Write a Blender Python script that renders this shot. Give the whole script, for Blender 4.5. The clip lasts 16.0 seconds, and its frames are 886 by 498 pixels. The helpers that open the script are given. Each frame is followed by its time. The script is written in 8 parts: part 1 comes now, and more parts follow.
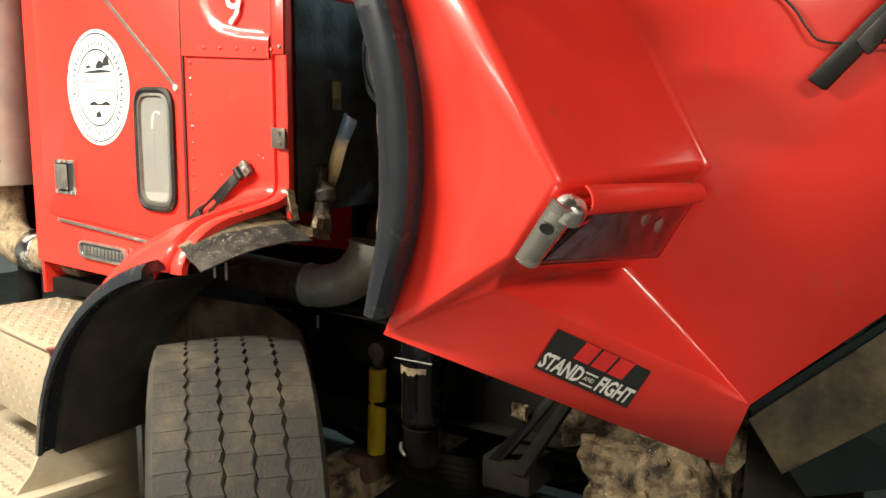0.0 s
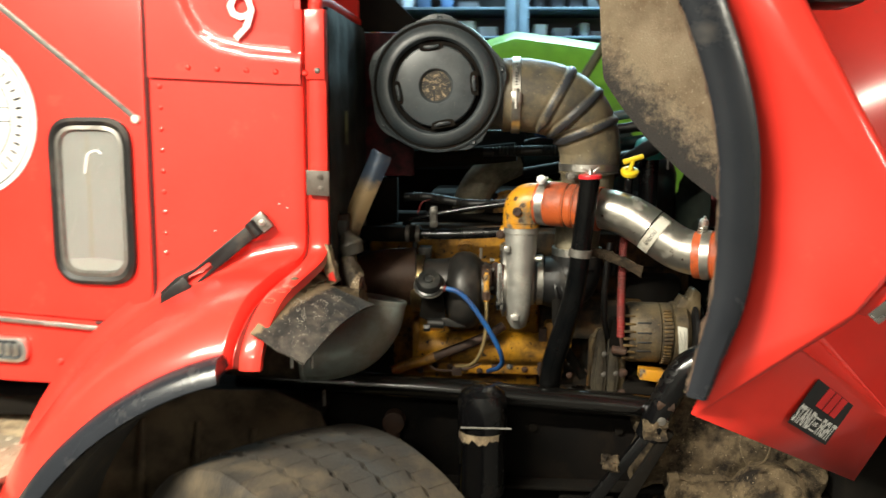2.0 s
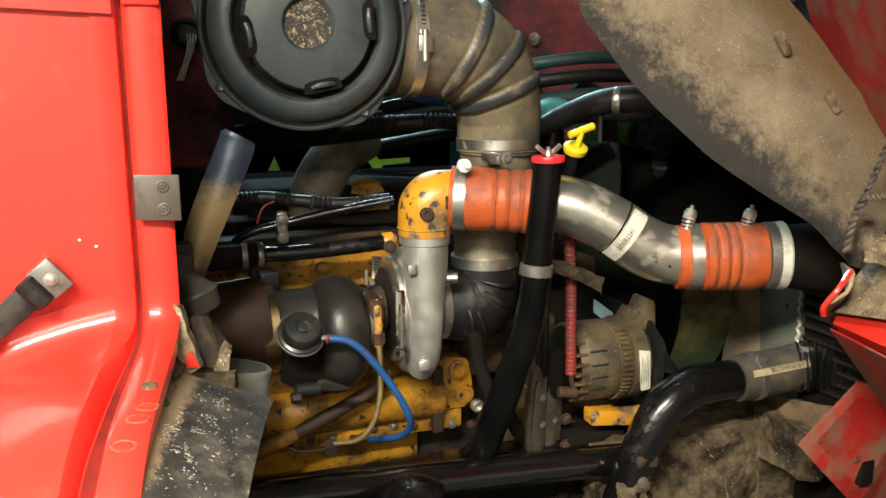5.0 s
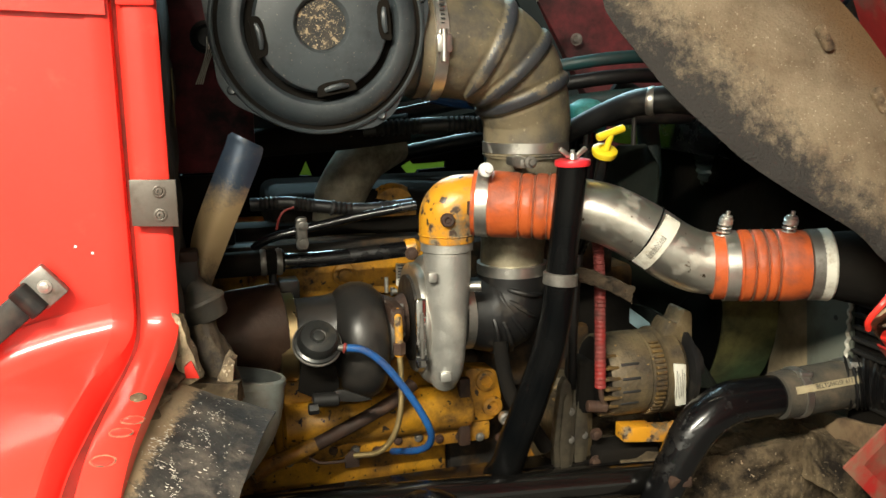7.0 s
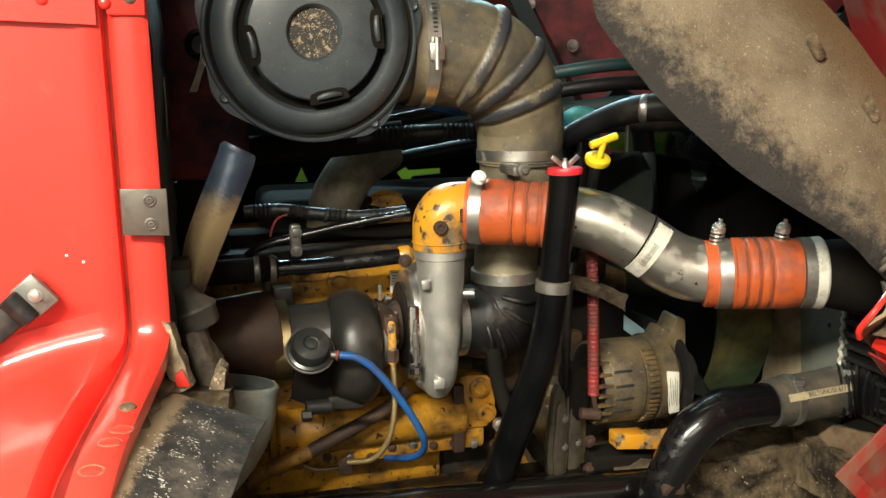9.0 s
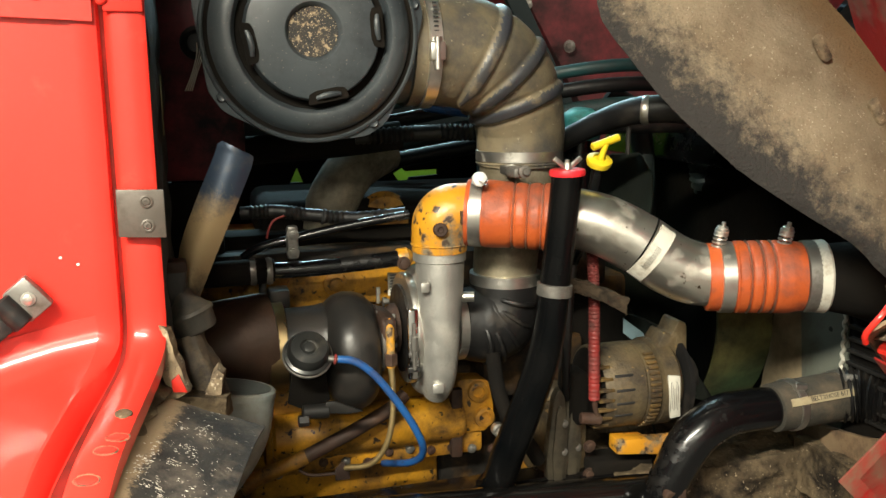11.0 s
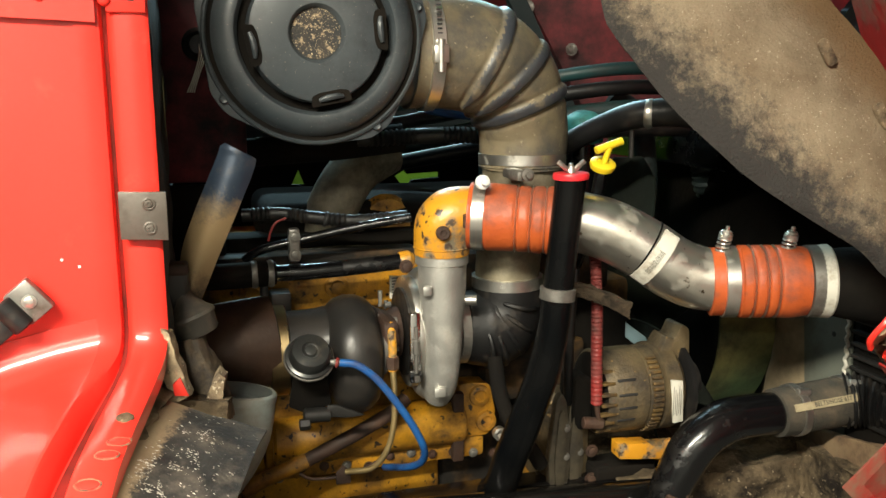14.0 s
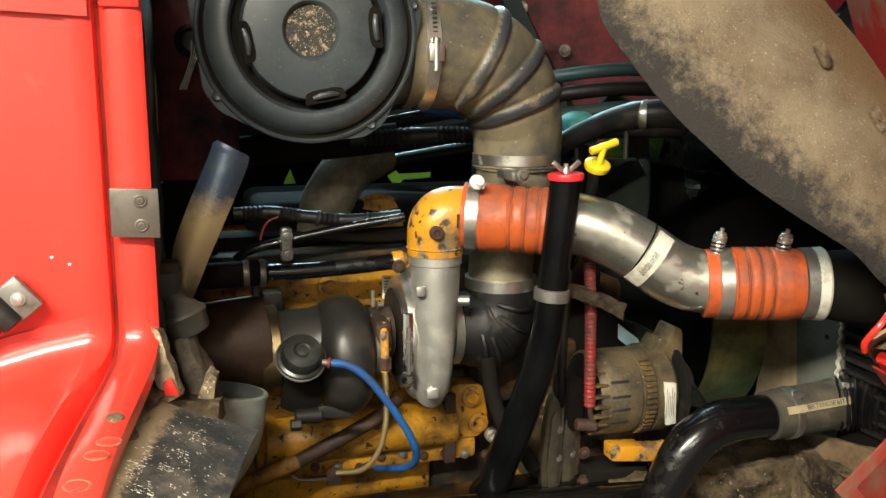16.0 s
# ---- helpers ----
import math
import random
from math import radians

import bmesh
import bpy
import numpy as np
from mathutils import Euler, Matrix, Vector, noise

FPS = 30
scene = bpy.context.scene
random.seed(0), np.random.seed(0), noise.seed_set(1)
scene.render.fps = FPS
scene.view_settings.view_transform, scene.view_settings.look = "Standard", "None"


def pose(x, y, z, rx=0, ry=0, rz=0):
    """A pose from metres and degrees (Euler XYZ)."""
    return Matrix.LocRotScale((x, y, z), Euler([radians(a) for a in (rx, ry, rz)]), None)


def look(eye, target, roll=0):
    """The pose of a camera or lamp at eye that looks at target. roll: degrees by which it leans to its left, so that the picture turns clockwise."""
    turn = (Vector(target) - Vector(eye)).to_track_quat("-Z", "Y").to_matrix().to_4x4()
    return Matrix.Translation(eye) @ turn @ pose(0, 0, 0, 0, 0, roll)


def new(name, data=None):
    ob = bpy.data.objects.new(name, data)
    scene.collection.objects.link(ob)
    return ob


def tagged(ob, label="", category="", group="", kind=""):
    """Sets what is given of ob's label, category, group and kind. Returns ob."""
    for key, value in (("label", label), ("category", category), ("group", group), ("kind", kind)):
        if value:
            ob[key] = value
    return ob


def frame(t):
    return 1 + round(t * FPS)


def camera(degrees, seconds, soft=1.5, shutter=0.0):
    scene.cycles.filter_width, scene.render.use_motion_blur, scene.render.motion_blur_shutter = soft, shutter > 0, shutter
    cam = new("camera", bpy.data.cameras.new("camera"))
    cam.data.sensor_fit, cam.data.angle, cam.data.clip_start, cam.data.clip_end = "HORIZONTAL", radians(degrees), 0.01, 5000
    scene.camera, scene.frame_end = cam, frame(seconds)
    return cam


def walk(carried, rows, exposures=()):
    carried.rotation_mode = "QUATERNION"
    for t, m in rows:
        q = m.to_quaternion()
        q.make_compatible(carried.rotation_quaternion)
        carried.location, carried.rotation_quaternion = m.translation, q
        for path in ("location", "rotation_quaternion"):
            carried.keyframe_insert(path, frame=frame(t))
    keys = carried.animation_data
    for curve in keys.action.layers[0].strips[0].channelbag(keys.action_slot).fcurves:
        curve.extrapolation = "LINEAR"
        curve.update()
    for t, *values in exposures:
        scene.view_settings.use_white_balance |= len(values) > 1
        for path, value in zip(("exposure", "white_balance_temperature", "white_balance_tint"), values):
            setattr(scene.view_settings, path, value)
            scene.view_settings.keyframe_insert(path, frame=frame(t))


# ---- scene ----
cam = camera(54.3, 16.0, soft=1.5, shutter=0.9)
PATH = [
    (0, (-0.33, -0.287, 1.785), (-1.374, 1.387, 1.459), 0.6),
    (0.2, (-0.405, -0.315, 1.795), (-1.425, 1.372, 1.461), 0.5),
    (0.3, (-0.532, -0.386, 1.817), (-1.527, 1.312, 1.458), 0.2),
    (0.5, (-0.675, -0.417, 1.831), (-1.653, 1.292, 1.479), -0.0),
    (0.8, (-0.918, -0.396, 1.857), (-1.725, 1.403, 1.522), -0.3),
    (1, (-1.031, -0.416, 1.861), (-1.765, 1.418, 1.549), -0.3),
    (1.5, (-1.434, -0.491, 1.865), (-1.81, 1.447, 1.546), 0.5),
    (2, (-1.704, -0.406, 1.853), (-1.836, 1.565, 1.545), 0.4),
    (2.5, (-1.921, -0.243, 1.871), (-1.765, 1.724, 1.545), -0.5),
    (3, (-2.103, -0.152, 1.877), (-1.619, 1.759, 1.538), -0.2),
    (3.5, (-2.135, -0.007, 1.87), (-1.588, 1.887, 1.532), 0.1),
    (4, (-2.14, 0.233, 1.851), (-1.562, 2.112, 1.483), 0.3),
    (4.5, (-2.206, 0.409, 1.843), (-1.493, 2.239, 1.466), -0.1),
    (5, (-2.183, 0.477, 1.844), (-1.518, 2.321, 1.449), -0.2),
    (5.2, (-2.202, 0.481, 1.837), (-1.515, 2.318, 1.446), -0.5),
    (7.5, (-2.081, 0.513, 1.836), (-1.568, 2.408, 1.455), -0.8),
    (8, (-2.083, 0.506, 1.842), (-1.563, 2.4, 1.465), -0.7),
    (8.5, (-2.081, 0.502, 1.842), (-1.56, 2.396, 1.467), -0.8),
    (9, (-2.083, 0.505, 1.844), (-1.549, 2.395, 1.469), -0.7),
    (11.5, (-2.095, 0.539, 1.841), (-1.538, 2.423, 1.468), -0.4),
    (12, (-2.097, 0.544, 1.839), (-1.54, 2.429, 1.466), -0.3),
    (12.5, (-2.101, 0.546, 1.839), (-1.546, 2.431, 1.468), -0.2),
    (13, (-2.105, 0.543, 1.837), (-1.546, 2.428, 1.469), -0.1),
    (13.5, (-2.101, 0.543, 1.84), (-1.545, 2.428, 1.47), -0.1),
    (14, (-2.097, 0.541, 1.843), (-1.539, 2.426, 1.475), -0.2),
    (14.5, (-2.098, 0.544, 1.842), (-1.53, 2.426, 1.474), 0.0),
    (15, (-2.098, 0.548, 1.839), (-1.524, 2.428, 1.473), 0.1),
    (15.5, (-2.099, 0.549, 1.84), (-1.525, 2.43, 1.475), 0.1),
    (16, (-2.101, 0.552, 1.839), (-1.52, 2.431, 1.474), 0.3),
]
walk(cam, [(t, look(eye, target, roll)) for t, eye, target, roll in PATH],
     [(0, -0.02), (1.0, -0.06), (2.5, -0.16), (3.5, -0.05), (5.0, -0.03), (16, -0.01)])

# ---- world and lamps: a closed workshop lit by ceiling tubes ----
world = bpy.data.worlds.new("workshop_air")
world.use_nodes = True
world.node_tree.nodes["Background"].inputs[0].default_value = (0.5, 0.55, 0.6, 1)
world.node_tree.nodes["Background"].inputs[1].default_value = 0.002
scene.world = world

WARM, COOL = (1.0, 0.945, 0.775), (0.55, 0.90, 1.0)
LAMPS = [  # centre, length along x, watts, colour
    ((-3.5, -0.45, 3.35), 2.0, 540, WARM),
    ((-3.3, -3.4, 3.6), 2.4, 200, WARM),
    # unseen tube added to brighten the hood's side wall
    ((3.8, -2.0, 4.3), 2.4, 500, WARM),
    # cool unseen tubes stand in for daylight on the far side
    ((-1.9, 4.0, 4.2), 2.4, 40, COOL),
    ((-0.6, 6.3, 4.2), 2.4, 420, COOL),
]
for c, length, watts, tint in LAMPS:
    li = bpy.data.lights.new("tube_light", "AREA")
    li.shape, li.size, li.size_y, li.energy, li.color = "RECTANGLE", length, 0.16, watts, tint
    new("tube_light", li).matrix_world = pose(c[0], c[1], c[2] - 0.06)


# ---- materials ----
def mat(name, col, rough=0.5, metal=0.0, col2=None, scale=14.0, dirt=None, dirt_scale=7.0, dirt_at=0.55, dirt_soft=0.12,
        bump=0.08, bump_scale=120.0, coat=0.0, dirt_rough=0.85, rand=0.0, lumps=0.0, spec=0.5, speck=None):
    m = bpy.data.materials.new(name)
    m.use_nodes = True
    nt = m.node_tree
    nd, lk = nt.nodes, nt.links
    b = nd["Principled BSDF"]
    tc = nd.new("ShaderNodeTexCoord")

    def noise_node(sc, detail=4.0):
        n = nd.new("ShaderNodeTexNoise")
        n.inputs["Scale"].default_value, n.inputs["Detail"].default_value = sc, detail
        lk.new(tc.outputs["Object"], n.inputs["Vector"])
        return n

    n1 = noise_node(scale)
    mix = nd.new("ShaderNodeMix")
    mix.data_type = "RGBA"
    c2 = col2 or tuple(v * 0.8 for v in col)
    mix.inputs[6].default_value, mix.inputs[7].default_value = (*col, 1), (*c2, 1)
    r1 = nd.new("ShaderNodeMapRange")
    r1.inputs[1].default_value, r1.inputs[2].default_value = 0.35, 0.68
    lk.new(n1.outputs[0], r1.inputs[0])
    lk.new(r1.outputs[0], mix.inputs[0])
    out, rout = mix.outputs[2], None
    if dirt:
        n2 = noise_node(dirt_scale, 8.0)
        n2.inputs["Roughness"].default_value = 0.68
        r2 = nd.new("ShaderNodeMapRange")
        r2.inputs[1].default_value, r2.inputs[2].default_value = dirt_at - dirt_soft, dirt_at + dirt_soft
        lk.new(n2.outputs[0], r2.inputs[0])
        mx = nd.new("ShaderNodeMix")
        mx.data_type = "RGBA"
        mx.inputs[7].default_value = (*dirt, 1)
        lk.new(out, mx.inputs[6])
        lk.new(r2.outputs[0], mx.inputs[0])
        out = mx.outputs[2]
        rr = nd.new("ShaderNodeMapRange")
        rr.inputs[3].default_value, rr.inputs[4].default_value = rough, dirt_rough
        lk.new(r2.outputs[0], rr.inputs[0])
        lk.new(rr.outputs[0], b.inputs["Roughness"])
        if metal:
            mm = nd.new("ShaderNodeMapRange")
            mm.inputs[3].default_value, mm.inputs[4].default_value = metal, 0.0
            lk.new(r2.outputs[0], mm.inputs[0])
            lk.new(mm.outputs[0], b.inputs["Metallic"])
    else:
        rr = nd.new("ShaderNodeMapRange")
        rr.inputs[3].default_value, rr.inputs[4].default_value = max(rough - 0.07, 0.02), min(rough + 0.1, 1)
        lk.new(n1.outputs[0], rr.inputs[0])
        lk.new(rr.outputs[0], b.inputs["Roughness"])
        b.inputs["Metallic"].default_value = metal
    if speck:
        n5 = noise_node(speck[1], 5.0)
        r5 = nd.new("ShaderNodeMapRange")
        r5.inputs[1].default_value, r5.inputs[2].default_value = speck[2] - 0.02, speck[2] + 0.03
        m5 = nd.new("ShaderNodeMix")
        m5.data_type = "RGBA"
        m5.inputs[7].default_value = (*speck[0], 1)
        lk.new(n5.outputs[0], r5.inputs[0])
        lk.new(r5.outputs[0], m5.inputs[0])
        lk.new(out, m5.inputs[6])
        out = m5.outputs[2]
    if rand:
        oi = nd.new("ShaderNodeObjectInfo")
        hs = nd.new("ShaderNodeHueSaturation")
        mr = nd.new("ShaderNodeMapRange")
        mr.inputs[3].default_value, mr.inputs[4].default_value = 1 - rand, 1 + rand
        lk.new(oi.outputs["Random"], mr.inputs[0])
        lk.new(mr.outputs[0], hs.inputs["Value"])
        lk.new(out, hs.inputs["Color"])
        out = hs.outputs[0]
    lk.new(out, b.inputs["Base Color"])
    if metal and not dirt:
        b.inputs["Metallic"].default_value = metal
    b.inputs["Coat Weight"].default_value = coat
    b.inputs["Specular IOR Level"].default_value = spec
    b.inputs["Coat Roughness"].default_value = 0.16
    if bump:
        n3 = noise_node(bump_scale, 6.0)
        bp = nd.new("ShaderNodeBump")
        bp.inputs["Strength"].default_value, bp.inputs["Distance"].default_value = bump, 0.004
        lk.new(n3.outputs[0], bp.inputs["Height"])
        last = bp
        if lumps:
            n4 = noise_node(bump_scale * 0.12, 3.0)
            b2 = nd.new("ShaderNodeBump")
            b2.inputs["Strength"].default_value, b2.inputs["Distance"].default_value = lumps, 0.03
            lk.new(n4.outputs[0], b2.inputs["Height"])
            lk.new(b2.outputs[0], bp.inputs["Normal"])
        lk.new(last.outputs[0], b.inputs["Normal"])
    return m


def glow(name, col, power):
    m = bpy.data.materials.new(name)
    m.use_nodes = True
    b = m.node_tree.nodes["Principled BSDF"]
    b.inputs["Emission Color"].default_value = (*col, 1)
    b.inputs["Emission Strength"].default_value = power
    return m


RED = mat("red_truck_paint", (0.77, 0.036, 0.024), 0.46, col2=(0.71, 0.031, 0.020), scale=5, dirt=(0.44, 0.085, 0.055), dirt_scale=9, dirt_at=0.74, bump=0.015, bump_scale=25, coat=0.9, dirt_rough=0.55, spec=0.22)
RED_IN = mat("dusty_red_inner", (0.42, 0.024, 0.020), 0.45, col2=(0.28, 0.020, 0.017), scale=7, dirt=(0.215, 0.135, 0.085), dirt_scale=7, dirt_at=0.545, dirt_soft=0.09, bump=0.35, bump_scale=70)
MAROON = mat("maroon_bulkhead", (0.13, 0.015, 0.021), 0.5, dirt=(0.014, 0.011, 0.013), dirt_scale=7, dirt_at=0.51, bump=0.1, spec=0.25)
RUBBER = mat("black_rubber", (0.006, 0.006, 0.0065), 0.46, col2=(0.011, 0.0105, 0.010), scale=9, dirt=(0.050, 0.040, 0.030), dirt_scale=14, dirt_at=0.64, bump=0.15, bump_scale=90, spec=0.35)
FLARE = mat("worn_flare_rubber", (0.011, 0.013, 0.017), 0.27, col2=(0.017, 0.019, 0.024), scale=7, dirt=(0.07, 0.06, 0.05), dirt_scale=8, dirt_at=0.70, bump=0.12, bump_scale=60, spec=0.48)
PLASTIC = mat("dusty_dark_plastic", (0.034, 0.043, 0.049), 0.40, col2=(0.058, 0.066, 0.070), scale=7, dirt=(0.017, 0.021, 0.025), dirt_scale=11, dirt_at=0.60, bump=0.05, bump_scale=220, dirt_rough=0.55, speck=((0.22, 0.20, 0.16), 260, 0.69))
BLACK = mat("black_paint", (0.004, 0.004, 0.0045), 0.20, dirt=(0.012, 0.010, 0.008), dirt_scale=12, dirt_at=0.66, bump=0.05)
# near-black for real grime and for sheets that stand in for shade
GRIME_SHADE = mat("grime_shade_black", (0.004, 0.0035, 0.003), 0.92, col2=(0.009, 0.007, 0.005), scale=10, bump=0.4, bump_scale=60, spec=0.15)
DARK_TEAL = mat("dark_teal_finish", (0.009, 0.016, 0.018), 0.6, col2=(0.015, 0.023, 0.024), scale=9, bump=0.2, bump_scale=40, spec=0.25)
YELLOW = mat("engine_yellow", (0.62, 0.30, 0.018), 0.36, col2=(0.40, 0.175, 0.013), scale=9, dirt=(0.028, 0.015, 0.008), dirt_scale=11, dirt_at=0.535, dirt_soft=0.16, bump=0.25, bump_scale=60, speck=((0.015, 0.009, 0.006), 70, 0.63))
YELLOW_CLEAN = mat("chipped_yellow_casting", (0.60, 0.285, 0.018), 0.34, col2=(0.47, 0.20, 0.016), scale=9, dirt=(0.15, 0.125, 0.080), dirt_scale=13, dirt_at=0.56, dirt_soft=0.05, bump=0.25, bump_scale=90, speck=((0.05, 0.03, 0.018), 55, 0.62))
BRIGHT_YELLOW = mat("bright_yellow_plastic", (0.80, 0.58, 0.02), 0.35, dirt=(0.3, 0.2, 0.03), dirt_scale=40, dirt_at=0.72, bump=0.03)
ALU = mat("brushed_pipe_metal", (0.76, 0.735, 0.67), 0.29, 0.95, col2=(0.56, 0.53, 0.46), scale=11, dirt=(0.11, 0.082, 0.05), dirt_scale=12, dirt_at=0.68, dirt_soft=0.14, bump=0.08, bump_scale=160, speck=((0.10, 0.07, 0.04), 70, 0.68))
CAST = mat("cast_aluminium", (0.56, 0.55, 0.51), 0.42, 0.75, col2=(0.42, 0.41, 0.38), scale=16, dirt=(0.16, 0.13, 0.09), dirt_scale=14, dirt_at=0.66, dirt_soft=0.14, bump=0.14, bump_scale=240)
IRON = mat("dark_cast_iron", (0.020, 0.020, 0.0195), 0.34, 0.35, col2=(0.033, 0.031, 0.029), scale=14, dirt=(0.030, 0.022, 0.016), dirt_scale=12, dirt_at=0.60, bump=0.10, bump_scale=200)
RUST = mat("rusty_steel", (0.050, 0.022, 0.012), 0.70, 0.1, col2=(0.022, 0.012, 0.008), scale=18, dirt=(0.10, 0.055, 0.03), dirt_scale=16, dirt_at=0.64, bump=0.4, bump_scale=90)
STEEL = mat("bright_clamp_steel", (0.74, 0.72, 0.67), 0.33, 0.95, col2=(0.52, 0.50, 0.45), scale=26, dirt=(0.10, 0.08, 0.055), dirt_scale=34, dirt_at=0.66, dirt_soft=0.08, bump=0.05, bump_scale=260, dirt_rough=0.6)
BRASSY = mat("heat_tinted_band", (0.62, 0.46, 0.24), 0.28, 1.0, bump=0.05)
DULL = mat("dull_steel", (0.24, 0.23, 0.21), 0.42, 0.75, dirt=(0.06, 0.045, 0.032), dirt_scale=22, dirt_at=0.6, bump=0.06, bump_scale=200)
CHROME = mat("scuffed_chrome", (0.75, 0.74, 0.72), 0.14, 1.0, dirt=(0.28, 0.25, 0.2), dirt_scale=18, dirt_at=0.62, bump=0.04)
ORANGE = mat("orange_silicone_hose", (0.50, 0.098, 0.022), 0.44, col2=(0.37, 0.066, 0.018), scale=12, dirt=(0.15, 0.060, 0.040), dirt_scale=12, dirt_at=0.60, dirt_soft=0.10, bump=0.3, bump_scale=120)
INTAKE = mat("dusty_brown_rubber", (0.19, 0.155, 0.098), 0.42, col2=(0.115, 0.095, 0.062), scale=9, dirt=(0.040, 0.042, 0.046), dirt_scale=10, dirt_at=0.56, dirt_soft=0.12, bump=0.3, bump_scale=110, dirt_rough=0.5, speck=((0.30, 0.25, 0.17), 90, 0.68))
LINER = mat("mud_dusted_liner", (0.285, 0.228, 0.155), 0.92, col2=(0.20, 0.155, 0.098), scale=5, dirt=(0.145, 0.102, 0.060), dirt_scale=8, dirt_at=0.56, dirt_soft=0.12, bump=0.9, bump_scale=210, dirt_rough=0.85, speck=((0.40, 0.335, 0.24), 230, 0.655))


def stain_towards(m, col, origin, direction, width, wobble):
    """Lays an uneven band of colour over a material where origin + direction lies nearer than width."""
    nt = m.node_tree
    nd, lk = nt.nodes, nt.links
    b = nd["Principled BSDF"]
    old = b.inputs["Base Color"].links[0].from_socket
    tc = nd.new("ShaderNodeTexCoord")
    sub = nd.new("ShaderNodeVectorMath")
    sub.operation = "SUBTRACT"
    sub.inputs[1].default_value = origin
    dot = nd.new("ShaderNodeVectorMath")
    dot.operation = "DOT_PRODUCT"
    dot.inputs[1].default_value = direction
    no = nd.new("ShaderNodeTexNoise")
    no.inputs["Scale"].default_value, no.inputs["Detail"].default_value, no.inputs["Roughness"].default_value = 30, 12, 0.82
    sc = nd.new("ShaderNodeMath")
    sc.operation = "MULTIPLY_ADD"
    sc.inputs[1].default_value = wobble
    rg = nd.new("ShaderNodeMapRange")
    rg.inputs[1].default_value, rg.inputs[2].default_value = width * 0.3 + wobble * 0.5, width * 1.9 + wobble * 0.5
    mx = nd.new("ShaderNodeMix")
    mx.data_type = "RGBA"
    mx.inputs[6].default_value = (*col, 1)
    lk.new(tc.outputs["Object"], sub.inputs[0])
    lk.new(sub.outputs[0], dot.inputs[0])
    lk.new(tc.outputs["Object"], no.inputs["Vector"])
    lk.new(no.outputs[0], sc.inputs[0])
    lk.new(dot.outputs["Value"], sc.inputs[2])
    lk.new(sc.outputs[0], rg.inputs[0])
    lk.new(rg.outputs[0], mx.inputs[0])
    lk.new(old, mx.inputs[7])
    lk.new(mx.outputs[2], b.inputs["Base Color"])


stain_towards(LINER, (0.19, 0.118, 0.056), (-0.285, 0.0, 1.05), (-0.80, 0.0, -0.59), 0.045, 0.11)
# uneven band, darker towards the liner's lower left edge
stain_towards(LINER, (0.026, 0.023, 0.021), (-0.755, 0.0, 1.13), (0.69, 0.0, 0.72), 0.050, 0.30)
MUD = mat("dried_mud", (0.155, 0.114, 0.068), 0.95, col2=(0.078, 0.057, 0.035), scale=16, dirt=(0.014, 0.0105, 0.008), dirt_scale=11, dirt_at=0.535, dirt_soft=0.08, bump=0.9, bump_scale=110, lumps=0.8, spec=0.2, speck=((0.25, 0.195, 0.13), 130, 0.67))
TAN = mat("tan_dust_on_steel", (0.36, 0.275, 0.17), 0.9, col2=(0.23, 0.165, 0.10), scale=22, dirt=(0.055, 0.040, 0.028), dirt_scale=24, dirt_at=0.55, bump=0.8, bump_scale=130, speck=((0.46, 0.38, 0.27), 160, 0.64))
BLUED = mat("blue_black_steel", (0.03, 0.045, 0.07), 0.32, 0.4, dirt=(0.10, 0.08, 0.06), dirt_scale=12, dirt_at=0.62, bump=0.1)
FLAP = mat("paint_flecked_flap", (0.016, 0.015, 0.0145), 0.66, col2=(0.036, 0.034, 0.031), scale=16, dirt=(0.095, 0.082, 0.067), dirt_scale=24, dirt_at=0.57, dirt_soft=0.12, bump=0.5, bump_scale=120, dirt_rough=0.85, spec=0.2, speck=((0.26, 0.235, 0.20), 150, 0.67))
TEALPIPE = mat("dusty_teal_hose", (0.30, 0.35, 0.335), 0.38, 0.25, col2=(0.25, 0.225, 0.18), scale=6, dirt=(0.17, 0.130, 0.085), dirt_scale=7, dirt_at=0.56, dirt_soft=0.14, bump=0.2)
TYRE = mat("dusty_tyre_rubber", (0.031, 0.027, 0.023), 0.66, col2=(0.017, 0.016, 0.015), scale=12, dirt=(0.115, 0.088, 0.056), dirt_scale=6, dirt_at=0.62, dirt_soft=0.14, bump=0.6, bump_scale=110, spec=0.3)
PLATE = mat("dusty_step_aluminium", (0.38, 0.325, 0.245), 0.55, 0.3, col2=(0.32, 0.27, 0.20), scale=9, dirt=(0.28, 0.22, 0.15), dirt_scale=6, dirt_at=0.5, bump=0.2)
BLUE = mat("blue_hose", (0.012, 0.095, 0.30), 0.40, col2=(0.015, 0.06, 0.20), scale=20, dirt=(0.05, 0.05, 0.07), dirt_scale=20, dirt_at=0.68, bump=0.15, bump_scale=200)
REDHOSE = mat("red_cable_sleeve", (0.24, 0.025, 0.022), 0.5, dirt=(0.08, 0.03, 0.025), dirt_scale=18, dirt_at=0.52, bump=0.1)
REDCAP = mat("red_plastic_cap", (0.75, 0.03, 0.04), 0.3, bump=0.02)
WHITE = mat("white_vinyl", (0.82, 0.81, 0.78), 0.35, bump=0.02)
PAPER = mat("dirty_paper_label", (0.62, 0.60, 0.52), 0.6, dirt=(0.25, 0.2, 0.14), dirt_scale=30, dirt_at=0.62, bump=0.05)
INK = mat("black_ink", (0.02, 0.02, 0.02), 0.5, bump=0.0)
REDINK = mat("red_ink", (0.75, 0.03, 0.03), 0.45, bump=0.0)
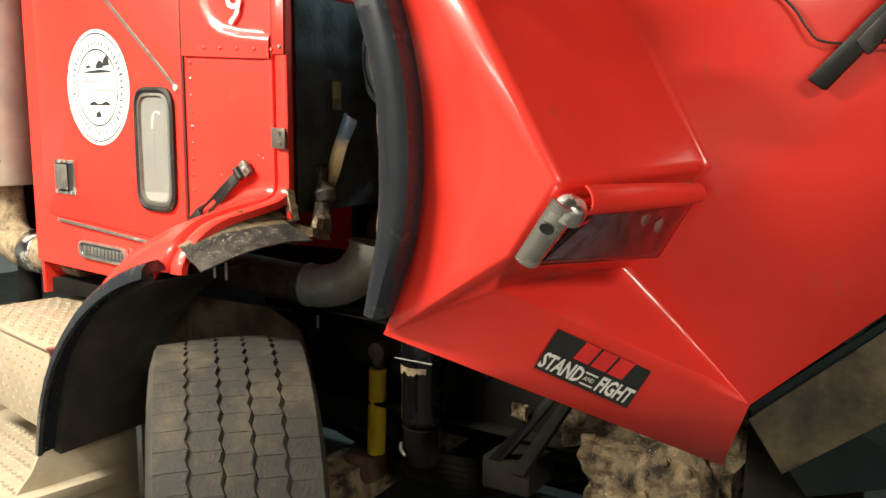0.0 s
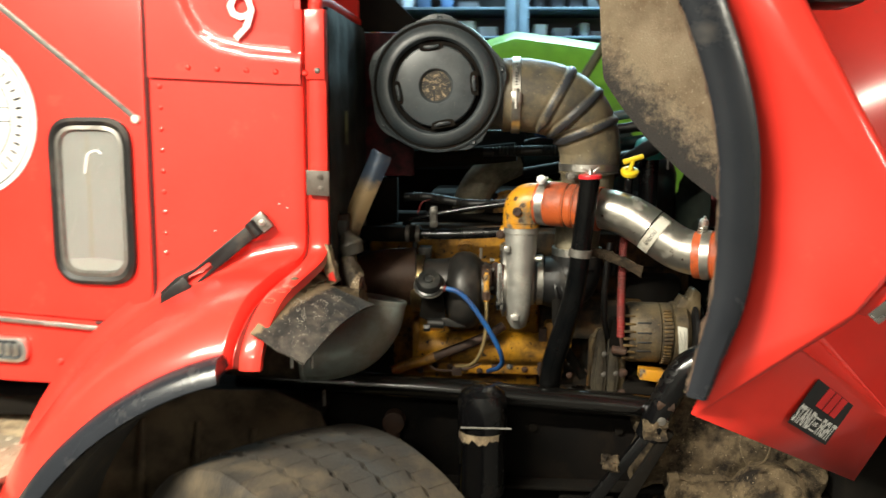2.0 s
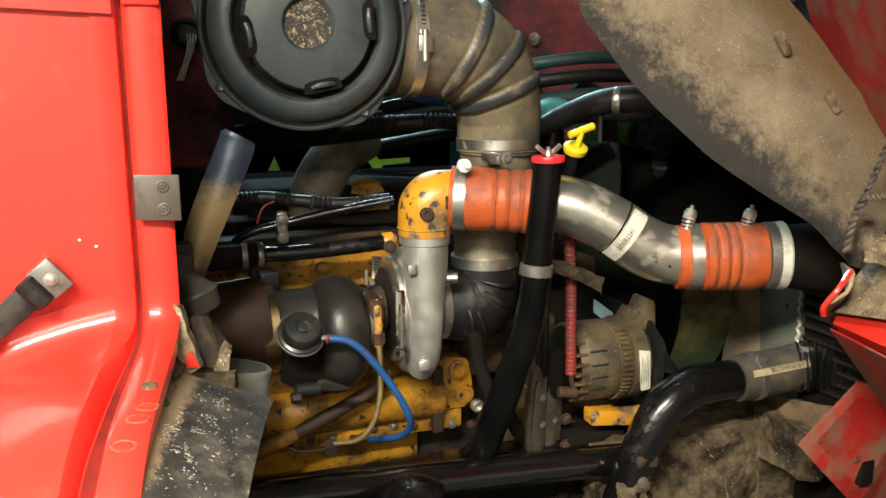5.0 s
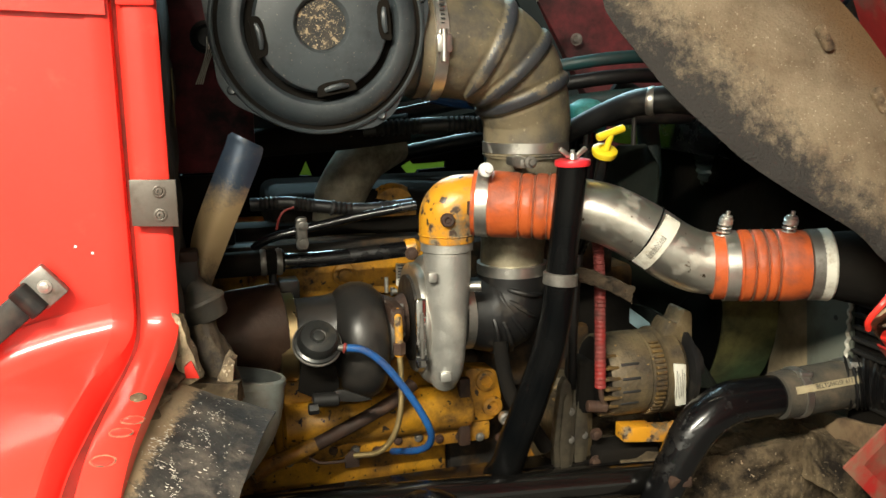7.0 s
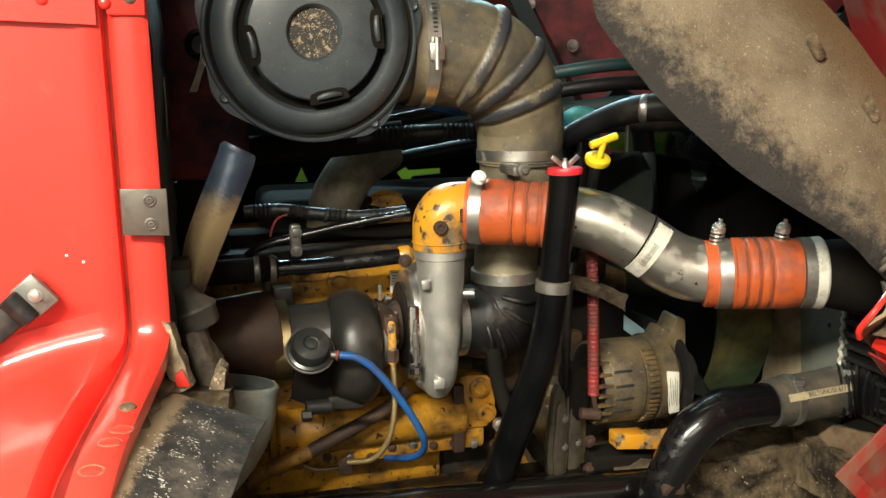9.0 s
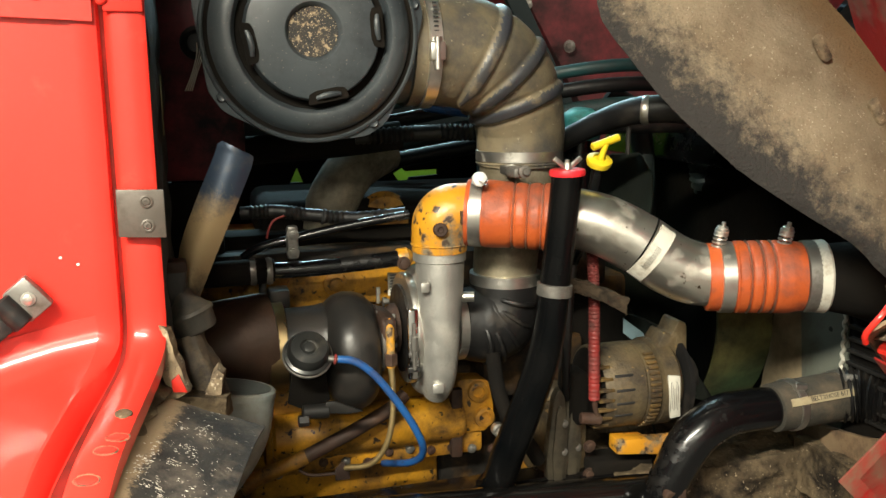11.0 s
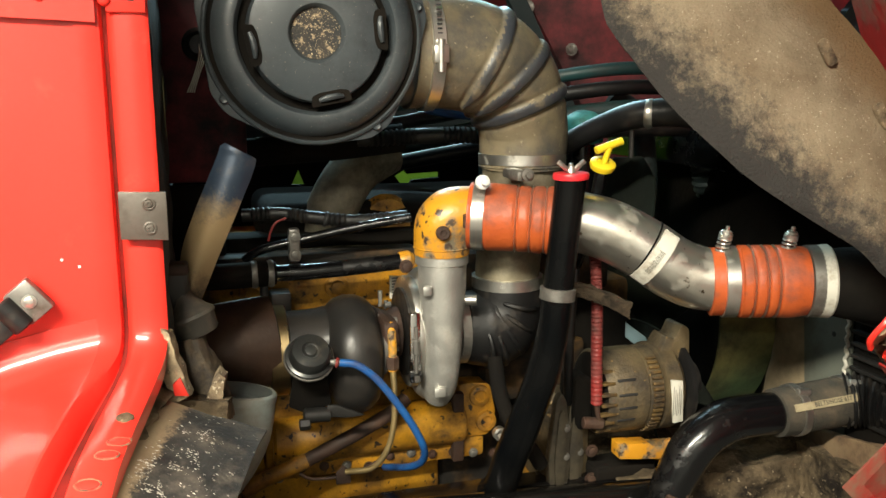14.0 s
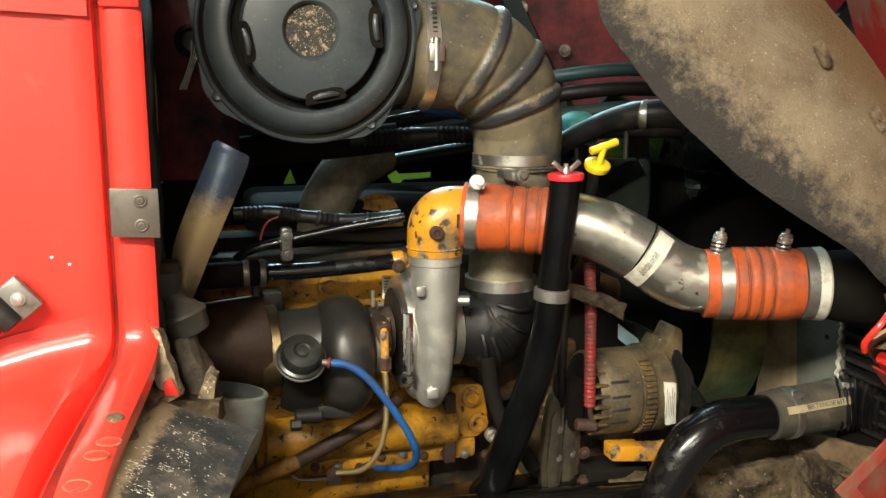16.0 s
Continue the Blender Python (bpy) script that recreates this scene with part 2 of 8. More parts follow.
SHROUD = mat("beige_shroud", (0.30, 0.235, 0.145), 0.6, col2=(0.21, 0.165, 0.105), scale=5, dirt=(0.12, 0.09, 0.055), dirt_scale=8, dirt_at=0.62, bump=0.15)
ALTER = mat("grimy_alternator_casting", (0.135, 0.100, 0.052), 0.52, 0.2, col2=(0.070, 0.050, 0.026), scale=14, dirt=(0.018, 0.013, 0.009), dirt_scale=16, dirt_at=0.56, bump=0.5, speck=((0.22, 0.14, 0.05), 60, 0.67))
GREY_PANEL = mat("dusty_shaded_panel", (0.135, 0.145, 0.120), 0.55, col2=(0.10, 0.11, 0.09), scale=5, dirt=(0.07, 0.058, 0.038), dirt_scale=8, dirt_at=0.62, bump=0.12)
PALEGLASS = mat("pale_reflection_backing", (0.32, 0.31, 0.28), 0.5, col2=(0.20, 0.20, 0.185), scale=3, bump=0.02)
RIB = mat("worn_rib_rubber", (0.034, 0.038, 0.048), 0.42, col2=(0.060, 0.058, 0.056), scale=12, dirt=(0.20, 0.155, 0.095), dirt_scale=13, dirt_at=0.60, dirt_soft=0.06, bump=0.25)
# hood red darkened: the far side's shade is put into this colour
FAR_RED = mat("shaded_far_red", (0.27, 0.016, 0.026), 0.5, col2=(0.16, 0.010, 0.016), scale=4, dirt=(0.035, 0.014, 0.015), dirt_scale=4, dirt_at=0.54, bump=0.1)
BRACKET = mat("grimy_bracket_steel", (0.115, 0.10, 0.085), 0.45, 0.35, col2=(0.085, 0.07, 0.058), scale=18, dirt=(0.05, 0.035, 0.025), dirt_scale=30, dirt_at=0.62, bump=0.06, bump_scale=200)
GREEN = mat("bright_green_machine_paint", (0.19, 0.45, 0.03), 0.35, dirt=(0.12, 0.2, 0.04), dirt_scale=4, dirt_at=0.7, bump=0.03, coat=0.3)
CONCRETE = mat("stained_concrete", (0.060, 0.056, 0.050), 0.8, col2=(0.045, 0.042, 0.037), scale=1.5, dirt=(0.028, 0.025, 0.022), dirt_scale=2.2, dirt_at=0.6, bump=0.3, bump_scale=50)
WALLPAINT = mat("workshop_wall_sheet", (0.34, 0.34, 0.325), 0.7, col2=(0.29, 0.29, 0.275), scale=1.2, dirt=(0.20, 0.19, 0.175), dirt_scale=2, dirt_at=0.66, bump=0.1)
RACK = mat("blue_grey_rack_steel", (0.10, 0.14, 0.20), 0.5, 0.3, bump=0.05)
CARTON = mat("carton_and_plastic_stock", (0.40, 0.44, 0.52), 0.6, col2=(0.26, 0.29, 0.36), scale=6, bump=0.1, rand=0.9)
TUBEGLOW = glow("lit_tube", (1.0, 0.94, 0.84), 6.0)
AMBER = mat("amber_lens", (0.75, 0.22, 0.02), 0.15, bump=0.0, coat=0.5)

GLASS = bpy.data.materials.new("smoky_window_glass")
GLASS.use_nodes = True
_b = GLASS.node_tree.nodes["Principled BSDF"]
_b.inputs["Base Color"].default_value = (0.85, 0.86, 0.83, 1)
_b.inputs["Roughness"].default_value = 0.06
_b.inputs["Transmission Weight"].default_value = 0.85
# pink tint paints the red hood's reflection into the lamp bowl
REFLECTOR = mat("lamp_reflector", (0.66, 0.46, 0.48), 0.20, 1.0, col2=(0.36, 0.20, 0.23), scale=30, bump=0.5, bump_scale=45)
LENS = bpy.data.materials.new("headlight_lens")
LENS.use_nodes = True
_b = LENS.node_tree.nodes["Principled BSDF"]
_b.inputs["Base Color"].default_value = (0.92, 0.86, 0.88, 1)
_b.inputs["Roughness"].default_value = 0.04
_b.inputs["IOR"].default_value = 1.3
_b.inputs["Transmission Weight"].default_value = 1.0

stain_towards(BLUED, (0.30, 0.21, 0.11), (0.0, 0.0, 0.235), (0.0, 0.0, 1.0), 0.03, 0.14)
stain_towards(BLUED, (0.030, 0.026, 0.022), (0.0, 0.0, 0.11), (0.0, 0.0, 1.0), 0.03, 0.14)
stain_towards(FLAP, (0.21, 0.155, 0.095), (-0.075, -0.148, 0.085), (0.876, -0.225, -0.426), 0.006, 0.075)

# ---- mesh tools ----
ORIGIN = {}


def thing(name, label, category, at=(0, 0, 0), group="", kind=""):
    ob = new(name)
    ob.empty_display_size = 0.05
    ob.location = at
    ORIGIN[ob] = Vector(at)
    return tagged(ob, label, category, group, kind)


def part(name, bm, material, parent=None, label="", smooth=38.0):
    """One bmesh, given in world places, as one mesh object under its thing."""
    o = ORIGIN.get(parent, Vector()) if parent else Vector()
    bmesh.ops.translate(bm, vec=-o, verts=bm.verts)
    bmesh.ops.recalc_face_normals(bm, faces=bm.faces)
    for f in bm.faces:
        f.smooth = True
    me = bpy.data.meshes.new(name)
    bm.to_mesh(me)
    bm.free()
    me.set_sharp_from_angle(angle=radians(smooth))
    me.materials.append(material)
    ob = new(name, me)
    ob.parent = parent
    ORIGIN[ob] = o
    return tagged(ob, label)


def frame_of(axis):
    a = Vector(axis).normalized()
    u = a.cross(Vector((0, 0, 1)) if abs(a.z) < 0.9 else Vector((1, 0, 0))).normalized()
    return a, u, a.cross(u)


def lathe(profile, at, axis, segs=40, bm=None):
    """Rings of (radius, height) about an axis through at."""
    bm = bm or bmesh.new()
    a, u, v = frame_of(axis)
    at = Vector(at)
    rings = []
    for r, h in profile:
        c = at + a * h
        if r < 1e-5:
            rings.append([bm.verts.new(c)])
        else:
            rings.append([bm.verts.new(c + (u * math.cos(k) + v * math.sin(k)) * r) for k in (2 * math.pi * i / segs for i in range(segs))])
    for p, q in zip(rings, rings[1:]):
        for i in range(segs):
            j = (i + 1) % segs
            f = [p[i % len(p)], p[j % len(p)], q[j % len(q)], q[i % len(q)]]
            f = list(dict.fromkeys(f))
            if len(f) > 2:
                bm.faces.new(f)
    for ring in (rings[0], rings[-1]):
        if len(ring) > 2:
            bm.faces.new(ring)
    return bm


def rod(a, b, r, segs=16, bm=None, bevel=0.15):
    a, b = Vector(a), Vector(b)
    n = (b - a).length
    e = min(r * bevel, n * 0.3)
    return lathe([(r - e, 0), (r, e), (r, n - e), (r - e, n)], a, b - a, segs, bm)


def smooth_line(pts, per=6):
    pts = [Vector(p) for p in pts]
    ext = [2 * pts[0] - pts[1], *pts, 2 * pts[-1] - pts[-2]]
    out = []
    for i in range(1, len(ext) - 2):
        p0, p1, p2, p3 = ext[i - 1:i + 3]
        for k in range(per):
            t = k / per
            out.append(0.5 * (2 * p1 + (p2 - p0) * t + (2 * p0 - 5 * p1 + 4 * p2 - p3) * t * t + (3 * p1 - p0 - 3 * p2 + p3) * t ** 3))
    out.append(pts[-1])
    return out


def sweep(pts, rad, segs=16, per=6, bm=None, ripple=0.0, waves=0):
    """A tube along a smooth line; rad is a number or one for each given point."""
    bm = bm or bmesh.new()
    line = smooth_line(pts, per)
    n = len(line)
    radii = [rad] * len(pts) if isinstance(rad, (int, float)) else list(rad)
    rings, u = [], None
    for i, c in enumerate(line):
        a = (line[min(i + 1, n - 1)] - line[max(i - 1, 0)]).normalized()
        u = frame_of(a)[1] if u is None else (u - a * u.dot(a)).normalized()
        v = a.cross(u)
        s = i / (n - 1) * (len(pts) - 1)
        k = min(int(s), len(pts) - 2)
        r = radii[k] + (radii[k + 1] - radii[k]) * (s - k)
        if waves:
            r += ripple * math.sin(2 * math.pi * waves * i / (n - 1))
        rings.append([bm.verts.new(c + (u * math.cos(w) + v * math.sin(w)) * r) for w in (2 * math.pi * j / segs for j in range(segs))])
    for p, q in zip(rings, rings[1:]):
        for j in range(segs):
            bm.faces.new((p[j], p[(j + 1) % segs], q[(j + 1) % segs], q[j]))
    bm.faces.new(rings[0])
    bm.faces.new(rings[-1])
    return bm


def bevelled(bm, width, segs=2, angle=30):
    if width:
        edges = [e for e in bm.edges if len(e.link_faces) == 2 and e.calc_face_angle(0) > radians(angle)]
        bmesh.ops.bevel(bm, geom=edges, offset=width, segments=segs, affect="EDGES", profile=0.5, clamp_overlap=True)
    return bm


def box(lo, hi, bevel=0.006, turn=None, bm=None, segs=2):
    own = bmesh.new()
    lo, hi = Vector(lo), Vector(hi)
    bmesh.ops.create_cube(own, size=1)
    c, d = (lo + hi) / 2, hi - lo
    for v in own.verts:
        v.co = Vector((v.co.x * d.x, v.co.y * d.y, v.co.z * d.z))
    bevelled(own, min(bevel, 0.45 * min(abs(x) for x in d)), segs)
    m = Matrix.Translation(c) @ (turn.to_4x4() if turn else Matrix())
    bmesh.ops.transform(own, matrix=m, verts=own.verts)
    return merge(bm, own)


def merge(bm, own):
    if bm is None:
        return own
    table = {v: bm.verts.new(v.co) for v in own.verts}
    for f in own.faces:
        bm.faces.new([table[v] for v in f.verts])
    own.free()
    return bm


def slab(points, off, bevel=0.003, bm=None, segs=2):
    """A flat outline given in space, thickened by the vector off."""
    own = bmesh.new()
    off = Vector(off)
    a = [own.verts.new(Vector(p)) for p in points]
    b = [own.verts.new(Vector(p) + off) for p in points]
    own.faces.new(a)
    own.faces.new(b[::-1])
    for i in range(len(a)):
        j = (i + 1) % len(a)
        own.faces.new((a[i], b[i], b[j], a[j]))
    bmesh.ops.recalc_face_normals(own, faces=own.faces)
    bevelled(own, bevel, segs, 50)
    return merge(bm, own)


def skin(rows, thick=0.005, closed=False, bm=None):
    """Rows of places joined into a sheet, given a thickness."""
    own = bmesh.new()
    vs = [[own.verts.new(Vector(p)) for p in row] for row in rows]
    for p, q in zip(vs, vs[1:]):
        n = len(p)
        for i in range(n if closed else n - 1):
            own.faces.new((p[i], p[(i + 1) % n], q[(i + 1) % n], q[i]))
    bmesh.ops.recalc_face_normals(own, faces=own.faces)
    if thick:
        bmesh.ops.solidify(own, geom=own.faces[:], thickness=thick)
    return merge(bm, own)


def rounded(pts, radius, n=5):
    """A flat outline of (a, b) with rounded corners; radius is one number or one for each corner."""
    out = []
    m = len(pts)
    radii = [radius] * m if isinstance(radius, (int, float)) else radius
    for i in range(m):
        p, a, b = Vector(pts[i]), Vector(pts[i - 1]), Vector(pts[(i + 1) % m])
        r = radii[i]
        if r <= 0:
            out.append(tuple(p))
            continue
        s, e = p + (a - p).normalized() * r, p + (b - p).normalized() * r
        for k in range(n + 1):
            t = k / n
            out.append(tuple(s * (1 - t) ** 2 + p * 2 * t * (1 - t) + e * t * t))
    return out


def clod(bm, cuts, amount, size, seed):
    bmesh.ops.subdivide_edges(bm, edges=bm.edges[:], cuts=cuts, use_grid_fill=True)
    bm.normal_update()
    for v in bm.verts:
        n = v.normal if v.normal.length else Vector((0, -1, 0))
        v.co += n * amount * (noise.noise(v.co * size + Vector((seed, 0, 0))) + 0.5 * noise.noise(v.co * size * 3.1))
    return bm


def bolt(at, axis, r=0.007, h=0.006, segs=6, bm=None):
    bm = lathe([(r * 1.5, 0), (r * 1.5, h * 0.3), (r, h * 0.3), (r, h), (r * 0.8, h * 1.1)], at, axis, segs * 2, bm)
    return bm


def text_mesh(body, size, m, depth=0.0006, squash=1.0, material=None, parent=None, name="lettering", bold=0.0):
    cu = bpy.data.curves.new(name, "FONT")
    cu.body, cu.size, cu.extrude, cu.resolution_u, cu.align_x, cu.align_y = body, size, depth, 2, "CENTER", "CENTER"
    cu.offset = bold
    tmp = new("tmp_text", cu)
    dg = bpy.context.evaluated_depsgraph_get()
    me = bpy.data.meshes.new_from_object(tmp.evaluated_get(dg))
    bpy.data.objects.remove(tmp)
    bpy.data.curves.remove(cu)
    bm = bmesh.new()
    bm.from_mesh(me)
    bpy.data.meshes.remove(me)
    bmesh.ops.transform(bm, matrix=m @ Matrix.Diagonal((squash, 1, 1, 1)), verts=bm.verts)
    return part(name, bm, material, parent)


def basis(origin, right, up):
    """A pose with x to the right, y up and z out of a flat face."""
    r = Vector(right).normalized()
    n = r.cross(Vector(up)).normalized()
    u = n.cross(r)
    m = Matrix((r, u, n)).transposed().to_4x4()
    m.translation = Vector(origin)
    return m

# ---- the workshop: floor, walls, ceiling, lamps' housings ----
X0, X1, Y0, Y1, TOP = -9.0, 6.0, -5.0, 9.0, 4.8
tagged(part("floor", box((X0, Y0, -0.15), (X1, Y1, 0.0), 0), CONCRETE), "stained grey concrete workshop floor", "floor", kind="structure")
tagged(part("ceiling", box((X0, Y0, TOP), (X1, Y1, TOP + 0.15), 0), WALLPAINT), "pale sheeted workshop ceiling", "ceiling", kind="structure")
for nm, lo, hi in (("wall_north", (X0, Y1, 0), (X1, Y1 + 0.2, TOP)), ("wall_south", (X0, Y0 - 0.2, 0), (X1, Y0, TOP)),
                   ("wall_west", (X0 - 0.2, Y0 - 0.2, 0), (X0, Y1 + 0.2, TOP)), ("wall_east", (X1, Y0 - 0.2, 0), (X1 + 0.2, Y1 + 0.2, TOP))):
    tagged(part(nm, box(lo, hi, 0), WALLPAINT), "plain pale workshop wall", "wall", kind="structure")
for c, length, watts, tint in LAMPS:
    t = thing("ceiling_light", "white strip light hung below the workshop ceiling", "ceiling light", (c[0], c[1], TOP), "workshop strip lights")
    part("housing", box((c[0] - length / 2 - 0.05, c[1] - 0.11, c[2] + 0.02), (c[0] + length / 2 + 0.05, c[1] + 0.11, c[2] + 0.10), 0.01), WHITE, t)
    for dy in (-0.05, 0.05):
        part("tube", rod((c[0] - length / 2, c[1] + dy, c[2]), (c[0] + length / 2, c[1] + dy, c[2]), 0.015), TUBEGLOW, t, "lit white tube")
    for dx in (-0.9, 0.9):
        part("hanger", rod((c[0] + dx, c[1], c[2] + 0.10), (c[0] + dx, c[1], TOP), 0.006, 8), DULL, t)

# stock racks along the far wall
random.seed(4)


SHELVES = (0.5, 0.9, 1.3, 1.62, 1.86, 2.07, 2.27, 2.47, 2.70, 3.05)
BIN = mat("blue_plastic_bin", (0.05, 0.11, 0.24), 0.5, rand=0.5, bump=0.05)
DARKBOX = mat("dark_parts_box", (0.035, 0.040, 0.05), 0.6, rand=0.5, bump=0.1)


def stock_rack(x):
    t = thing("storage_rack", "blue-grey steel rack loaded with boxes and parts", "rack", (x, 7.2, 0), "racks along the far wall")
    for px in (x - 0.95, x + 0.95):
        for py in (6.9, 7.5):
            part("upright", box((px - 0.04, py - 0.04, 0), (px + 0.04, py + 0.04, 3.6), 0.004), RACK, t)
    for z in SHELVES:
        part("shelf", box((x - 0.95, 6.88, z), (x + 0.95, 7.52, z + 0.022), 0.004), RACK, t)
    # added sheet: its dark colour stands for the dim gaps between the stock
    part("back_sheet", box((x - 0.95, 7.525, 0.4), (x + 0.95, 7.532, 3.6), 0), DARKBOX, t, "dark sheet added behind the shelves to darken the gaps")
    return t


def stock_box(x, z, w, d, h, m, label):
    ob = part("stock_box", bevelled(box((x - w / 2, 7.2 - d / 2, z), (x + w / 2, 7.2 + d / 2, z + h), 0.008), 0), m)
    tagged(ob, label, "box", "boxes on the racks")


for x in (-4.6, -2.6, -0.6, 1.4, 3.4):
    stock_rack(x)
    dense = x in (-2.6, -0.6)
    for i, z in enumerate(SHELVES):
        if not dense and i % 3:
            continue
        px = x - 0.85
        while px < x + 0.75:
            w, h = random.uniform(0.06, 0.19), random.uniform(0.05, 0.145)
            pick = random.random()
            m, label = (CARTON, "pale storage box standing on the steel rack") if pick < 0.5 else (BIN, "blue plastic parts bin on the steel rack") if pick < 0.75 else (DARKBOX, "dark parts box standing on the steel rack")
            stock_box(px + w / 2, z + 0.022, w, random.uniform(0.3, 0.5), h, m, label)
            px += w + random.uniform(0.01, 0.10)

# green machine standing behind the truck
t = thing("green_machine", "bright green farm machine with a rounded bonnet parked behind", "machine", (-0.3, 4.9, 0))
rows = []
for k in range(13):
    x = -1.92 + 0.28 * k
    top = 2.33 - 0.035 * max(0, (x + 1.82) / 0.36) ** 1.35 - (0.10 if k == 0 else 0)
    rows.append([(x, 4.45, 0.9), (x, 4.42, 1.25), (x, 4.42, top - 0.16), (x, 4.47, top - 0.05), (x, 4.6, top), (x, 5.2, top), (x, 5.33, top - 0.05), (x, 5.38, top - 0.16), (x, 5.38, 0.9)])
part("bonnet", skin(rows, 0.02), GREEN, t)
part("chassis", box((-1.85, 4.6, 0.45), (1.4, 5.2, 0.95), 0.03), GRIME_SHADE, t)
for wx in (-1.35, 0.9):
    for wy in (4.35, 5.15):
        part("wheel", lathe([(0.1, 0), (0.3, 0.02), (0.48, 0.03), (0.52, 0.08), (0.52, 0.22), (0.48, 0.27), (0.1, 0.28)], (wx, wy, 0.52), (0, 1, 0), 36), RUBBER, t)

# ---- truck cab ----
AX, AZ = -2.13, 0.55                     # centre of the wheel arch


def cab_y(x):
    return 1.70 + 0.11 * max(0.0, -2.6 - x)


def arch(a, dr):
    """A place on the arch, a degrees from the front, dr beyond its outer edge: (x, z)."""
    r = 0.815 - 0.075 * min(max((a - 95) / 70, 0), 1) + dr
    return AX + r * math.cos(radians(a)), AZ + r * math.sin(radians(a))


def front_x(y):
    return -2.135 - 0.21 * (1.70 - y)


cab = thing("truck_cab", "red lorry cab with riveted cowl side and flared front wing", "truck cab", (-2.8, 2.45, 1.0))
inner_arch = [arch(a, 0.135) for a in range(96, 143, 4)]
side = [(-2.6, 2.95), (-2.21, 2.95), (-2.21, inner_arch[0][1])] + [p for p in inner_arch if -2.6 < p[0] < -2.215]
side += [(-2.6, AZ + math.sqrt(0.907 ** 2 - 0.47 ** 2))]
part("cowl_side", slab([(x, 1.705, z) for x, z in side], (0, 0.02, 0), 0), RED, cab)
low = [(-2.6, AZ + math.sqrt(0.907 ** 2 - 0.47 ** 2))] + [p for p in inner_arch if p[0] < -2.6 and p[1] > 1.14] + [(-2.80, 1.14), (-3.62, 1.14), (-3.62, 2.95), (-2.6, 2.95)]
part("rear_side", slab([(x, cab_y(x) + 0.006, z) for x, z in low], (0, 0.02, 0), 0), RED, cab)
# plate over the cowl side, pressed back above a curved crease
CREASE = [Vector(p) for p in ((-2.52, 2.30), (-2.488, 2.14), (-2.466, 2.085), (-2.44, 2.045), (-2.398, 2.018), (-2.32, 2.000), (-2.20, 1.988), (-2.10, 1.985))]


def above_crease(x, z):
    """Distance above the crease (negative below it)."""
    p, best, side = Vector((x, z)), 9.0, 1.0
    for a, b in zip(CREASE, CREASE[1:]):
        d = b - a
        f = max(0.0, min(1.0, (p - a).dot(d) / d.length_squared))
        q = a + d * f
        if (p - q).length < best:
            best, side = (p - q).length, d.x * (p - a).y - d.y * (p - a).x
    return best if side > 0 else -best


rows = []
for j in range(49):
    row = []
    for i in range(49):
        x = -2.572 + 0.378 * i / 48
        z = 1.938 - 0.016 * i / 48 + 0.98 * (j / 48) ** 1.8
        d = above_crease(x, z)
        s = min(1.0, max(0.0, (d + 0.012) / 0.024))
        row.append((x, 1.696 + 0.009 * s * s * (3 - 2 * s) + 0.03 * max(0.0, d), z))
    rows.append(row)
part("upper_cowl_plate", skin(rows, 0.0015), RED, cab)
# front flange with its groove, running down the cowl and out over the wing
SEC = [(1.7046, 0.190), (1.7035, 0.176), (1.699, 0.160), (1.688, 0.147), (1.665, 0.137), (1.63, 0.130), (1.59, 0.123), (1.52, 0.112), (1.46, 0.098), (1.41, 0.072), (1.37, 0.038), (1.345, 0.0), (1.338, -0.03)]


def wing_start(y, dr):
    return math.degrees(math.acos(max(-1, (front_x(y) - 0.083 - AX) / (0.815 + dr))))


PROFILE = [(1.703, 2.10), (1.703, 1.95), (1.7035, 1.80), (1.704, 1.65), (1.7044, 1.57)]
PROFILE += [(y, arch(wing_start(y, dr), dr)[1]) for y, dr in SEC[1:]]
line = smooth_line([(0, y, z) for y, z in PROFILE], 3)
rows = []
for i, p in enumerate(line):
    d = (line[min(i + 1, len(line) - 1)] - line[max(i - 1, 0)]).normalized()
    n = Vector((0, -d.z, d.y)) * -1
    if n.y > 0.01 or n.z < -0.01:
        n = -n
    row = []
    g = min(1.0, max(0.0, (1.695 - p.y) / 0.10))
    for dx, lift in ((-0.085, 0.0), (-0.064 - 0.018 * g, 0.0), (-0.0575 - 0.021 * g, -0.003), (-0.054 - 0.014 * g, -0.013 - 0.016 * g), (-0.047, -0.013 - 0.016 * g), (-0.043, -0.004), (-0.037, 0.0), (-0.006, 0.0), (0.0, -0.004), (0.0, -0.025)):
        q = p + n * lift
        row.append((front_x(p.y) + dx, q.y, q.z))
    rows.append(row)
part("front_flange", skin(rows, 0.0015), RED, cab)
# dark red strip paints shade, with some grime, into the groove
part("groove_grime", skin([[Vector(r[3]).lerp(Vector(r[4]), f) + Vector((0, -0.0022, 0.0012)) for f in (0.15, 0.5, 0.85)] for r in rows], 0.0004), mat("shaded_grimy_groove", (0.20, 0.014, 0.011), 0.9, col2=(0.09, 0.016, 0.012), scale=25, bump=0.1, spec=0.1), cab, "shade and grime painted into the flange's groove")
# flange top turning across the bulkhead
part("cowl_top", sweep([(-2.16, 1.715, 2.07), (-2.16, 1.725, 2.11), (-2.16, 1.76, 2.125), (-2.16, 2.0, 2.13), (-2.16, 2.9, 2.13), (-2.16, 3.2, 2.12)], 0.018, 10), RED, cab)
part("cowl_roof", slab([(-2.18, 1.73, 2.125), (-2.18, 3.2, 2.125), (-2.75, 3.1, 2.30), (-2.75, 1.8, 2.30)], (0, 0, 0.02), 0.004), RED, cab)
# front wing
rows = []
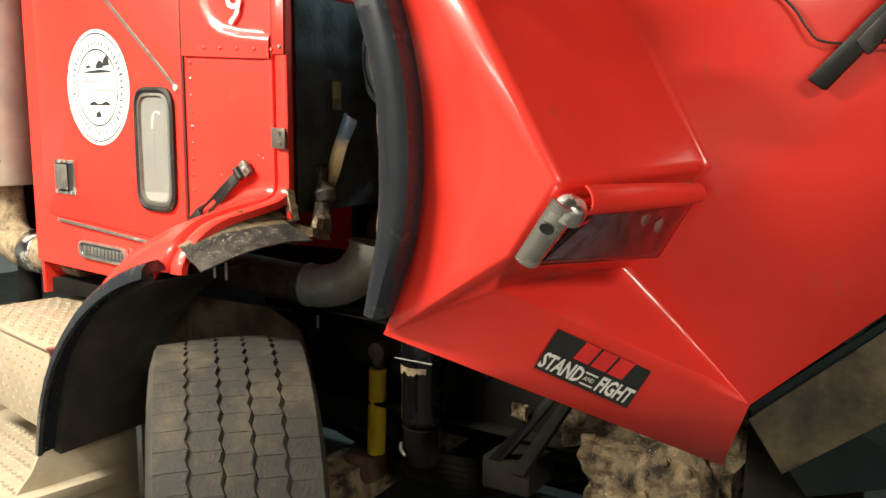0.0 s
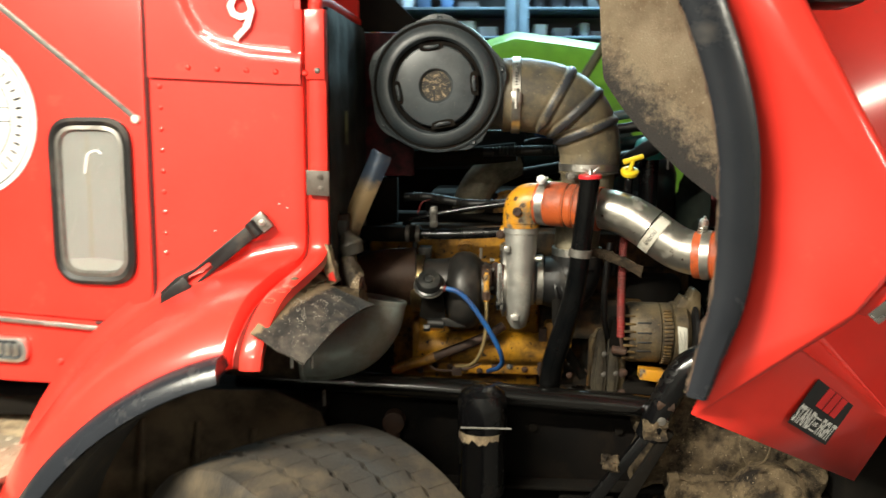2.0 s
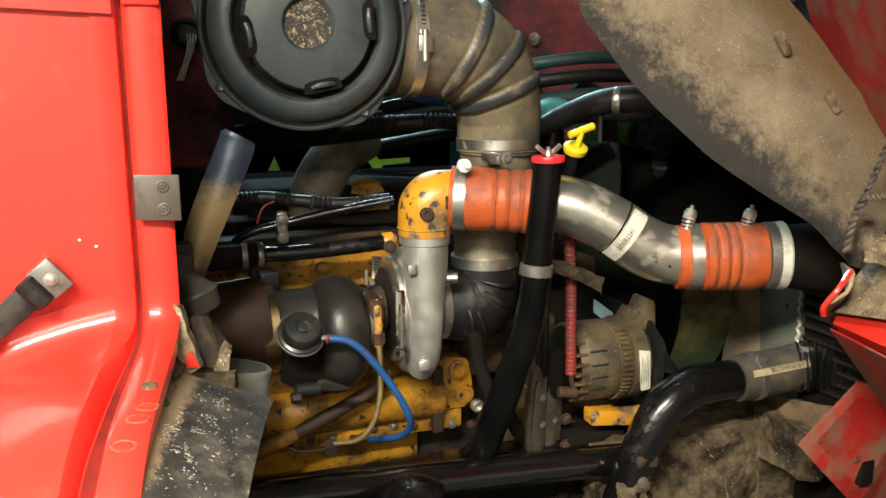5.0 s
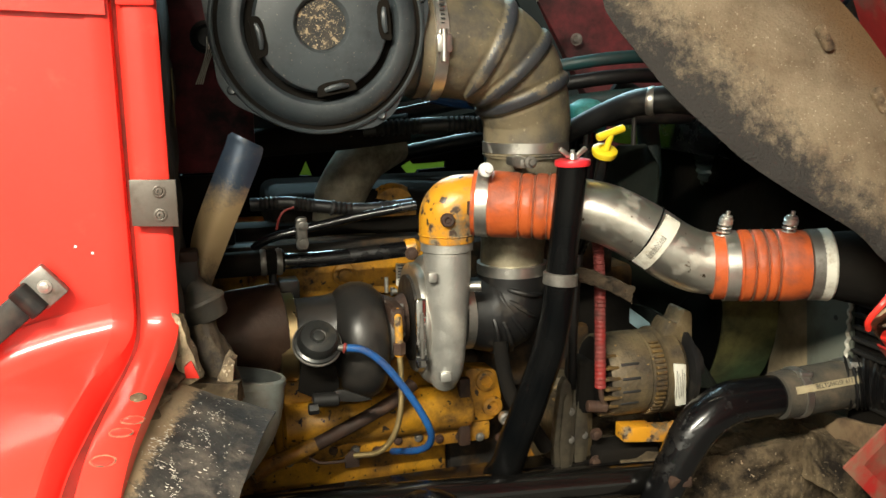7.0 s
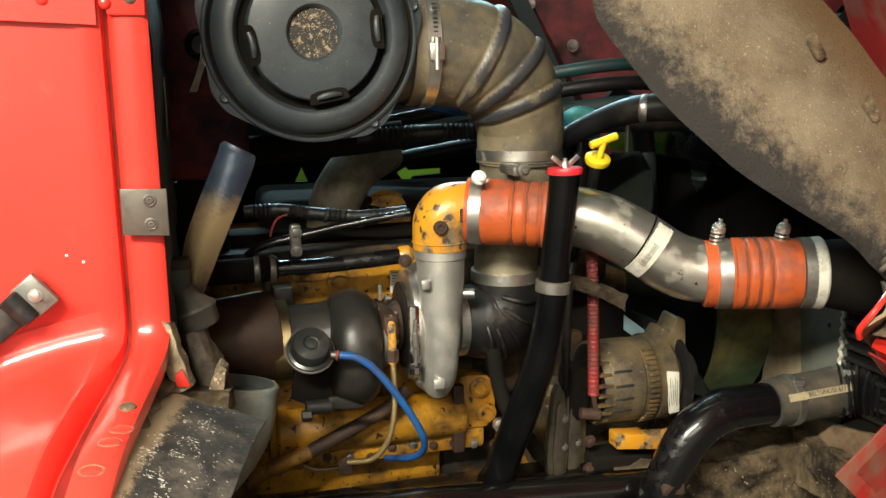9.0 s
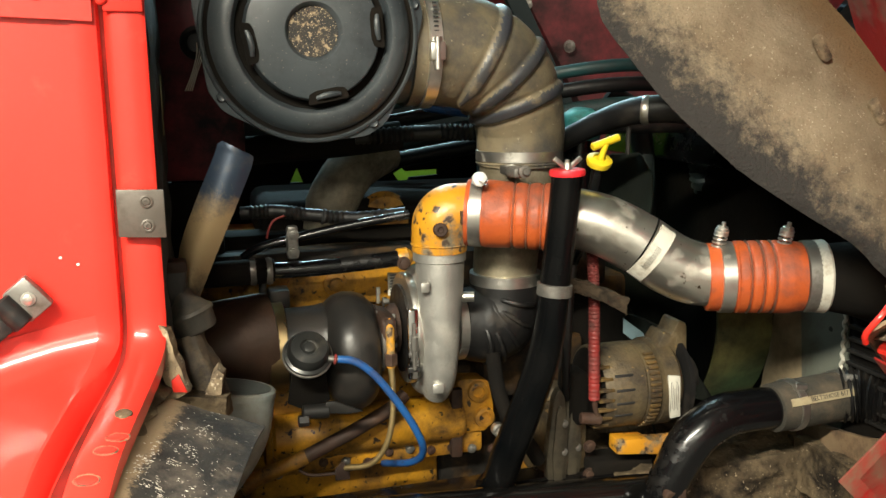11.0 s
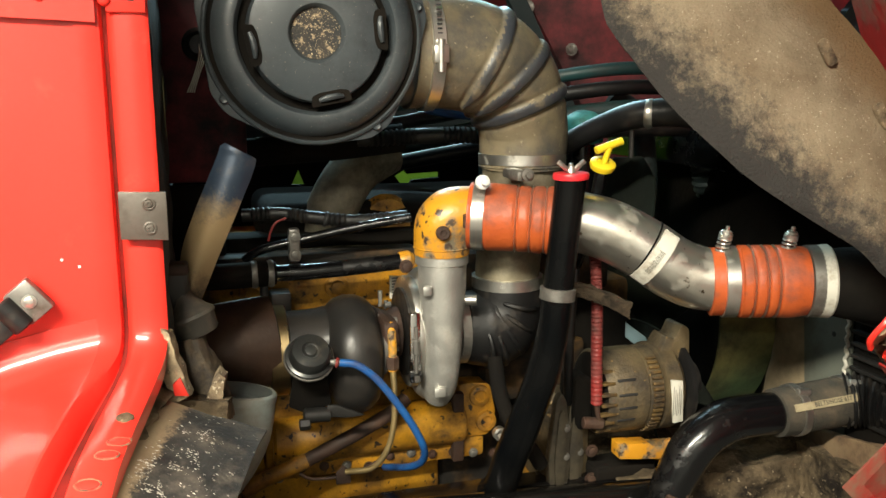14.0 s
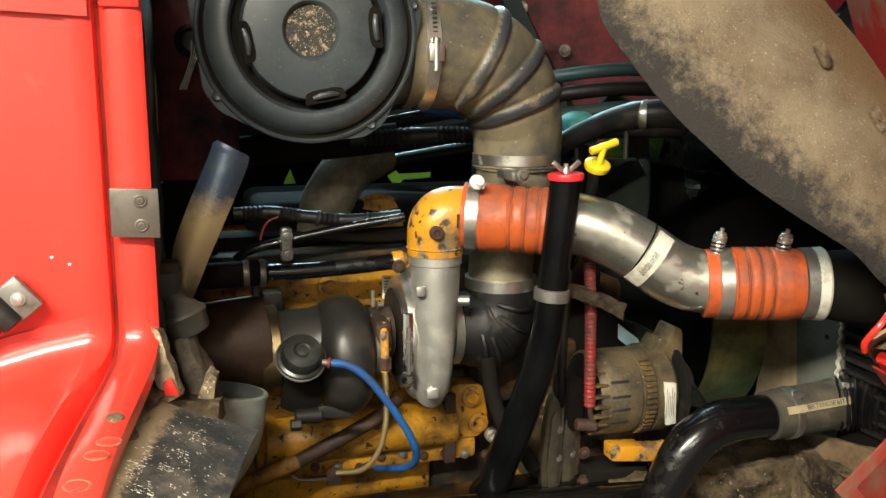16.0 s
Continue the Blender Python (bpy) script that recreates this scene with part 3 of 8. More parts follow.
for k in range(25):
    row = []
    for y, dr in SEC:
        a0 = wing_start(y, dr)
        a = a0 + (168 - a0) * k / 24
        x, z = arch(a, dr)
        row.append((x, y, z))
    rows.append(row)
part("wing", skin(rows, 0.0015), RED, cab)
# rubber flare along the wing's edge
ring = [(0.008, -0.012), (-0.012, 0.006), (-0.05, 0.004), (-0.072, -0.014), (-0.080, -0.040), (-0.068, -0.044), (-0.045, -0.028), (0.01, -0.026)]
rows = []
for k in range(27):
    a = 101 + 70 * k / 26
    rows.append([(arch(a, dr)[0], 1.338 + dy, arch(a, dr)[1]) for dy, dr in ring])
bm = skin(rows, 0, True)
for end in (rows[0], rows[-1]):
    bm.faces.new([bm.verts.new(p) for p in end])
part("wing_flare", bm, FLARE, cab, "black rubber wing flare")
# inside of the wing
rows = []
for k in range(19):
    a = 104 + 68 * k / 18
    rows.append([(arch(a, dr)[0], y, arch(a, dr)[1]) for y, dr in ((1.333, -0.018), (1.335, -0.05), (1.42, -0.05), (1.55, -0.05), (1.70, -0.05))])
WELL = mat("dusty_brown_lining", (0.095, 0.070, 0.044), 0.9, col2=(0.045, 0.033, 0.022), scale=6, dirt=(0.010, 0.008, 0.006), dirt_scale=5, dirt_at=0.56, bump=0.4, bump_scale=50, spec=0.2)
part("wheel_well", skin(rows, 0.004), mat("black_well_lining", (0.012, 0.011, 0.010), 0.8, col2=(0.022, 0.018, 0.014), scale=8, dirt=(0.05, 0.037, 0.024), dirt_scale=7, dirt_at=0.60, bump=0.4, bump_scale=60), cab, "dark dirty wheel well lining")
part("splash_panel", slab([(-2.80, 1.76, 0.45), (-2.14, 1.795, 0.50), (-2.14, 1.795, 0.96), (-2.18, 1.79, 1.06), (-2.3, 1.78, 1.12), (-2.62, 1.76, 1.12), (-2.80, 1.76, 1.06)], (0, 0.012, 0), 0.002), WELL, cab, "brown grimy splash panel")
for k in range(4):
    part("panel_fold", sweep([(-2.66 + 0.15 * k, 1.768 + 0.006 * k, 0.50), (-2.67 + 0.15 * k, 1.756 + 0.006 * k, 0.75), (-2.655 + 0.15 * k, 1.762 + 0.006 * k, 1.04 - 0.006 * k * k)], (0.010, 0.016, 0.008), 8), WELL, cab)
# rivets
for z in [1.50 + 0.052 * k for k in range(14)]:
    part("rivet", lathe([(0.0065, 0), (0.006, 0.002), (0.003, 0.0035), (0, 0.004)], (-2.548, 1.7045, z), (0, -1, 0), 10), RED, cab)
for k in range(5):
    x = -2.47 + 0.072 * k
    part("rivet", lathe([(0.008, 0), (0.007, 0.003), (0.004, 0.005), (0, 0.0055)], (x, 1.696, 1.966 - 0.045 * (x + 2.57)), (0, -1, 0), 10), RED, cab)
part("rivet", lathe([(0.009, 0), (0.008, 0.003), (0.004, 0.006), (0, 0.0065)], (-2.152, 1.698, 1.955), (0, -1, 0), 10), DULL, cab)
for x, z in ((-2.235, 1.62), (-2.255, 1.63), (-2.42, 1.56)):
    part("paint_chip", lathe([(0.0019, 0), (0.0012, 0.0005)], (x, 1.7045, z), (0, -1, 0), 8), WHITE, cab)
# grimy pressed rings along the flange's foot, and the capping plate at its top
RING = mat("rusty_ring_grime", (0.26, 0.13, 0.075), 0.75, col2=(0.12, 0.045, 0.028), scale=90, dirt=(0.60, 0.030, 0.020), dirt_scale=70, dirt_at=0.56, dirt_soft=0.05, dirt_rough=0.4, bump=0.4)
for y, dx in ((1.535, 0.012), (1.507, 0.009), (1.475, 0.014), (1.443, 0.024)):
    i = min(range(1, len(line) - 1), key=lambda k: abs(line[k].y - y) + (1 if line[k].z > 1.50 else 0))
    d = (line[i + 1] - line[i - 1]).normalized()
    n = Vector((0, d.z, -d.y))
    if n.z < 0:
        n = -n
    c = Vector((front_x(y) - dx, line[i].y, line[i].z)) + n * 0.0012
    if y > 1.53:
        part("flange_bolt", clod(lathe([(0.010, -0.004), (0.010, 0.001), (0.007, 0.003), (0, 0.004)], c, n, 16), 1, 0.002, 90, 2.0), MUD, cab, "mud-caked bolt")
        continue
    e = Vector((1, 0, 0))
    loop = [c + e * 0.0128 * math.cos(w) + (d + e * 0.25) * 0.0072 * math.sin(w) for w in (2 * math.pi * k / 18 for k in range(19))]
    press = part("pressed_oval", clod(sweep(loop, 0.0011, 6, 2), 1, 0.0012, 160, y), RING, cab, "pressed oval in the flange")
    part("oval_dome", slab([c + n * 0.0004 + e * 0.0112 * math.cos(w) + (d + e * 0.25) * 0.0060 * math.sin(w) for w in (2 * math.pi * k / 14 for k in range(14))], n * 0.0012, 0.0005), RED, press)
part("flange_cap", box((-2.1815, 1.6955, 1.934), (-2.1345, 1.7015, 2.10), 0.004), RED, cab)
# hood rest bracket
br = slab([(-2.182, 1.694, 1.716), (-2.124, 1.690, 1.714), (-2.124, 1.690, 1.652), (-2.182, 1.694, 1.655)], (0, -0.008, 0), 0.0015)
bracket = part("flange_bracket", br, BRACKET, cab, "grey steel bracket on the flange")
for z in (1.70, 1.669):
    scr = part("screw", lathe([(0.0085, 0), (0.0085, 0.0006), (0.0065, 0.0012), (0.0055, 0.0006), (0.0045, 0.0022), (0.002, 0.0026), (0.0018, 0.001), (0, 0.001)], (-2.146, 1.6822, z), (0, -1, 0), 20), BRACKET, bracket, "dark countersunk screw")
# rubber hold-down strap
dirn = Vector((-0.265, 0, -0.215)).normalized()
nrm = Vector((-dirn.z, 0, dirn.x))
p0 = Vector((-2.309, 1.675, 1.572))


def on_strap(s, w):
    return tuple(p0 + dirn * s + nrm * w)


outline = [(0, -0.018), (0.19, -0.018), (0.24, -0.030), (0.30, -0.026), (0.325, 0.0), (0.30, 0.026), (0.24, 0.030), (0.19, 0.018), (0, 0.018)]
hole = [(0.16, -0.008), (0.215, -0.016), (0.235, 0.0), (0.215, 0.016), (0.16, 0.008)]
strap = part("hold_down_strap", slab([on_strap(s, w) for s, w in outline[:4]] + [on_strap(0.31, 0.0)] + [on_strap(0.235, 0.0), on_strap(0.215, -0.012), on_strap(0.15, -0.008), on_strap(0.15, 0.008), on_strap(0.215, 0.012), on_strap(0.235, 0.001), on_strap(0.31, 0.001)] + [on_strap(s, w) for s, w in outline[5:]], (0, 0.009, 0), 0.002), RUBBER, cab, "dark rubber hold-down strap")
part("strap_bulge", slab([on_strap(0.22, -0.020), on_strap(0.30, -0.020), on_strap(0.318, 0.0), on_strap(0.30, 0.020), on_strap(0.22, 0.020)], (0, -0.012, 0), 0.005), RUBBER, strap)
part("anchor_plate", slab([on_strap(-0.038, -0.024), on_strap(-0.002, -0.024), on_strap(-0.002, 0.024), on_strap(-0.038, 0.024)], (0, 0.02, 0), 0.003), DULL, strap, "scuffed steel plate")
part("anchor_roll", rod(on_strap(0.004, -0.021), on_strap(0.004, 0.021), 0.014, 14), RUBBER, strap)
part("anchor_bolt", bolt(on_strap(-0.022, 0.0), (0, -1, 0), 0.006, 0.005), STEEL, strap)

# cab door
door = part("door", slab([(x, cab_y(x) - 0.003, z) for x, z in rounded([(-3.52, 2.95), (-2.582, 2.95), (-2.585, 1.315), (-3.52, 1.345)], [0, 0, 0.11, 0.06], 8)], (0, 0.011, 0), 0.003), RED, cab)


seam = [(-2.578, z) for z in (2.9, 2.5, 2.1, 1.8, 1.55, 1.44)] + [(-2.584, 1.385), (-2.61, 1.335), (-2.66, 1.313), (-2.75, 1.311)]
part("door_seam", sweep([(x, cab_y(x) + 0.0015, z) for x, z in seam], 0.0045, 8), mat("dark_seam", (0.06, 0.008, 0.008), 0.6, bump=0), cab, "dark door seam")


def on_door(x, z, out=0.006):
    return (x, cab_y(x) - 0.003 - out, z)


part("sill_trim", slab([on_door(-3.42, 1.323, 0.001), on_door(-2.735, 1.292, 0.001), on_door(-2.735, 1.304, 0.001), on_door(-3.42, 1.336, 0.001)], (0, -0.006, 0), 0.002), STEEL, door, "thin bright trim strip")
part("diagonal_trim", slab([on_door(-3.40, 2.44, 0.001), on_door(-2.615, 1.835, 0.001), on_door(-2.605, 1.845, 0.001), on_door(-3.40, 2.462, 0.001)], (0, -0.005, 0), 0.0015), DULL, door, "dull grey diagonal trim")
part("trim_end", lathe([(0.012, 0), (0.010, 0.006), (0, 0.008)], on_door(-2.608, 1.836, 0.002), (0, -1, 0), 10), PAPER, door)
# low look-out window in the door
wx, wz, ww, wh = -2.735, 1.628, 0.113, 0.212


def capsule(w, h, r, n=7):
    return rounded([(wx - w, wz - h), (wx + w, wz - h), (wx + w, wz + h), (wx - w, wz + h)], r, n)


win = thing("door_window", "narrow upright look-out window in a black rubber surround", "window", (wx, cab_y(wx), wz - wh))
rows = []
for w, h, r, out in ((0.113, 0.212, 0.075, 0.0), (0.113, 0.212, 0.075, 0.012), (0.103, 0.202, 0.068, 0.017), (0.093, 0.192, 0.06, 0.012), (0.090, 0.189, 0.058, -0.004)):
    rows.append([on_door(x, z, out) for x, z in capsule(w, h, r)])
part("rubber_surround", skin(rows, 0, True), RUBBER, win, "black rubber window surround")
rows = []
for w, h, r, out in ((0.092, 0.191, 0.058, 0.009), (0.084, 0.183, 0.052, 0.011), (0.080, 0.179, 0.05, 0.002)):
    rows.append([on_door(x, z, out) for x, z in capsule(w, h, r)])
part("inner_bead", skin(rows, 0.002, True), DULL, win)
part("pane", slab([on_door(x, z, 0.004) for x, z in capsule(0.084, 0.183, 0.052)], (0, 0.001, 0), 0), GLASS, win, "smoky reflecting pane")
# pale backing, white strip and curve paint the glass's reflections
part("backing", slab([on_door(x, z, 0.0006) for x, z in capsule(0.086, 0.185, 0.052)], (0, 0.0003, 0), 0), PALEGLASS, win)
part("inner_sill", slab([on_door(wx + x, wz + z, 0.0012) for x, z in rounded([(-0.076, -0.178), (0.076, -0.178), (0.078, -0.150), (0.0, -0.143), (-0.078, -0.150)], 0.012, 4)], (0, 0.0004, 0), 0), WHITE, win, "white strip for light reflecting off the inner sill")
part("inner_rail", slab([on_door(wx - 0.018, wz - 0.15, 0.0012), on_door(wx - 0.004, wz - 0.15, 0.0012), on_door(wx - 0.002, wz + 0.17, 0.0012), on_door(wx - 0.014, wz + 0.17, 0.0012)], (0, 0.0004, 0), 0), SHROUD, win)
part("reflected_hook", sweep([on_door(-2.752, 1.70, 0.003), on_door(-2.742, 1.745, 0.003), on_door(-2.72, 1.757, 0.003), on_door(-2.705, 1.75, 0.003)], 0.003, 6), WHITE, win, "small white curve painting a reflection in the glass")
# round seal sticker
sticker = thing("door_sticker", "round white seal sticker with dark drawing on the door", "sticker", on_door(-3.085, 1.63))
sx, sz = -3.085, 1.838


def disc(rx, rz, out, n=48):
    return [on_door(sx + rx * math.cos(2 * math.pi * k / n), sz + rz * math.sin(2 * math.pi * k / n), out) for k in range(n)]


part("disc", slab(disc(0.205, 0.207, 0.0015), (0, 0.001, 0), 0), WHITE, sticker)
part("outer_ring", skin([disc(0.193, 0.195, 0.0022), disc(0.188, 0.190, 0.0022)], 0.0003, True), INK, sticker)
part("inner_ring", skin([disc(0.137, 0.139, 0.0022), disc(0.131, 0.133, 0.0022)], 0.0003, True), INK, sticker)
random.seed(11)
for k in range(44):
    a = 2 * math.pi * k / 44
    if 0.30 < (k / 44) % 0.5 < 0.34:
        continue
    r0, r1 = 0.150, 0.150 + random.uniform(0.012, 0.026)
    ca, sa, w = math.cos(a), math.sin(a), 0.0035
    part("lettering_bar", slab([on_door(sx + r * ca - q * sa, sz + r * sa + q * ca, 0.0022) for r, q in ((r0, -w), (r1, -w), (r1, w), (r0, w))], (0, 0.0003, 0), 0), INK, sticker)
for z, w in ((0.022, 0.126), (-0.012, 0.130)):
    part("rule_line", slab([on_door(sx - w, sz + z, 0.0022), on_door(sx + w, sz + z, 0.0022), on_door(sx + w, sz + z + 0.003, 0.0022), on_door(sx - w, sz + z + 0.003, 0.0022)], (0, 0.0003, 0), 0), INK, sticker)
for ox, oz, w, h in ((0.0, 0.058, 0.105, 0.010), (0.02, 0.082, 0.028, 0.024), (0.062, 0.094, 0.026, 0.030), (-0.055, 0.076, 0.02, 0.010), (0.01, -0.060, 0.09, 0.006), (-0.03, -0.056, 0.03, 0.012), (0.05, -0.055, 0.03, 0.010), (0.0, -0.095, 0.02, 0.02)):
    cx, cz = sx + ox, sz + oz
    pts = [(cx - w, cz - h / 2), (cx - w * 0.3, cz - h * 0.6), (cx + w, cz - h / 2), (cx + w * 0.8, cz + h * 0.2), (cx + w * 0.3, cz + h * 0.7), (cx - w * 0.5, cz + h * 0.3)]
    part("drawing_patch", slab([on_door(x, z, 0.0022) for x, z in pts], (0, 0.0003, 0), 0), INK, sticker)
# paddle latch
latch = thing("door_latch", "bright square paddle latch recessed in the red door", "door handle", on_door(-3.34, 1.44))
rows = []
for w, h, out in ((0.075, 0.066, 0.0), (0.075, 0.066, 0.008), (0.064, 0.055, 0.010), (0.058, 0.050, -0.004)):
    rows.append([on_door(-3.34 + x, 1.50 + z, out) for x, z in ((-w, -h), (w, -h), (w, h), (-w, h))])
part("surround", skin(rows, 0.002, True), CHROME, latch)
part("recess", slab([on_door(-3.34 + x, 1.50 + z, 0.0005) for x, z in ((-0.06, -0.052), (0.06, -0.052), (0.06, 0.052), (-0.06, 0.052))], (0, 0.0004, 0), 0), INK, latch)
part("paddle", slab([on_door(-3.375 + x, 1.50 + z, 0.004) for x, z in ((-0.022, -0.048), (0.05, -0.048), (0.05, 0.048), (-0.022, 0.048))], (0, -0.007, 0), 0.004), STEEL, latch)
# maker's badge as plain bars
badge = thing("oval_badge", "chrome oval badge with dark lettering field below the door", "badge", (-3.10, cab_y(-3.1), 1.205))


def oval(w, h, n=10):
    return rounded([(-3.11 - w, 1.228 - h), (-3.11 + w, 1.228 - h), (-3.11 + w, 1.228 + h), (-3.11 - w, 1.228 + h)], h * 0.98, n)


part("badge_rim", skin([[on_door(x, z, o) for x, z in oval(w, h)] for w, h, o in ((0.165, 0.034, -0.004), (0.163, 0.033, 0.008), (0.150, 0.026, 0.010), (0.148, 0.025, 0.002))], 0.001, True), STEEL, badge)
part("badge_field", slab([on_door(x, z, 0.003) for x, z in oval(0.150, 0.026)], (0, 0.006, 0), 0), PLASTIC, badge)
for k in range(11):
    x = -3.235 + 0.0245 * k
    part("lettering_bar", slab([on_door(x, 1.212, 0.0035), on_door(x + 0.016, 1.212, 0.0035), on_door(x + 0.016, 1.244, 0.0035), on_door(x, 1.244, 0.0035)], (0, -0.002, 0), 0.0008), STEEL, badge)
for x, z in ((-2.86, 1.20), (-2.84, 1.165), (-2.66, 1.285), (-2.62, 1.288), (-2.58, 1.30)):
    part("rivet", lathe([(0.010, 0), (0.009, 0.003), (0.004, 0.006), (0, 0.0065)], (x, cab_y(x) + 0.005, z), (0, -1, 0), 10), RED, cab)
# painted numeral on the cowl plate
text_mesh("9", 0.165, basis((-2.335, 1.693, 2.075), (1, 0, 0.0), (0.10, 0.03, 1)), 0.001, 0.95, WHITE, cab, "painted_numeral")
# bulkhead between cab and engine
part("lower_bulkhead", box((-2.20, 2.10, 0.95), (-2.175, 3.2, 1.46), 0.004), GRIME_SHADE, cab)
QUILT = mat("grey_quilted_insulation", (0.030, 0.038, 0.037), 0.8, col2=(0.018, 0.023, 0.023), scale=9, dirt=(0.010, 0.011, 0.011), dirt_scale=9, dirt_at=0.56, bump=0.5, bump_scale=60)
rows = []
for j in range(34):
    z = 1.45 + 0.02 * j
    rows.append([(-2.146 + 0.007 * abs(math.sin(math.pi * (z - 1.45) / 0.11)) ** 0.6 * abs(math.sin(math.pi * (y - 1.75) / 0.13)) ** 0.6 + 0.004 * noise.noise((y * 14, z * 14, 0)), y, z) for y in (1.75 + 0.02 * i for i in range(40))])
wallp = part("bulkhead", skin(rows, 0.012), QUILT, cab, "dark quilted bulkhead insulation")
part("insulation_label", slab([(-2.125, 1.91, 1.77), (-2.125, 1.955, 1.77), (-2.125, 1.955, 1.86), (-2.125, 1.91, 1.86)], (0.001, 0, 0), 0), mat("faded_green_label", (0.24, 0.235, 0.09), 0.6, dirt=(0.06, 0.055, 0.03), dirt_scale=18, dirt_at=0.52, bump=0.05), wallp)
for k in range(9):
    part("louvre", box((-2.146, 1.80, 1.93 + 0.014 * k), (-2.134, 1.93, 1.936 + 0.014 * k), 0.002), DARK_TEAL, wallp)
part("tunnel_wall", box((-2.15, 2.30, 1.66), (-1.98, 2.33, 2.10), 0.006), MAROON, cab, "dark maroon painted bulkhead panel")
# near-black sheet added where the tunnel below is only unlit
part("tunnel_lower", box((-2.15, 2.30, 1.42), (-2.03, 2.33, 1.655), 0.006), GRIME_SHADE, cab, "near-black sheet standing for the unlit lower tunnel")
# dark slab at a guessed depth, outlined to fit the camera's view
part("cowl_flange", slab([(-2.15, 2.302, 2.103), (-1.975, 2.302, 2.103), (-1.955, 2.302, 2.12), (-2.03, 2.302, 2.19), (-2.10, 2.302, 2.30), (-2.15, 2.302, 2.36)], (0, 0.02, 0), 0.004), GRIME_SHADE, cab, "dark overhang slab fitted to the camera's view")
# near-black sheet added to hide the background behind the tunnel
part("tunnel_back", box((-2.15, 2.90, 1.40), (-1.95, 2.93, 1.72), 0.004), GRIME_SHADE, cab)
gro = part("cable_grommet", lathe([(0.032, 0), (0.032, 0.01), (0.024, 0.014), (0.018, 0.006), (0, 0.004)], (-2.062, 2.30, 1.925), (0, -1, 0), 20), RUBBER, cab)
for k in range(4):
    part("loose_wire", sweep([(-2.062 + 0.006 * k, 2.29, 1.925), (-2.064 + 0.004 * k, 2.26, 1.90), (-2.075 + 0.003 * k, 2.255, 1.865), (-2.088 + 0.004 * k, 2.26, 1.835)], 0.0012, 6), PAPER, gro, "thin pale wire")

# closing sides of the cab, out of sight
part("rear_wall", box((-3.62, 1.83, 1.0), (-3.60, 3.12, 2.95), 0.004), RED, cab)
part("cab_roof", box((-3.62, 1.78, 2.95), (-2.2, 3.14, 2.98), 0.01), RED, cab)
part("far_side", box((-3.60, 3.12, 1.06), (-2.21, 3.14, 2.95), 0.004), RED, cab)
part("cab_floor", box((-3.6, 1.86, 1.0), (-2.2, 3.1, 1.06), 0.004), GRIME_SHADE, cab)

# ---- steps, exhaust stack ----
step = thing("cab_step", "dusty aluminium tread-plate step box below the door", "step", (-3.3, 1.6, 0))
U = Vector((-0.89, 0.17, 0.0)).normalized()


def on_step(s, d, z):
    p = Vector((-2.925, 1.386, 0)) + U * s + Vector((-U.y, U.x, 0)) * -d
    return (p.x, p.y, z)


part("box_body", slab([on_step(0, 0, 0.66), on_step(0.72, 0, 0.66), on_step(0.72, 0, 0.965), on_step(0, 0, 0.965)], Vector(on_step(0, 0.34, 0)) - Vector(on_step(0, 0, 0)), 0.006), PLATE, step)
part("top_tread", slab([on_step(-0.01, -0.012, 0.967), on_step(0.73, -0.012, 0.967), on_step(0.73, 0.35, 0.967), on_step(-0.01, 0.35, 0.967)], (0, 0, 0.012), 0.003), PLATE, step)
part("end_plate", slab([on_step(-0.004, 0.005, 0.665), on_step(-0.004, 0.335, 0.665), on_step(-0.004, 0.335, 0.96), on_step(-0.004, 0.005, 0.96)], (0.004, 0, 0), 0.001), RUST, step)
part("low_tread", slab([on_step(-0.05, -0.22, 0.44), on_step(1.0, -0.22, 0.44), on_step(1.0, 0.25, 0.44), on_step(-0.05, 0.25, 0.44)], (0, 0, 0.05), 0.006), PLATE, step)
part("side_bracket", slab([on_step(0.02, -0.2, 0.42), on_step(0.02, 0.2, 0.2), on_step(0.02, 0.3, 0.2), on_step(0.02, 0.3, 0.67), on_step(0.02, -0.02, 0.67), on_step(0.02, -0.08, 0.55)], (0.01, 0, 0), 0.002), PLATE, step)
part("low_bracket", slab([on_step(0.9, -0.2, 0.42), on_step(0.9, 0.2, 0.0), on_step(0.9, 0.3, 0.0), on_step(0.9, 0.3, 0.67), on_step(0.9, -0.02, 0.67), on_step(0.9, -0.08, 0.55)], (0.01, 0, 0), 0.002), PLATE, step)
part("inner_wall", box((-3.02, 1.815, 0.30), (-2.74, 1.835, 0.95), 0.003), WELL, step, "brown grimy inner wall")
part("support_leg", slab([on_step(0.05, 0.2, 0.0), on_step(0.15, 0.2, 0.0), on_step(0.15, 0.2, 0.66), on_step(0.05, 0.2, 0.66)], (0, 0.02, 0), 0.003), GRIME_SHADE, step)
bm = bmesh.new()
for i in range(17):
    for j in range(7):
        s, d = 0.03 + 0.042 * i, 0.02 + 0.048 * j + (0.02 if i % 2 else 0)
        if d < 0.33:
            c = Vector(on_step(s, d, 0.9795))
            lathe([(0.012, 0), (0.010, 0.0035), (0.006, 0.003), (0.005, -0.0001)], c, (0, 0, 1), 8, bm)
        if j < 6:
            c = Vector(on_step(s, -0.19 + 0.06 * j, 0.490))
            lathe([(0.014, 0), (0.011, 0.005), (0.006, 0.004), (0.005, 0)], c, (0, 0, 1), 8, bm)
tagged(part("tread_studs", bm, PLATE, step), kind="stuff")
bm = bmesh.new()
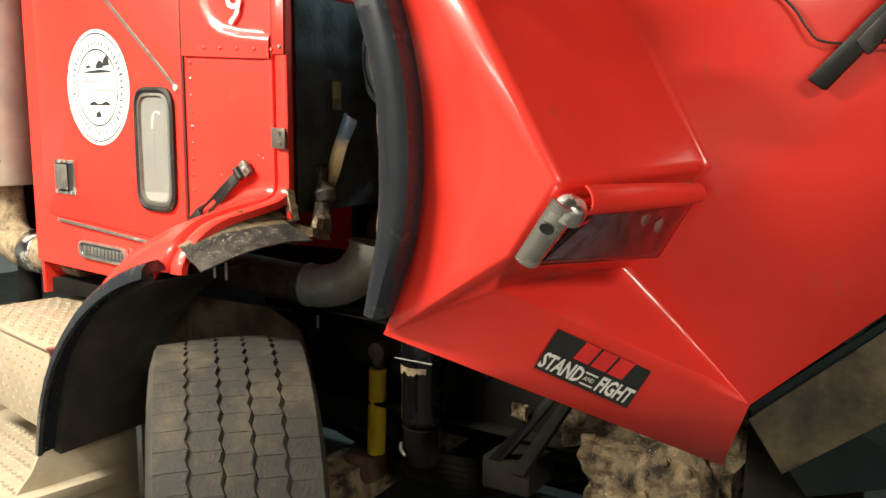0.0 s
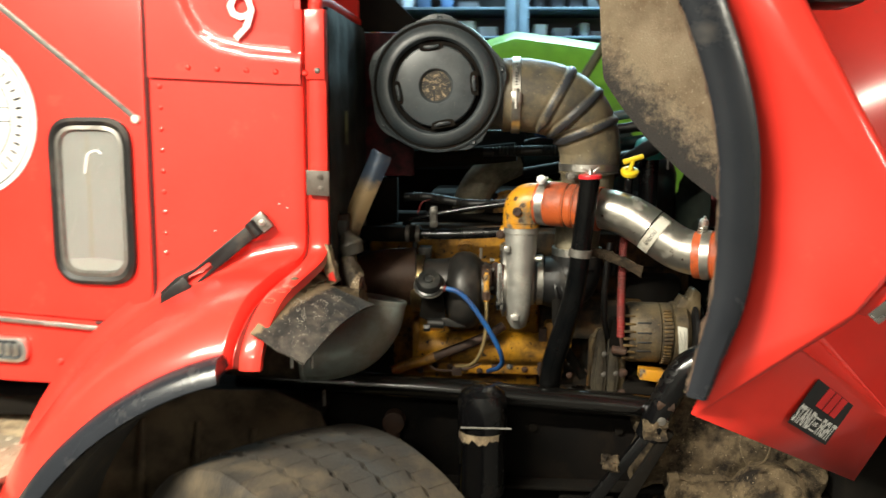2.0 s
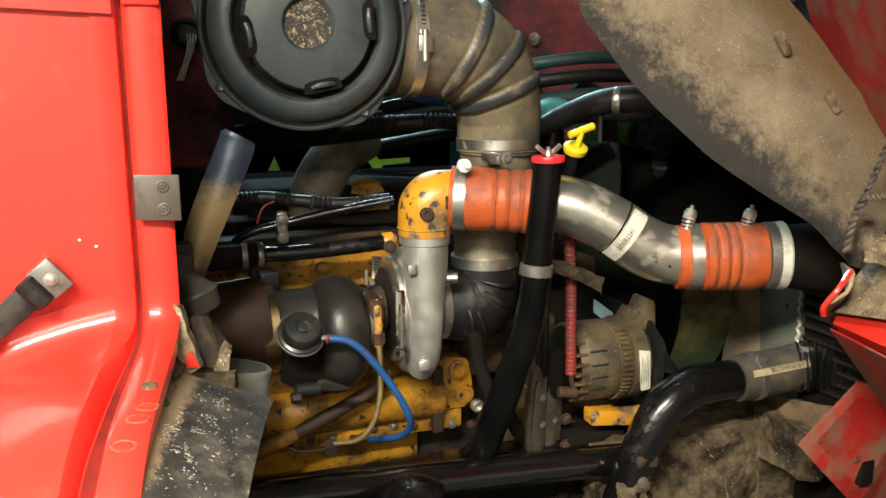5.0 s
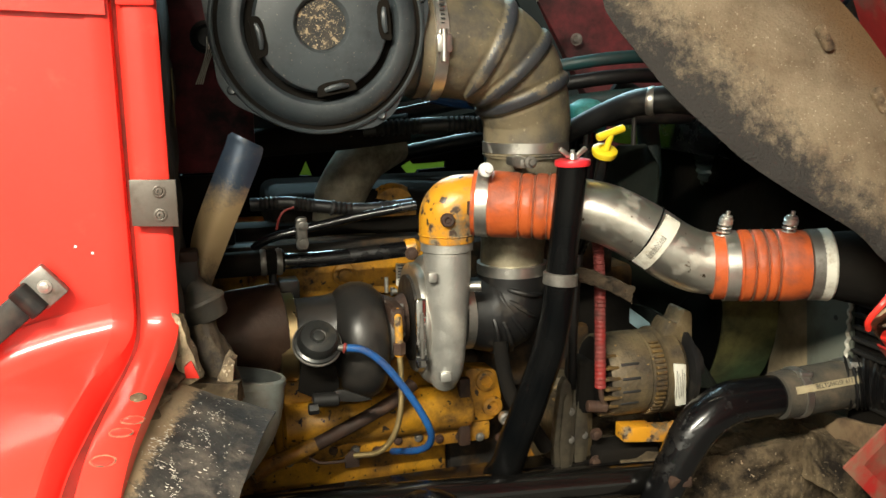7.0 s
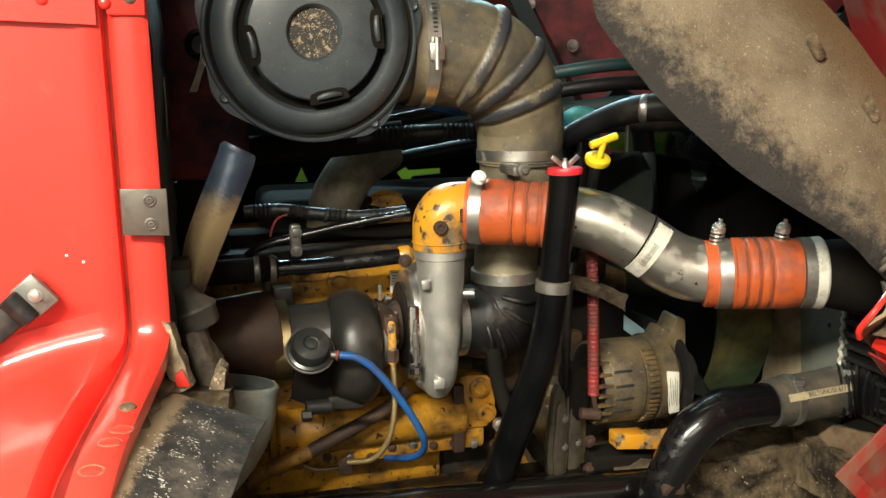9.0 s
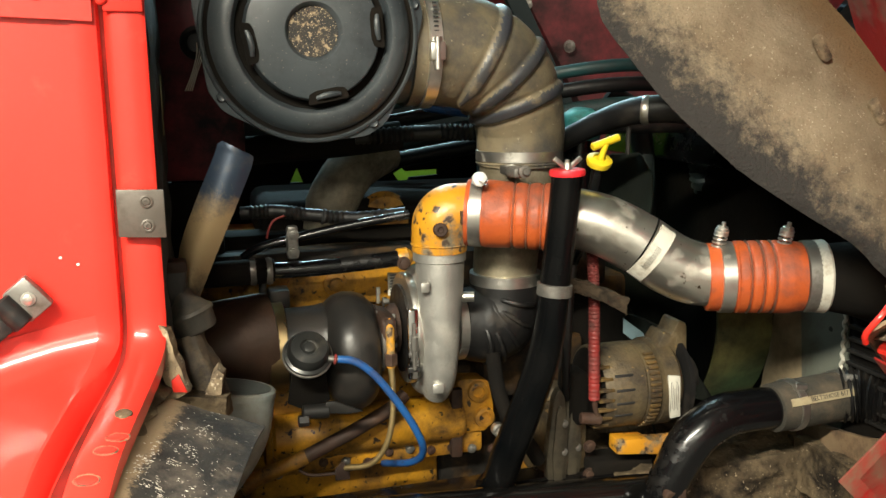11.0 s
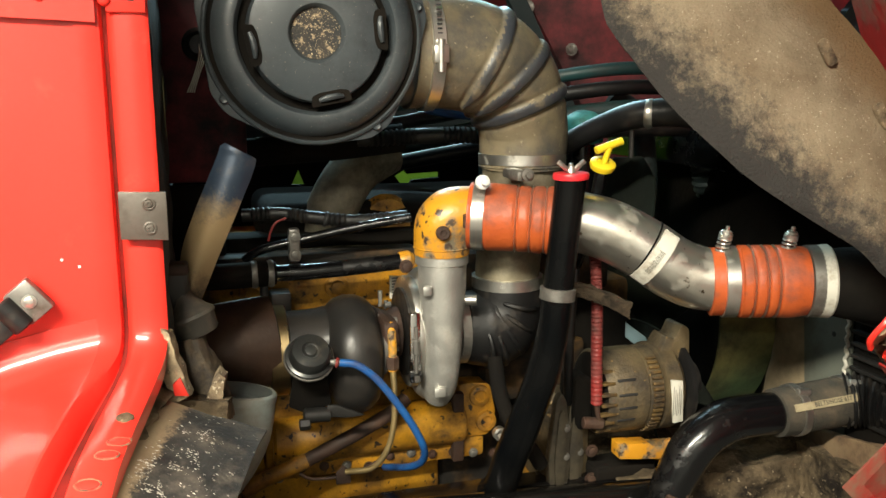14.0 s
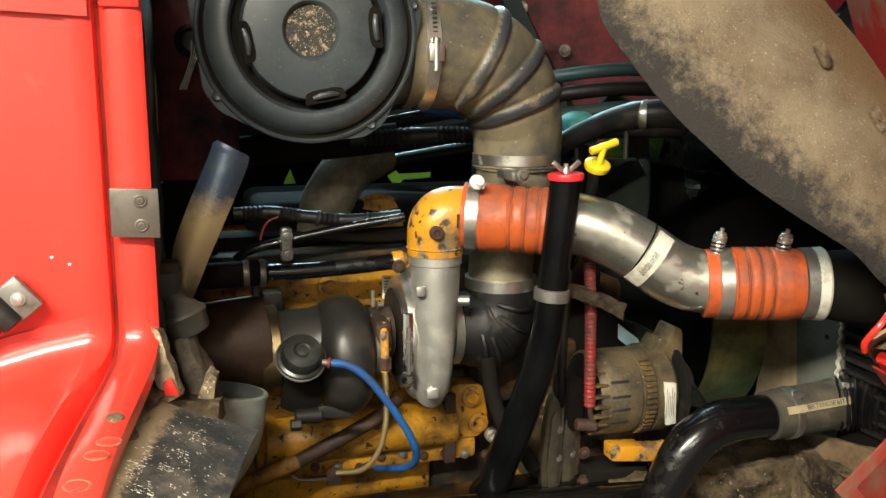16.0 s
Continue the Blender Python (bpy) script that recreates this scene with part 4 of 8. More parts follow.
for i in range(17):
    for j in range(7):
        s, d = 0.03 + 0.042 * i, 0.02 + 0.048 * j + (0.02 if i % 2 else 0)
        if d < 0.33:
            c = Vector(on_step(s, d, 0.9805))
            bm.faces.new([bm.verts.new(c + U * 0.0095 * math.cos(w) + Vector((U.y, -U.x, 0)) * 0.0065 * math.sin(w)) for w in (2 * math.pi * q / 10 for q in range(10))])
tagged(part("tread_hole", bm, INK, step, "dark drain holes in the tread"), kind="stuff")
part("tread_seam", slab([on_step(-0.008, 0.166, 0.979), on_step(0.725, 0.166, 0.979), on_step(0.725, 0.174, 0.979), on_step(-0.008, 0.174, 0.979)], (0, 0, 0.003), 0.001), PLATE, step)
part("rear_plate", slab([on_step(-0.01, 0.352, 0.955), on_step(0.73, 0.352, 0.955), on_step(0.73, 0.80, 0.985), on_step(-0.01, 0.80, 0.985)], (0, 0, 0.012), 0.003), TAN, step, "smooth dusty rear plate")
bm = bmesh.new()
out = Vector((-U.y, U.x, 0))
for i in range(23):
    for j in range(8):
        c = Vector(on_step(0.02 + 0.031 * i, 0, 0.685 + 0.035 * j))
        d = (U + Vector((0, 0, 1 if (i + j) % 2 else -1))).normalized()
        n = d.cross(out)
        vs = [c + d * 0.011, c + n * 0.003, c - d * 0.011, c - n * 0.003, c + out * 0.002]
        vs = [bm.verts.new(v + out * 0.0005) for v in vs]
        for a, b in ((0, 1), (1, 2), (2, 3), (3, 0)):
            bm.faces.new((vs[a], vs[b], vs[4]))
tagged(part("diamond_pattern", bm, PLATE, step), kind="stuff")

stack = thing("exhaust_stack", "upright perforated chrome exhaust stack with a tan elbow", "exhaust", (-4.11, 1.98, 0))
part("heat_shield", lathe([(0.168, 1.42), (0.175, 1.43), (0.175, 3.2), (0.165, 3.21)], (-4.11, 1.98, 0), (0, 0, 1), 48), mat("dull_chrome_shield", (0.66, 0.63, 0.58), 0.42, 0.7, col2=(0.50, 0.47, 0.42), scale=7, bump=0.1), stack)
bm = bmesh.new()
for k in range(38):
    z = 1.50 + 0.03 * k
    for j in range(14):
        a = radians(150 + 13 * j + (6.5 if k % 2 else 0))
        n = Vector((math.cos(a), math.sin(a), 0))
        lathe([(0.010, 0), (0.0085, 0.0012)], Vector((-4.11, 1.98, z)) + n * 0.1748, n, 6, bm)
tagged(part("perforation", bm, INK, stack), kind="stuff")
part("elbow", sweep([(-4.11, 1.98, 1.50), (-4.11, 1.98, 1.35), (-4.09, 1.98, 1.22), (-4.02, 1.98, 1.15), (-3.90, 1.98, 1.13), (-3.50, 1.98, 1.13)], 0.085, 24), TAN, stack, "dusty tan exhaust elbow")
part("collar", lathe([(0.093, 0), (0.096, 0.004), (0.096, 0.09), (0.093, 0.094)], (-3.90, 1.98, 1.13), (1, 0, 0), 32), CHROME, stack)
part("standpipe", rod((-4.14, 2.1, 0.0), (-4.14, 2.1, 1.45), 0.05, 16), GRIME_SHADE, stack)

# ---- front wheel, turned towards the camera's side ----
WC, STEER, TR = Vector((-2.115, 1.425, 0.555)), 42.0, 0.555
AXLE = Vector((math.sin(radians(STEER)), math.cos(radians(STEER)), 0))
wheel = thing("front_wheel", "dusty wide lorry tyre on a cream wheel, steered outward", "wheel", (WC.x, WC.y, 0))
prof = [(0.29, -0.17), (0.33, -0.20), (0.42, -0.222), (0.49, -0.222), (0.53, -0.210), (0.540, -0.198)]
prof += [(0.540, 0.198), (0.53, 0.210), (0.49, 0.222), (0.42, 0.222), (0.33, 0.20), (0.29, 0.17)]
part("tyre", lathe(prof, WC, AXLE, 72), TYRE, wheel)
bm = bmesh.new()
U1 = frame_of(AXLE)[1]
U2 = frame_of(AXLE)[2]
random.seed(3)
RIBS = [(-0.203, -0.123), (-0.113, -0.042), (-0.034, 0.034), (0.042, 0.113), (0.123, 0.203)]
for n, (a, b) in enumerate(RIBS):
    count = 62
    for k in range(count):
        w0 = 2 * math.pi * (k + 0.010 + 0.23 * n) / count
        w1 = 2 * math.pi * (k + 0.988 + 0.23 * n) / count
        zig = 0.009
        vs = []
        for r in (0.530, TR - 0.0006 - (0.004 if n in (0, 4) else 0)):
            for h, w, s in ((a, w0, 1), (a, (w0 + w1) / 2, -1), (a, w1, 1), (b, w1, 1), (b, (w0 + w1) / 2, -1), (b, w0, 1)):
                hh = h + zig * 0.5 * s * (1 if n in (1, 2, 3) or (n == 0 and h == b) or (n == 4 and h == a) else 0)
                rr = r - 0.25 * hh * hh if r > 0.532 else r
                vs.append(bm.verts.new(WC + AXLE * hh + (U1 * math.cos(w) + U2 * math.sin(w)) * rr))
        bm.faces.new(vs[6:])
        for i in range(6):
            j = (i + 1) % 6
            bm.faces.new((vs[i], vs[j], vs[6 + j], vs[6 + i]))
tagged(part("tread", bm, TYRE, wheel, "worn zigzag rib tread", smooth=25), kind="stuff")
CREAM = mat("cream_wheel_paint", (0.62, 0.55, 0.38), 0.5, dirt=(0.25, 0.18, 0.1), dirt_scale=9, dirt_at=0.55, bump=0.1)
rim = part("rim", lathe([(0.0, -0.10), (0.11, -0.10), (0.12, -0.02), (0.2, -0.02), (0.25, -0.08), (0.27, -0.18), (0.305, -0.19), (0.305, 0.18), (0.1, 0.18)], WC, AXLE, 48), CREAM, wheel, "cream painted steel rim")
part("hub", lathe([(0.09, -0.10), (0.09, -0.17), (0.075, -0.19), (0, -0.19)], WC, AXLE, 32), CREAM, wheel)
for k in range(10):
    w = 2 * math.pi * k / 10
    part("wheel_nut", bolt(WC + (U1 * math.cos(w) + U2 * math.sin(w)) * 0.15 - AXLE * 0.02, -AXLE, 0.016, 0.025), DULL, rim)

# ---- tilted hood ----
hood = thing("tilted_hood", "red lorry hood tipped forward with wing, lamp and inner liner", "truck hood", (-0.7, 1.7, 0.8))
LIP = [(-1.62, 2.42), (-1.49, 2.30), (-1.40, 2.18), (-1.345, 2.09), (-1.318, 2.03), (-1.287, 1.945), (-1.263, 1.855), (-1.250, 1.760), (-1.252, 1.650), (-1.272, 1.520), (-1.300, 1.420), (-1.316, 1.345)]
YA = 1.125
A_TOP, H1, HLB, H3 = (-1.425, YA, 2.42), (-0.966, YA, 1.652), (-1.071, YA + 0.02, 1.499), (-1.312, YA + 0.005, 1.340)
H2, B_TOP = (-0.842, 1.605, 1.665), (-1.272, 1.575, 2.42)
E_R, H5, H4 = (-1.03, 1.635, 1.417), (-0.742, 1.685, 1.128), (-0.798, 1.742, 0.940)
E1, E2 = (-1.138, 1.224, 1.424), (-0.815, 1.612, 1.182)
bm = bmesh.new()
V = {}


def hv(p):
    k = tuple(round(c, 4) for c in p)
    if k not in V:
        V[k] = bm.verts.new(p)
    return V[k]


lip3 = [(x - 0.010, YA + 0.002, z) for x, z in LIP[:-1]] + [H3]
bm.faces.new([hv(p) for p in lip3] + [hv(HLB), hv(H1), hv(A_TOP)])
bm.faces.new([hv(p) for p in (A_TOP, H1, H2, B_TOP)])
bm.faces.new([hv(p) for p in (H2, E_R, H5, (-0.473, 1.668, 1.375), (0.05, 1.665, 1.86), (0.45, 1.66, 2.25), (0.5, 1.66, 2.42), B_TOP)])
for tri in ((HLB, E1, E_R), (E1, E2, E_R), (E2, H5, E_R)):
    bm.faces.new([hv(p) for p in tri])
soft_edges = {frozenset((hv(E1), hv(E_R))), frozenset((hv(E2), hv(E_R)))}
bm.faces.new([hv(p) for p in (H3, H4, H5, E2, E1)])
bm.faces.new([hv(p) for p in (H3, E1, HLB)])
bm.faces.new([hv(p) for p in (H1, HLB, E_R, H2)])
bmesh.ops.recalc_face_normals(bm, faces=bm.faces)
edges = [e for e in bm.edges if len(e.link_faces) == 2 and e.calc_face_angle(0) > radians(12) and frozenset(e.verts) not in soft_edges]
bmesh.ops.bevel(bm, geom=edges, offset=0.016, segments=3, affect="EDGES", profile=0.5, clamp_overlap=True)
bmesh.ops.triangulate(bm, faces=bm.faces[:])
bmesh.ops.recalc_face_normals(bm, faces=bm.faces)
shell = part("shell", bm, RED, hood, "glossy red moulded hood shell")
wn = shell.modifiers.new("even_shading", "WEIGHTED_NORMAL")
wn.weight, wn.keep_sharp = 90, False
sol = shell.modifiers.new("thickness", "SOLIDIFY")
sol.thickness, sol.offset = 0.006, 0.0
# rubber flare round the wheel opening
sec = [(-0.004, 1.150), (-0.010, 1.115), (-0.018, 1.084), (-0.034, 1.074), (-0.062, 1.074), (-0.080, 1.077), (-0.087, 1.082), (-0.086, 1.092), (-0.05, 1.112), (-0.02, 1.135)]
pts = smooth_line([(x, 0, z) for x, z in LIP], 3)
rows = []
for i, p in enumerate(pts):
    d = (pts[min(i + 1, len(pts) - 1)] - pts[max(i - 1, 0)]).normalized()
    n = Vector((-d.z, 0, d.x))
    if n.x < 0:
        n = -n
    k = 1 - 0.45 * min(1.0, max(0.0, (i - len(pts) + 10) / 9))
    e = max(0.0, i - len(pts) + 12) / 11
    rows.append([(p.x + n.x * o * k + 0.032 * e * (1 - e) - 0.010 * e * e, y, p.z + n.z * o * k + 0.012 * e) for o, y in sec])
bm = skin(rows, 0, True)
for end in (rows[0], rows[-1]):
    bm.faces.new([bm.verts.new(p) for p in end])
part("wheel_opening_flare", bm, FLARE, hood, "black rubber wheel-opening flare")
# dirty inner return behind the flare
rows = []
for i, p in enumerate(pts):
    d = (pts[min(i + 1, len(pts) - 1)] - pts[max(i - 1, 0)]).normalized()
    n = Vector((-d.z, 0, d.x))
    if n.x < 0:
        n = -n
    j = 0.006 * math.sin(i * 2.3) + 0.004 * math.sin(i * 5.1)
    k = 1 - 0.45 * min(1.0, max(0.0, (i - len(pts) + 10) / 9))
    e = max(0.0, i - len(pts) + 12) / 11
    rows.append([(p.x + n.x * (o * k + j * q) + 0.032 * e * (1 - e) - 0.010 * e * e, y, p.z + n.z * (o * k + j * q) + 0.012 * e) for o, y, q in ((-0.0880, 1.085, 0.1), (-0.0870, 1.093, 0.2), (-0.084, 1.103, 0.25), (-0.080, 1.112, 0.3), (-0.060, 1.121, 0.3), (-0.030, 1.136, 0), (-0.004, 1.150, 0))])
part("inner_return", clod(skin(rows, 0.004), 1, 0.005, 70, 3.0), mat("rusty_mud_return", (0.170, 0.118, 0.070), 0.9, col2=(0.085, 0.045, 0.028), scale=14, dirt=(0.02, 0.015, 0.011), dirt_scale=20, dirt_at=0.55, bump=0.9, bump_scale=90), hood, "mud-caked inner return")
part("return_blob", clod(lathe([(0, -0.036), (0.011, -0.032), (0.016, -0.012), (0.018, 0.008), (0.013, 0.024), (0.005, 0.034), (0, 0.036)], (-1.351, 1.098, 1.396), (0.15, 0, 1), 14), 1, 0.007, 50, 4.0), MUD, hood, "tan mud lump on the flare's end")
# red lining inside the wing, seen beyond the liner
part("inner_wing", slab([(-0.985, 1.16, 1.640), (-0.793, 1.832, 1.600), (-1.195, 1.784, 2.40), (-1.435, 1.16, 2.40)], (-0.004, 0, -0.002), 0), RED_IN, hood, "dusty dull red inner wing")


def liner_y(x, z):
    return 1.696 + 0.334 * (z - 1.795) - 0.10 * (x + 1.018)


LEFT = [(2.50, -1.50), (2.30, -1.475), (2.10, -1.462), (1.965, -1.456), (1.925, -1.444), (1.85, -1.394), (1.775, -1.330), (1.69, -1.236), (1.635, -1.155), (1.585, -1.078), (1.55, -1.045), (1.515, -1.015)]
RIGHT = [-1.375, -1.265, -1.165, -1.060, -1.030, -0.977, -0.930, -0.90, -0.91, -0.94, -0.975, -1.005]
rows = []
lz = smooth_line([(a, 0, z) for z, a in LEFT], 4)
rz = smooth_line([(b, 0, z) for (z, a), b in zip(LEFT, RIGHT)], 4)
for l, r in zip(lz, rz):
    row = []
    for k in range(15):
        f = k / 14
        x, z = l.x + (r.x - l.x) * f, l.z
        bow = 0.012 * noise.noise((x * 9, z * 9, 3.0)) + 0.004 * noise.noise((x * 40, z * 40, 1.0)) + 0.018 * (1 - min(1, f * 5)) ** 2
        row.append((x, liner_y(x, z) + bow, z))
    rows.append(row)
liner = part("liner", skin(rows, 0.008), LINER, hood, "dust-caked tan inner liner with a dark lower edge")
bm = bmesh.new()
random.seed(8)
for k in range(2600):
    f = random.random() ** 1.5
    i = random.randrange(len(lz))
    l, r = lz[i], rz[i]
    x, z = l.x + (r.x - l.x) * random.random() ** 2.2, l.z + random.uniform(-0.01, 0.01)
    s = random.uniform(0.0006, 0.0022)
    c = Vector((x, liner_y(x, z) - 0.009, z))
    vs = [bm.verts.new(c + Vector((random.uniform(-s, s), -random.uniform(0, s), random.uniform(-s, s)))) for q in range(4)]
    for tri in ((0, 1, 2), (0, 2, 3), (0, 3, 1), (1, 3, 2)):
        bm.faces.new([vs[q] for q in tri])
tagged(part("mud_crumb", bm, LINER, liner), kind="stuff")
for p in ((-1.102, 1.734, 1.896), (-1.190, 1.784, 2.005), (-1.018, 1.696, 1.795)):
    c = Vector(p) + Vector((0, -0.012, 0))
    d = Vector((0.55, 0, -0.83))
    n = Vector((0.83, 0, 0.55))
    part("liner_clip", slab([c + d * a + n * b for a, b in rounded([(-0.024, -0.009), (0.024, -0.009), (0.024, 0.009), (-0.024, 0.009)], 0.0085)], (0, 0.010, 0), 0.003), TAN, liner, "dusty oval fastener")
    part("clip_pin", lathe([(0.005, 0), (0.004, 0.002), (0, 0.002)], c, (0, -1, 0), 10), TAN, liner)
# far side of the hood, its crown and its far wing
part("far_wall", slab([(-0.722, 3.28, 1.665), (-0.91, 3.26, 1.417), (-0.742, 3.21, 1.128), (-0.473, 3.23, 1.375), (0.5, 3.24, 2.42), (-1.152, 3.31, 2.42)], (0, 0.008, 0), 0.002), FAR_RED, hood, "red inside of the far wall, darkened for its shade")
# closing sheet in near-black teal: the hood's unlit inside is in the colour
part("crown", slab([(-0.55, 1.68, 1.30), (-0.55, 3.22, 1.30), (0.5, 3.22, 2.40), (0.5, 1.68, 2.40)], (0.006, 0, -0.006), 0.002), DARK_TEAL, hood, "inside of the hood crown, coloured dark for its shade")
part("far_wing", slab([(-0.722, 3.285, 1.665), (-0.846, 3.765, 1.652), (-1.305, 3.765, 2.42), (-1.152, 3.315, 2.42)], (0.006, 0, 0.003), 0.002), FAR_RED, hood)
for p in ((-0.994, 3.272, 2.102), (-0.844, 3.255, 1.966)):
    part("far_bolt", bolt(p, (0, -1, 0), 0.014, 0.010), DULL, hood)
part("far_prop", rod((-1.15, 3.1, 2.40), (-1.47, 3.1, 1.86), 0.018, 12), mat("drab_prop_paint", (0.10, 0.10, 0.055), 0.6, bump=0.1), hood, "drab hood prop rod")
part("far_stay", slab([(-1.36, 2.95, 2.42), (-1.30, 2.95, 2.42), (-0.92, 2.95, 1.70), (-0.98, 2.95, 1.70)], (0.0, 0.03, 0.0), 0.004), DARK_TEAL, hood, "dark steel stay")
# muddy inner faces of the shell's lower corner


def inner_face(name, pts, off, m, label):
    pts = [Vector(p) for p in pts]
    n = (pts[1] - pts[0]).cross(pts[2] - pts[0]).normalized()
    if n.x > 0:
        n = -n
    c = sum(pts, Vector()) / len(pts)
    part(name, slab([p.lerp(c, 0.03) + n * off for p in pts], n * 0.004, 0.001), m, hood, label)


inner_face("lamp_back", (H1, HLB, E_R, H2), 0.016, TAN, "muddy back of the lamp panel")
inner_face("lower_back", (E1, E2, H5, E_R), 0.014, RED_IN, "scuffed red inside of the lower panel")
inner_face("skirt_back", (H3, H4, H5, E2, E1), 0.012, RED_IN, "scuffed red inside of the skirt")
# inner brackets of the lower corner
rows = []
for k in range(13):
    f = k / 12
    a = Vector((-1.044, 1.591, 1.515)).lerp(Vector((-1.093, 1.600, 1.454)), f)
    b = Vector((-0.95, 1.668, 1.500)).lerp(Vector((-0.95, 1.672, 1.375)), f)
    rows.append([a.lerp(b, g) + Vector((-0.012 * g, 0.030 * g - 0.02 * math.sin(math.pi * min(f * 1.1, 1)) - 0.004 * noise.noise((f * 7, g * 7, 0)), 0)) for g in (0, 0.04, 0.2, 0.4, 0.6, 0.8, 1)])
part("corner_bracket", skin(rows, 0.006), TAN, hood, "dusty curled corner of the inner wing")
part("corner_edge", sweep([(-1.044, 1.589, 1.515), (-1.078, 1.578, 1.490), (-1.093, 1.592, 1.456), (-1.085, 1.60, 1.438)], 0.005, 8), RED, hood, "red paint along the curled corner")
part("lower_gusset", slab([(-1.030, 1.690, 1.152), (-0.895, 1.692, 1.262), (-0.800, 1.694, 1.232), (-0.746, 1.696, 1.134), (-0.800, 1.752, 0.946)], (0.002, 0.006, 0), 0.001), RED_IN, hood, "scuffed red gusset")
CORD = mat("dirty_twisted_cord", (0.05, 0.045, 0.04), 0.8, col2=(0.13, 0.105, 0.08), scale=60, bump=0.5)


def twisted(pts, r, turns):
    """Two strands wound round one another along a line."""
    bm = bmesh.new()
    line = smooth_line(pts, 14)
    for s in (0, math.pi):
        path = []
        for i, c in enumerate(line):
            a, u, v = frame_of(line[min(i + 1, len(line) - 1)] - line[max(i - 1, 0)])
            w = 2 * math.pi * turns * i / len(line) + s
            path.append(c + (u * math.cos(w) + v * math.sin(w)) * r)
        sweep(path, r * 1.05, 6, 1, bm)
    return bm


part("stay_cord", twisted([(-1.13, 1.36, 2.02), (-1.10, 1.42, 1.90), (-1.07, 1.50, 1.77), (-1.054, 1.565, 1.645)], 0.0035, 16), CORD, hood, "dirty twisted stay cord")
part("stay_cord_end", twisted([(-1.054, 1.565, 1.645), (-1.05, 1.50, 1.655), (-1.046, 1.40, 1.673), (-1.04, 1.30, 1.68)], 0.0035, 10), CORD, hood)
part("cord_tail", twisted([(-1.054, 1.565, 1.645), (-1.06, 1.58, 1.60), (-1.062, 1.585, 1.55)], 0.004, 4), CORD, hood)


part("rag_lump", clod(box((-1.035, 1.50, 1.535), (-0.95, 1.57, 1.575), 0.0), 5, 0.014, 25, 2.0), TAN, hood, "grey rag caught in the corner")
part("rag_fold", clod(box((-1.02, 1.50, 1.585), (-0.93, 1.55, 1.615), 0.0), 5, 0.012, 25, 6.0), MUD, hood)
# front lower edge and valance under the shell
part("valance", slab([(-0.742, 1.70, 1.11), (-0.47, 1.69, 1.36), (0.2, 1.69, 2.0), (0.6, 1.75, 2.0), (0.4, 1.95, 1.2), (-0.62, 1.85, 0.86)], (0.01, 0.02, 0), 0.003), DARK_TEAL, hood, "dark dusty valance below the hood")
part("valance_dust", slab([(-0.735, 1.69, 1.085), (-0.47, 1.688, 1.335), (0.05, 1.685, 1.815), (0.30, 1.685, 2.05), (0.33, 1.69, 1.93), (0.08, 1.70, 1.66), (-0.40, 1.71, 1.18), (-0.66, 1.72, 0.96)], (0.004, -0.004, 0), 0.001), mat("dusty_valance", (0.105, 0.080, 0.042), 0.8, col2=(0.05, 0.04, 0.024), scale=8, dirt=(0.018, 0.014, 0.010), dirt_scale=7, dirt_at=0.55, bump=0.3), hood, "dusty olive beam below the hood's edge")
# headlight
HT, HBR, HRR = Vector((-0.940, 1.120, 1.622)), Vector((-1.040, 1.160, 1.498)), Vector((-0.852, 1.575, 1.604))
HLO = Vector((-0.900, 1.455, 1.490))
lamp = part("headlight", slab([HT, HRR, HLO, HBR], (-0.025, 0.012, 0.004), 0.004), RED, hood, "rectangular headlight in a red and chrome housing")
part("end_hole", lathe([(0.014, 0), (0.012, 0.002), (0, 0.001)], (-0.978, 1.0985, 1.573), (0.13, -0.88, -0.46), 14), INK, lamp)
nl = (HRR - HT).cross(HBR - HT).normalized()
if nl.x < 0:
    nl = -nl
rows = []
for k in range(11):
    f = k / 10
    c = HT.lerp(HBR, f * 0.98 + 0.01)
    fat = 0.036 * (1 - 0.2 * f)
    row = []
    for j in range(13):
        w = math.pi * (j / 12) * 1.05 - 0.1
        row.append(c + nl * (-0.010 + fat * math.sin(w)) + (HT - HRR).normalized() * fat * (1.0 * math.cos(w) + 0.2))
    rows.append(row)
bmc = skin(rows, 0.004)
part("chrome_end", bmc, CHROME, lamp, "pitted chrome lamp end")
part("chrome_cap", lathe([(0.0, 0.010), (0.016, 0.008), (0.026, 0.0), (0.031, -0.012), (0.031, -0.03)], HT + nl * 0.012 + Vector((-0.003, 0.0, 0.004)), (HT - HBR), 24), CHROME, lamp, "rounded chrome lamp corner")
part("lamp_bowl", slab([HT + (HLO - HT) * 0.08 + nl * 0.003, HRR - (HRR - HBR) * 0.05 + nl * 0.003, HLO + nl * 0.003, HBR + (HT - HBR) * 0.05 + nl * 0.003], -nl * 0.002, 0.0005), REFLECTOR, lamp)
part("lens", slab([HT + nl * 0.022 + (HLO - HT) * 0.10, HRR + nl * 0.02 - (HRR - HBR) * 0.05, HLO + nl * 0.02, HBR + nl * 0.018 + (HT - HBR) * 0.04], -nl * 0.012, 0.004), LENS, lamp, "clear scratched lamp lens")
along = (HRR - HT).normalized()
brow = []
for k in range(9):
    f = 0.05 + 0.96 * k / 8
    c = HT.lerp(HRR, f) + Vector((0, 0, 0.004))
    fat = 0.030 * (1 - 0.25 * (k / 8) ** 3)
    dn = (HBR - HT).normalized()
    brow.append([c + nl * fat * math.sin(w) * 1.1 - dn * fat * math.cos(w) for w in [radians(v) for v in range(-10, 161, 17)]])
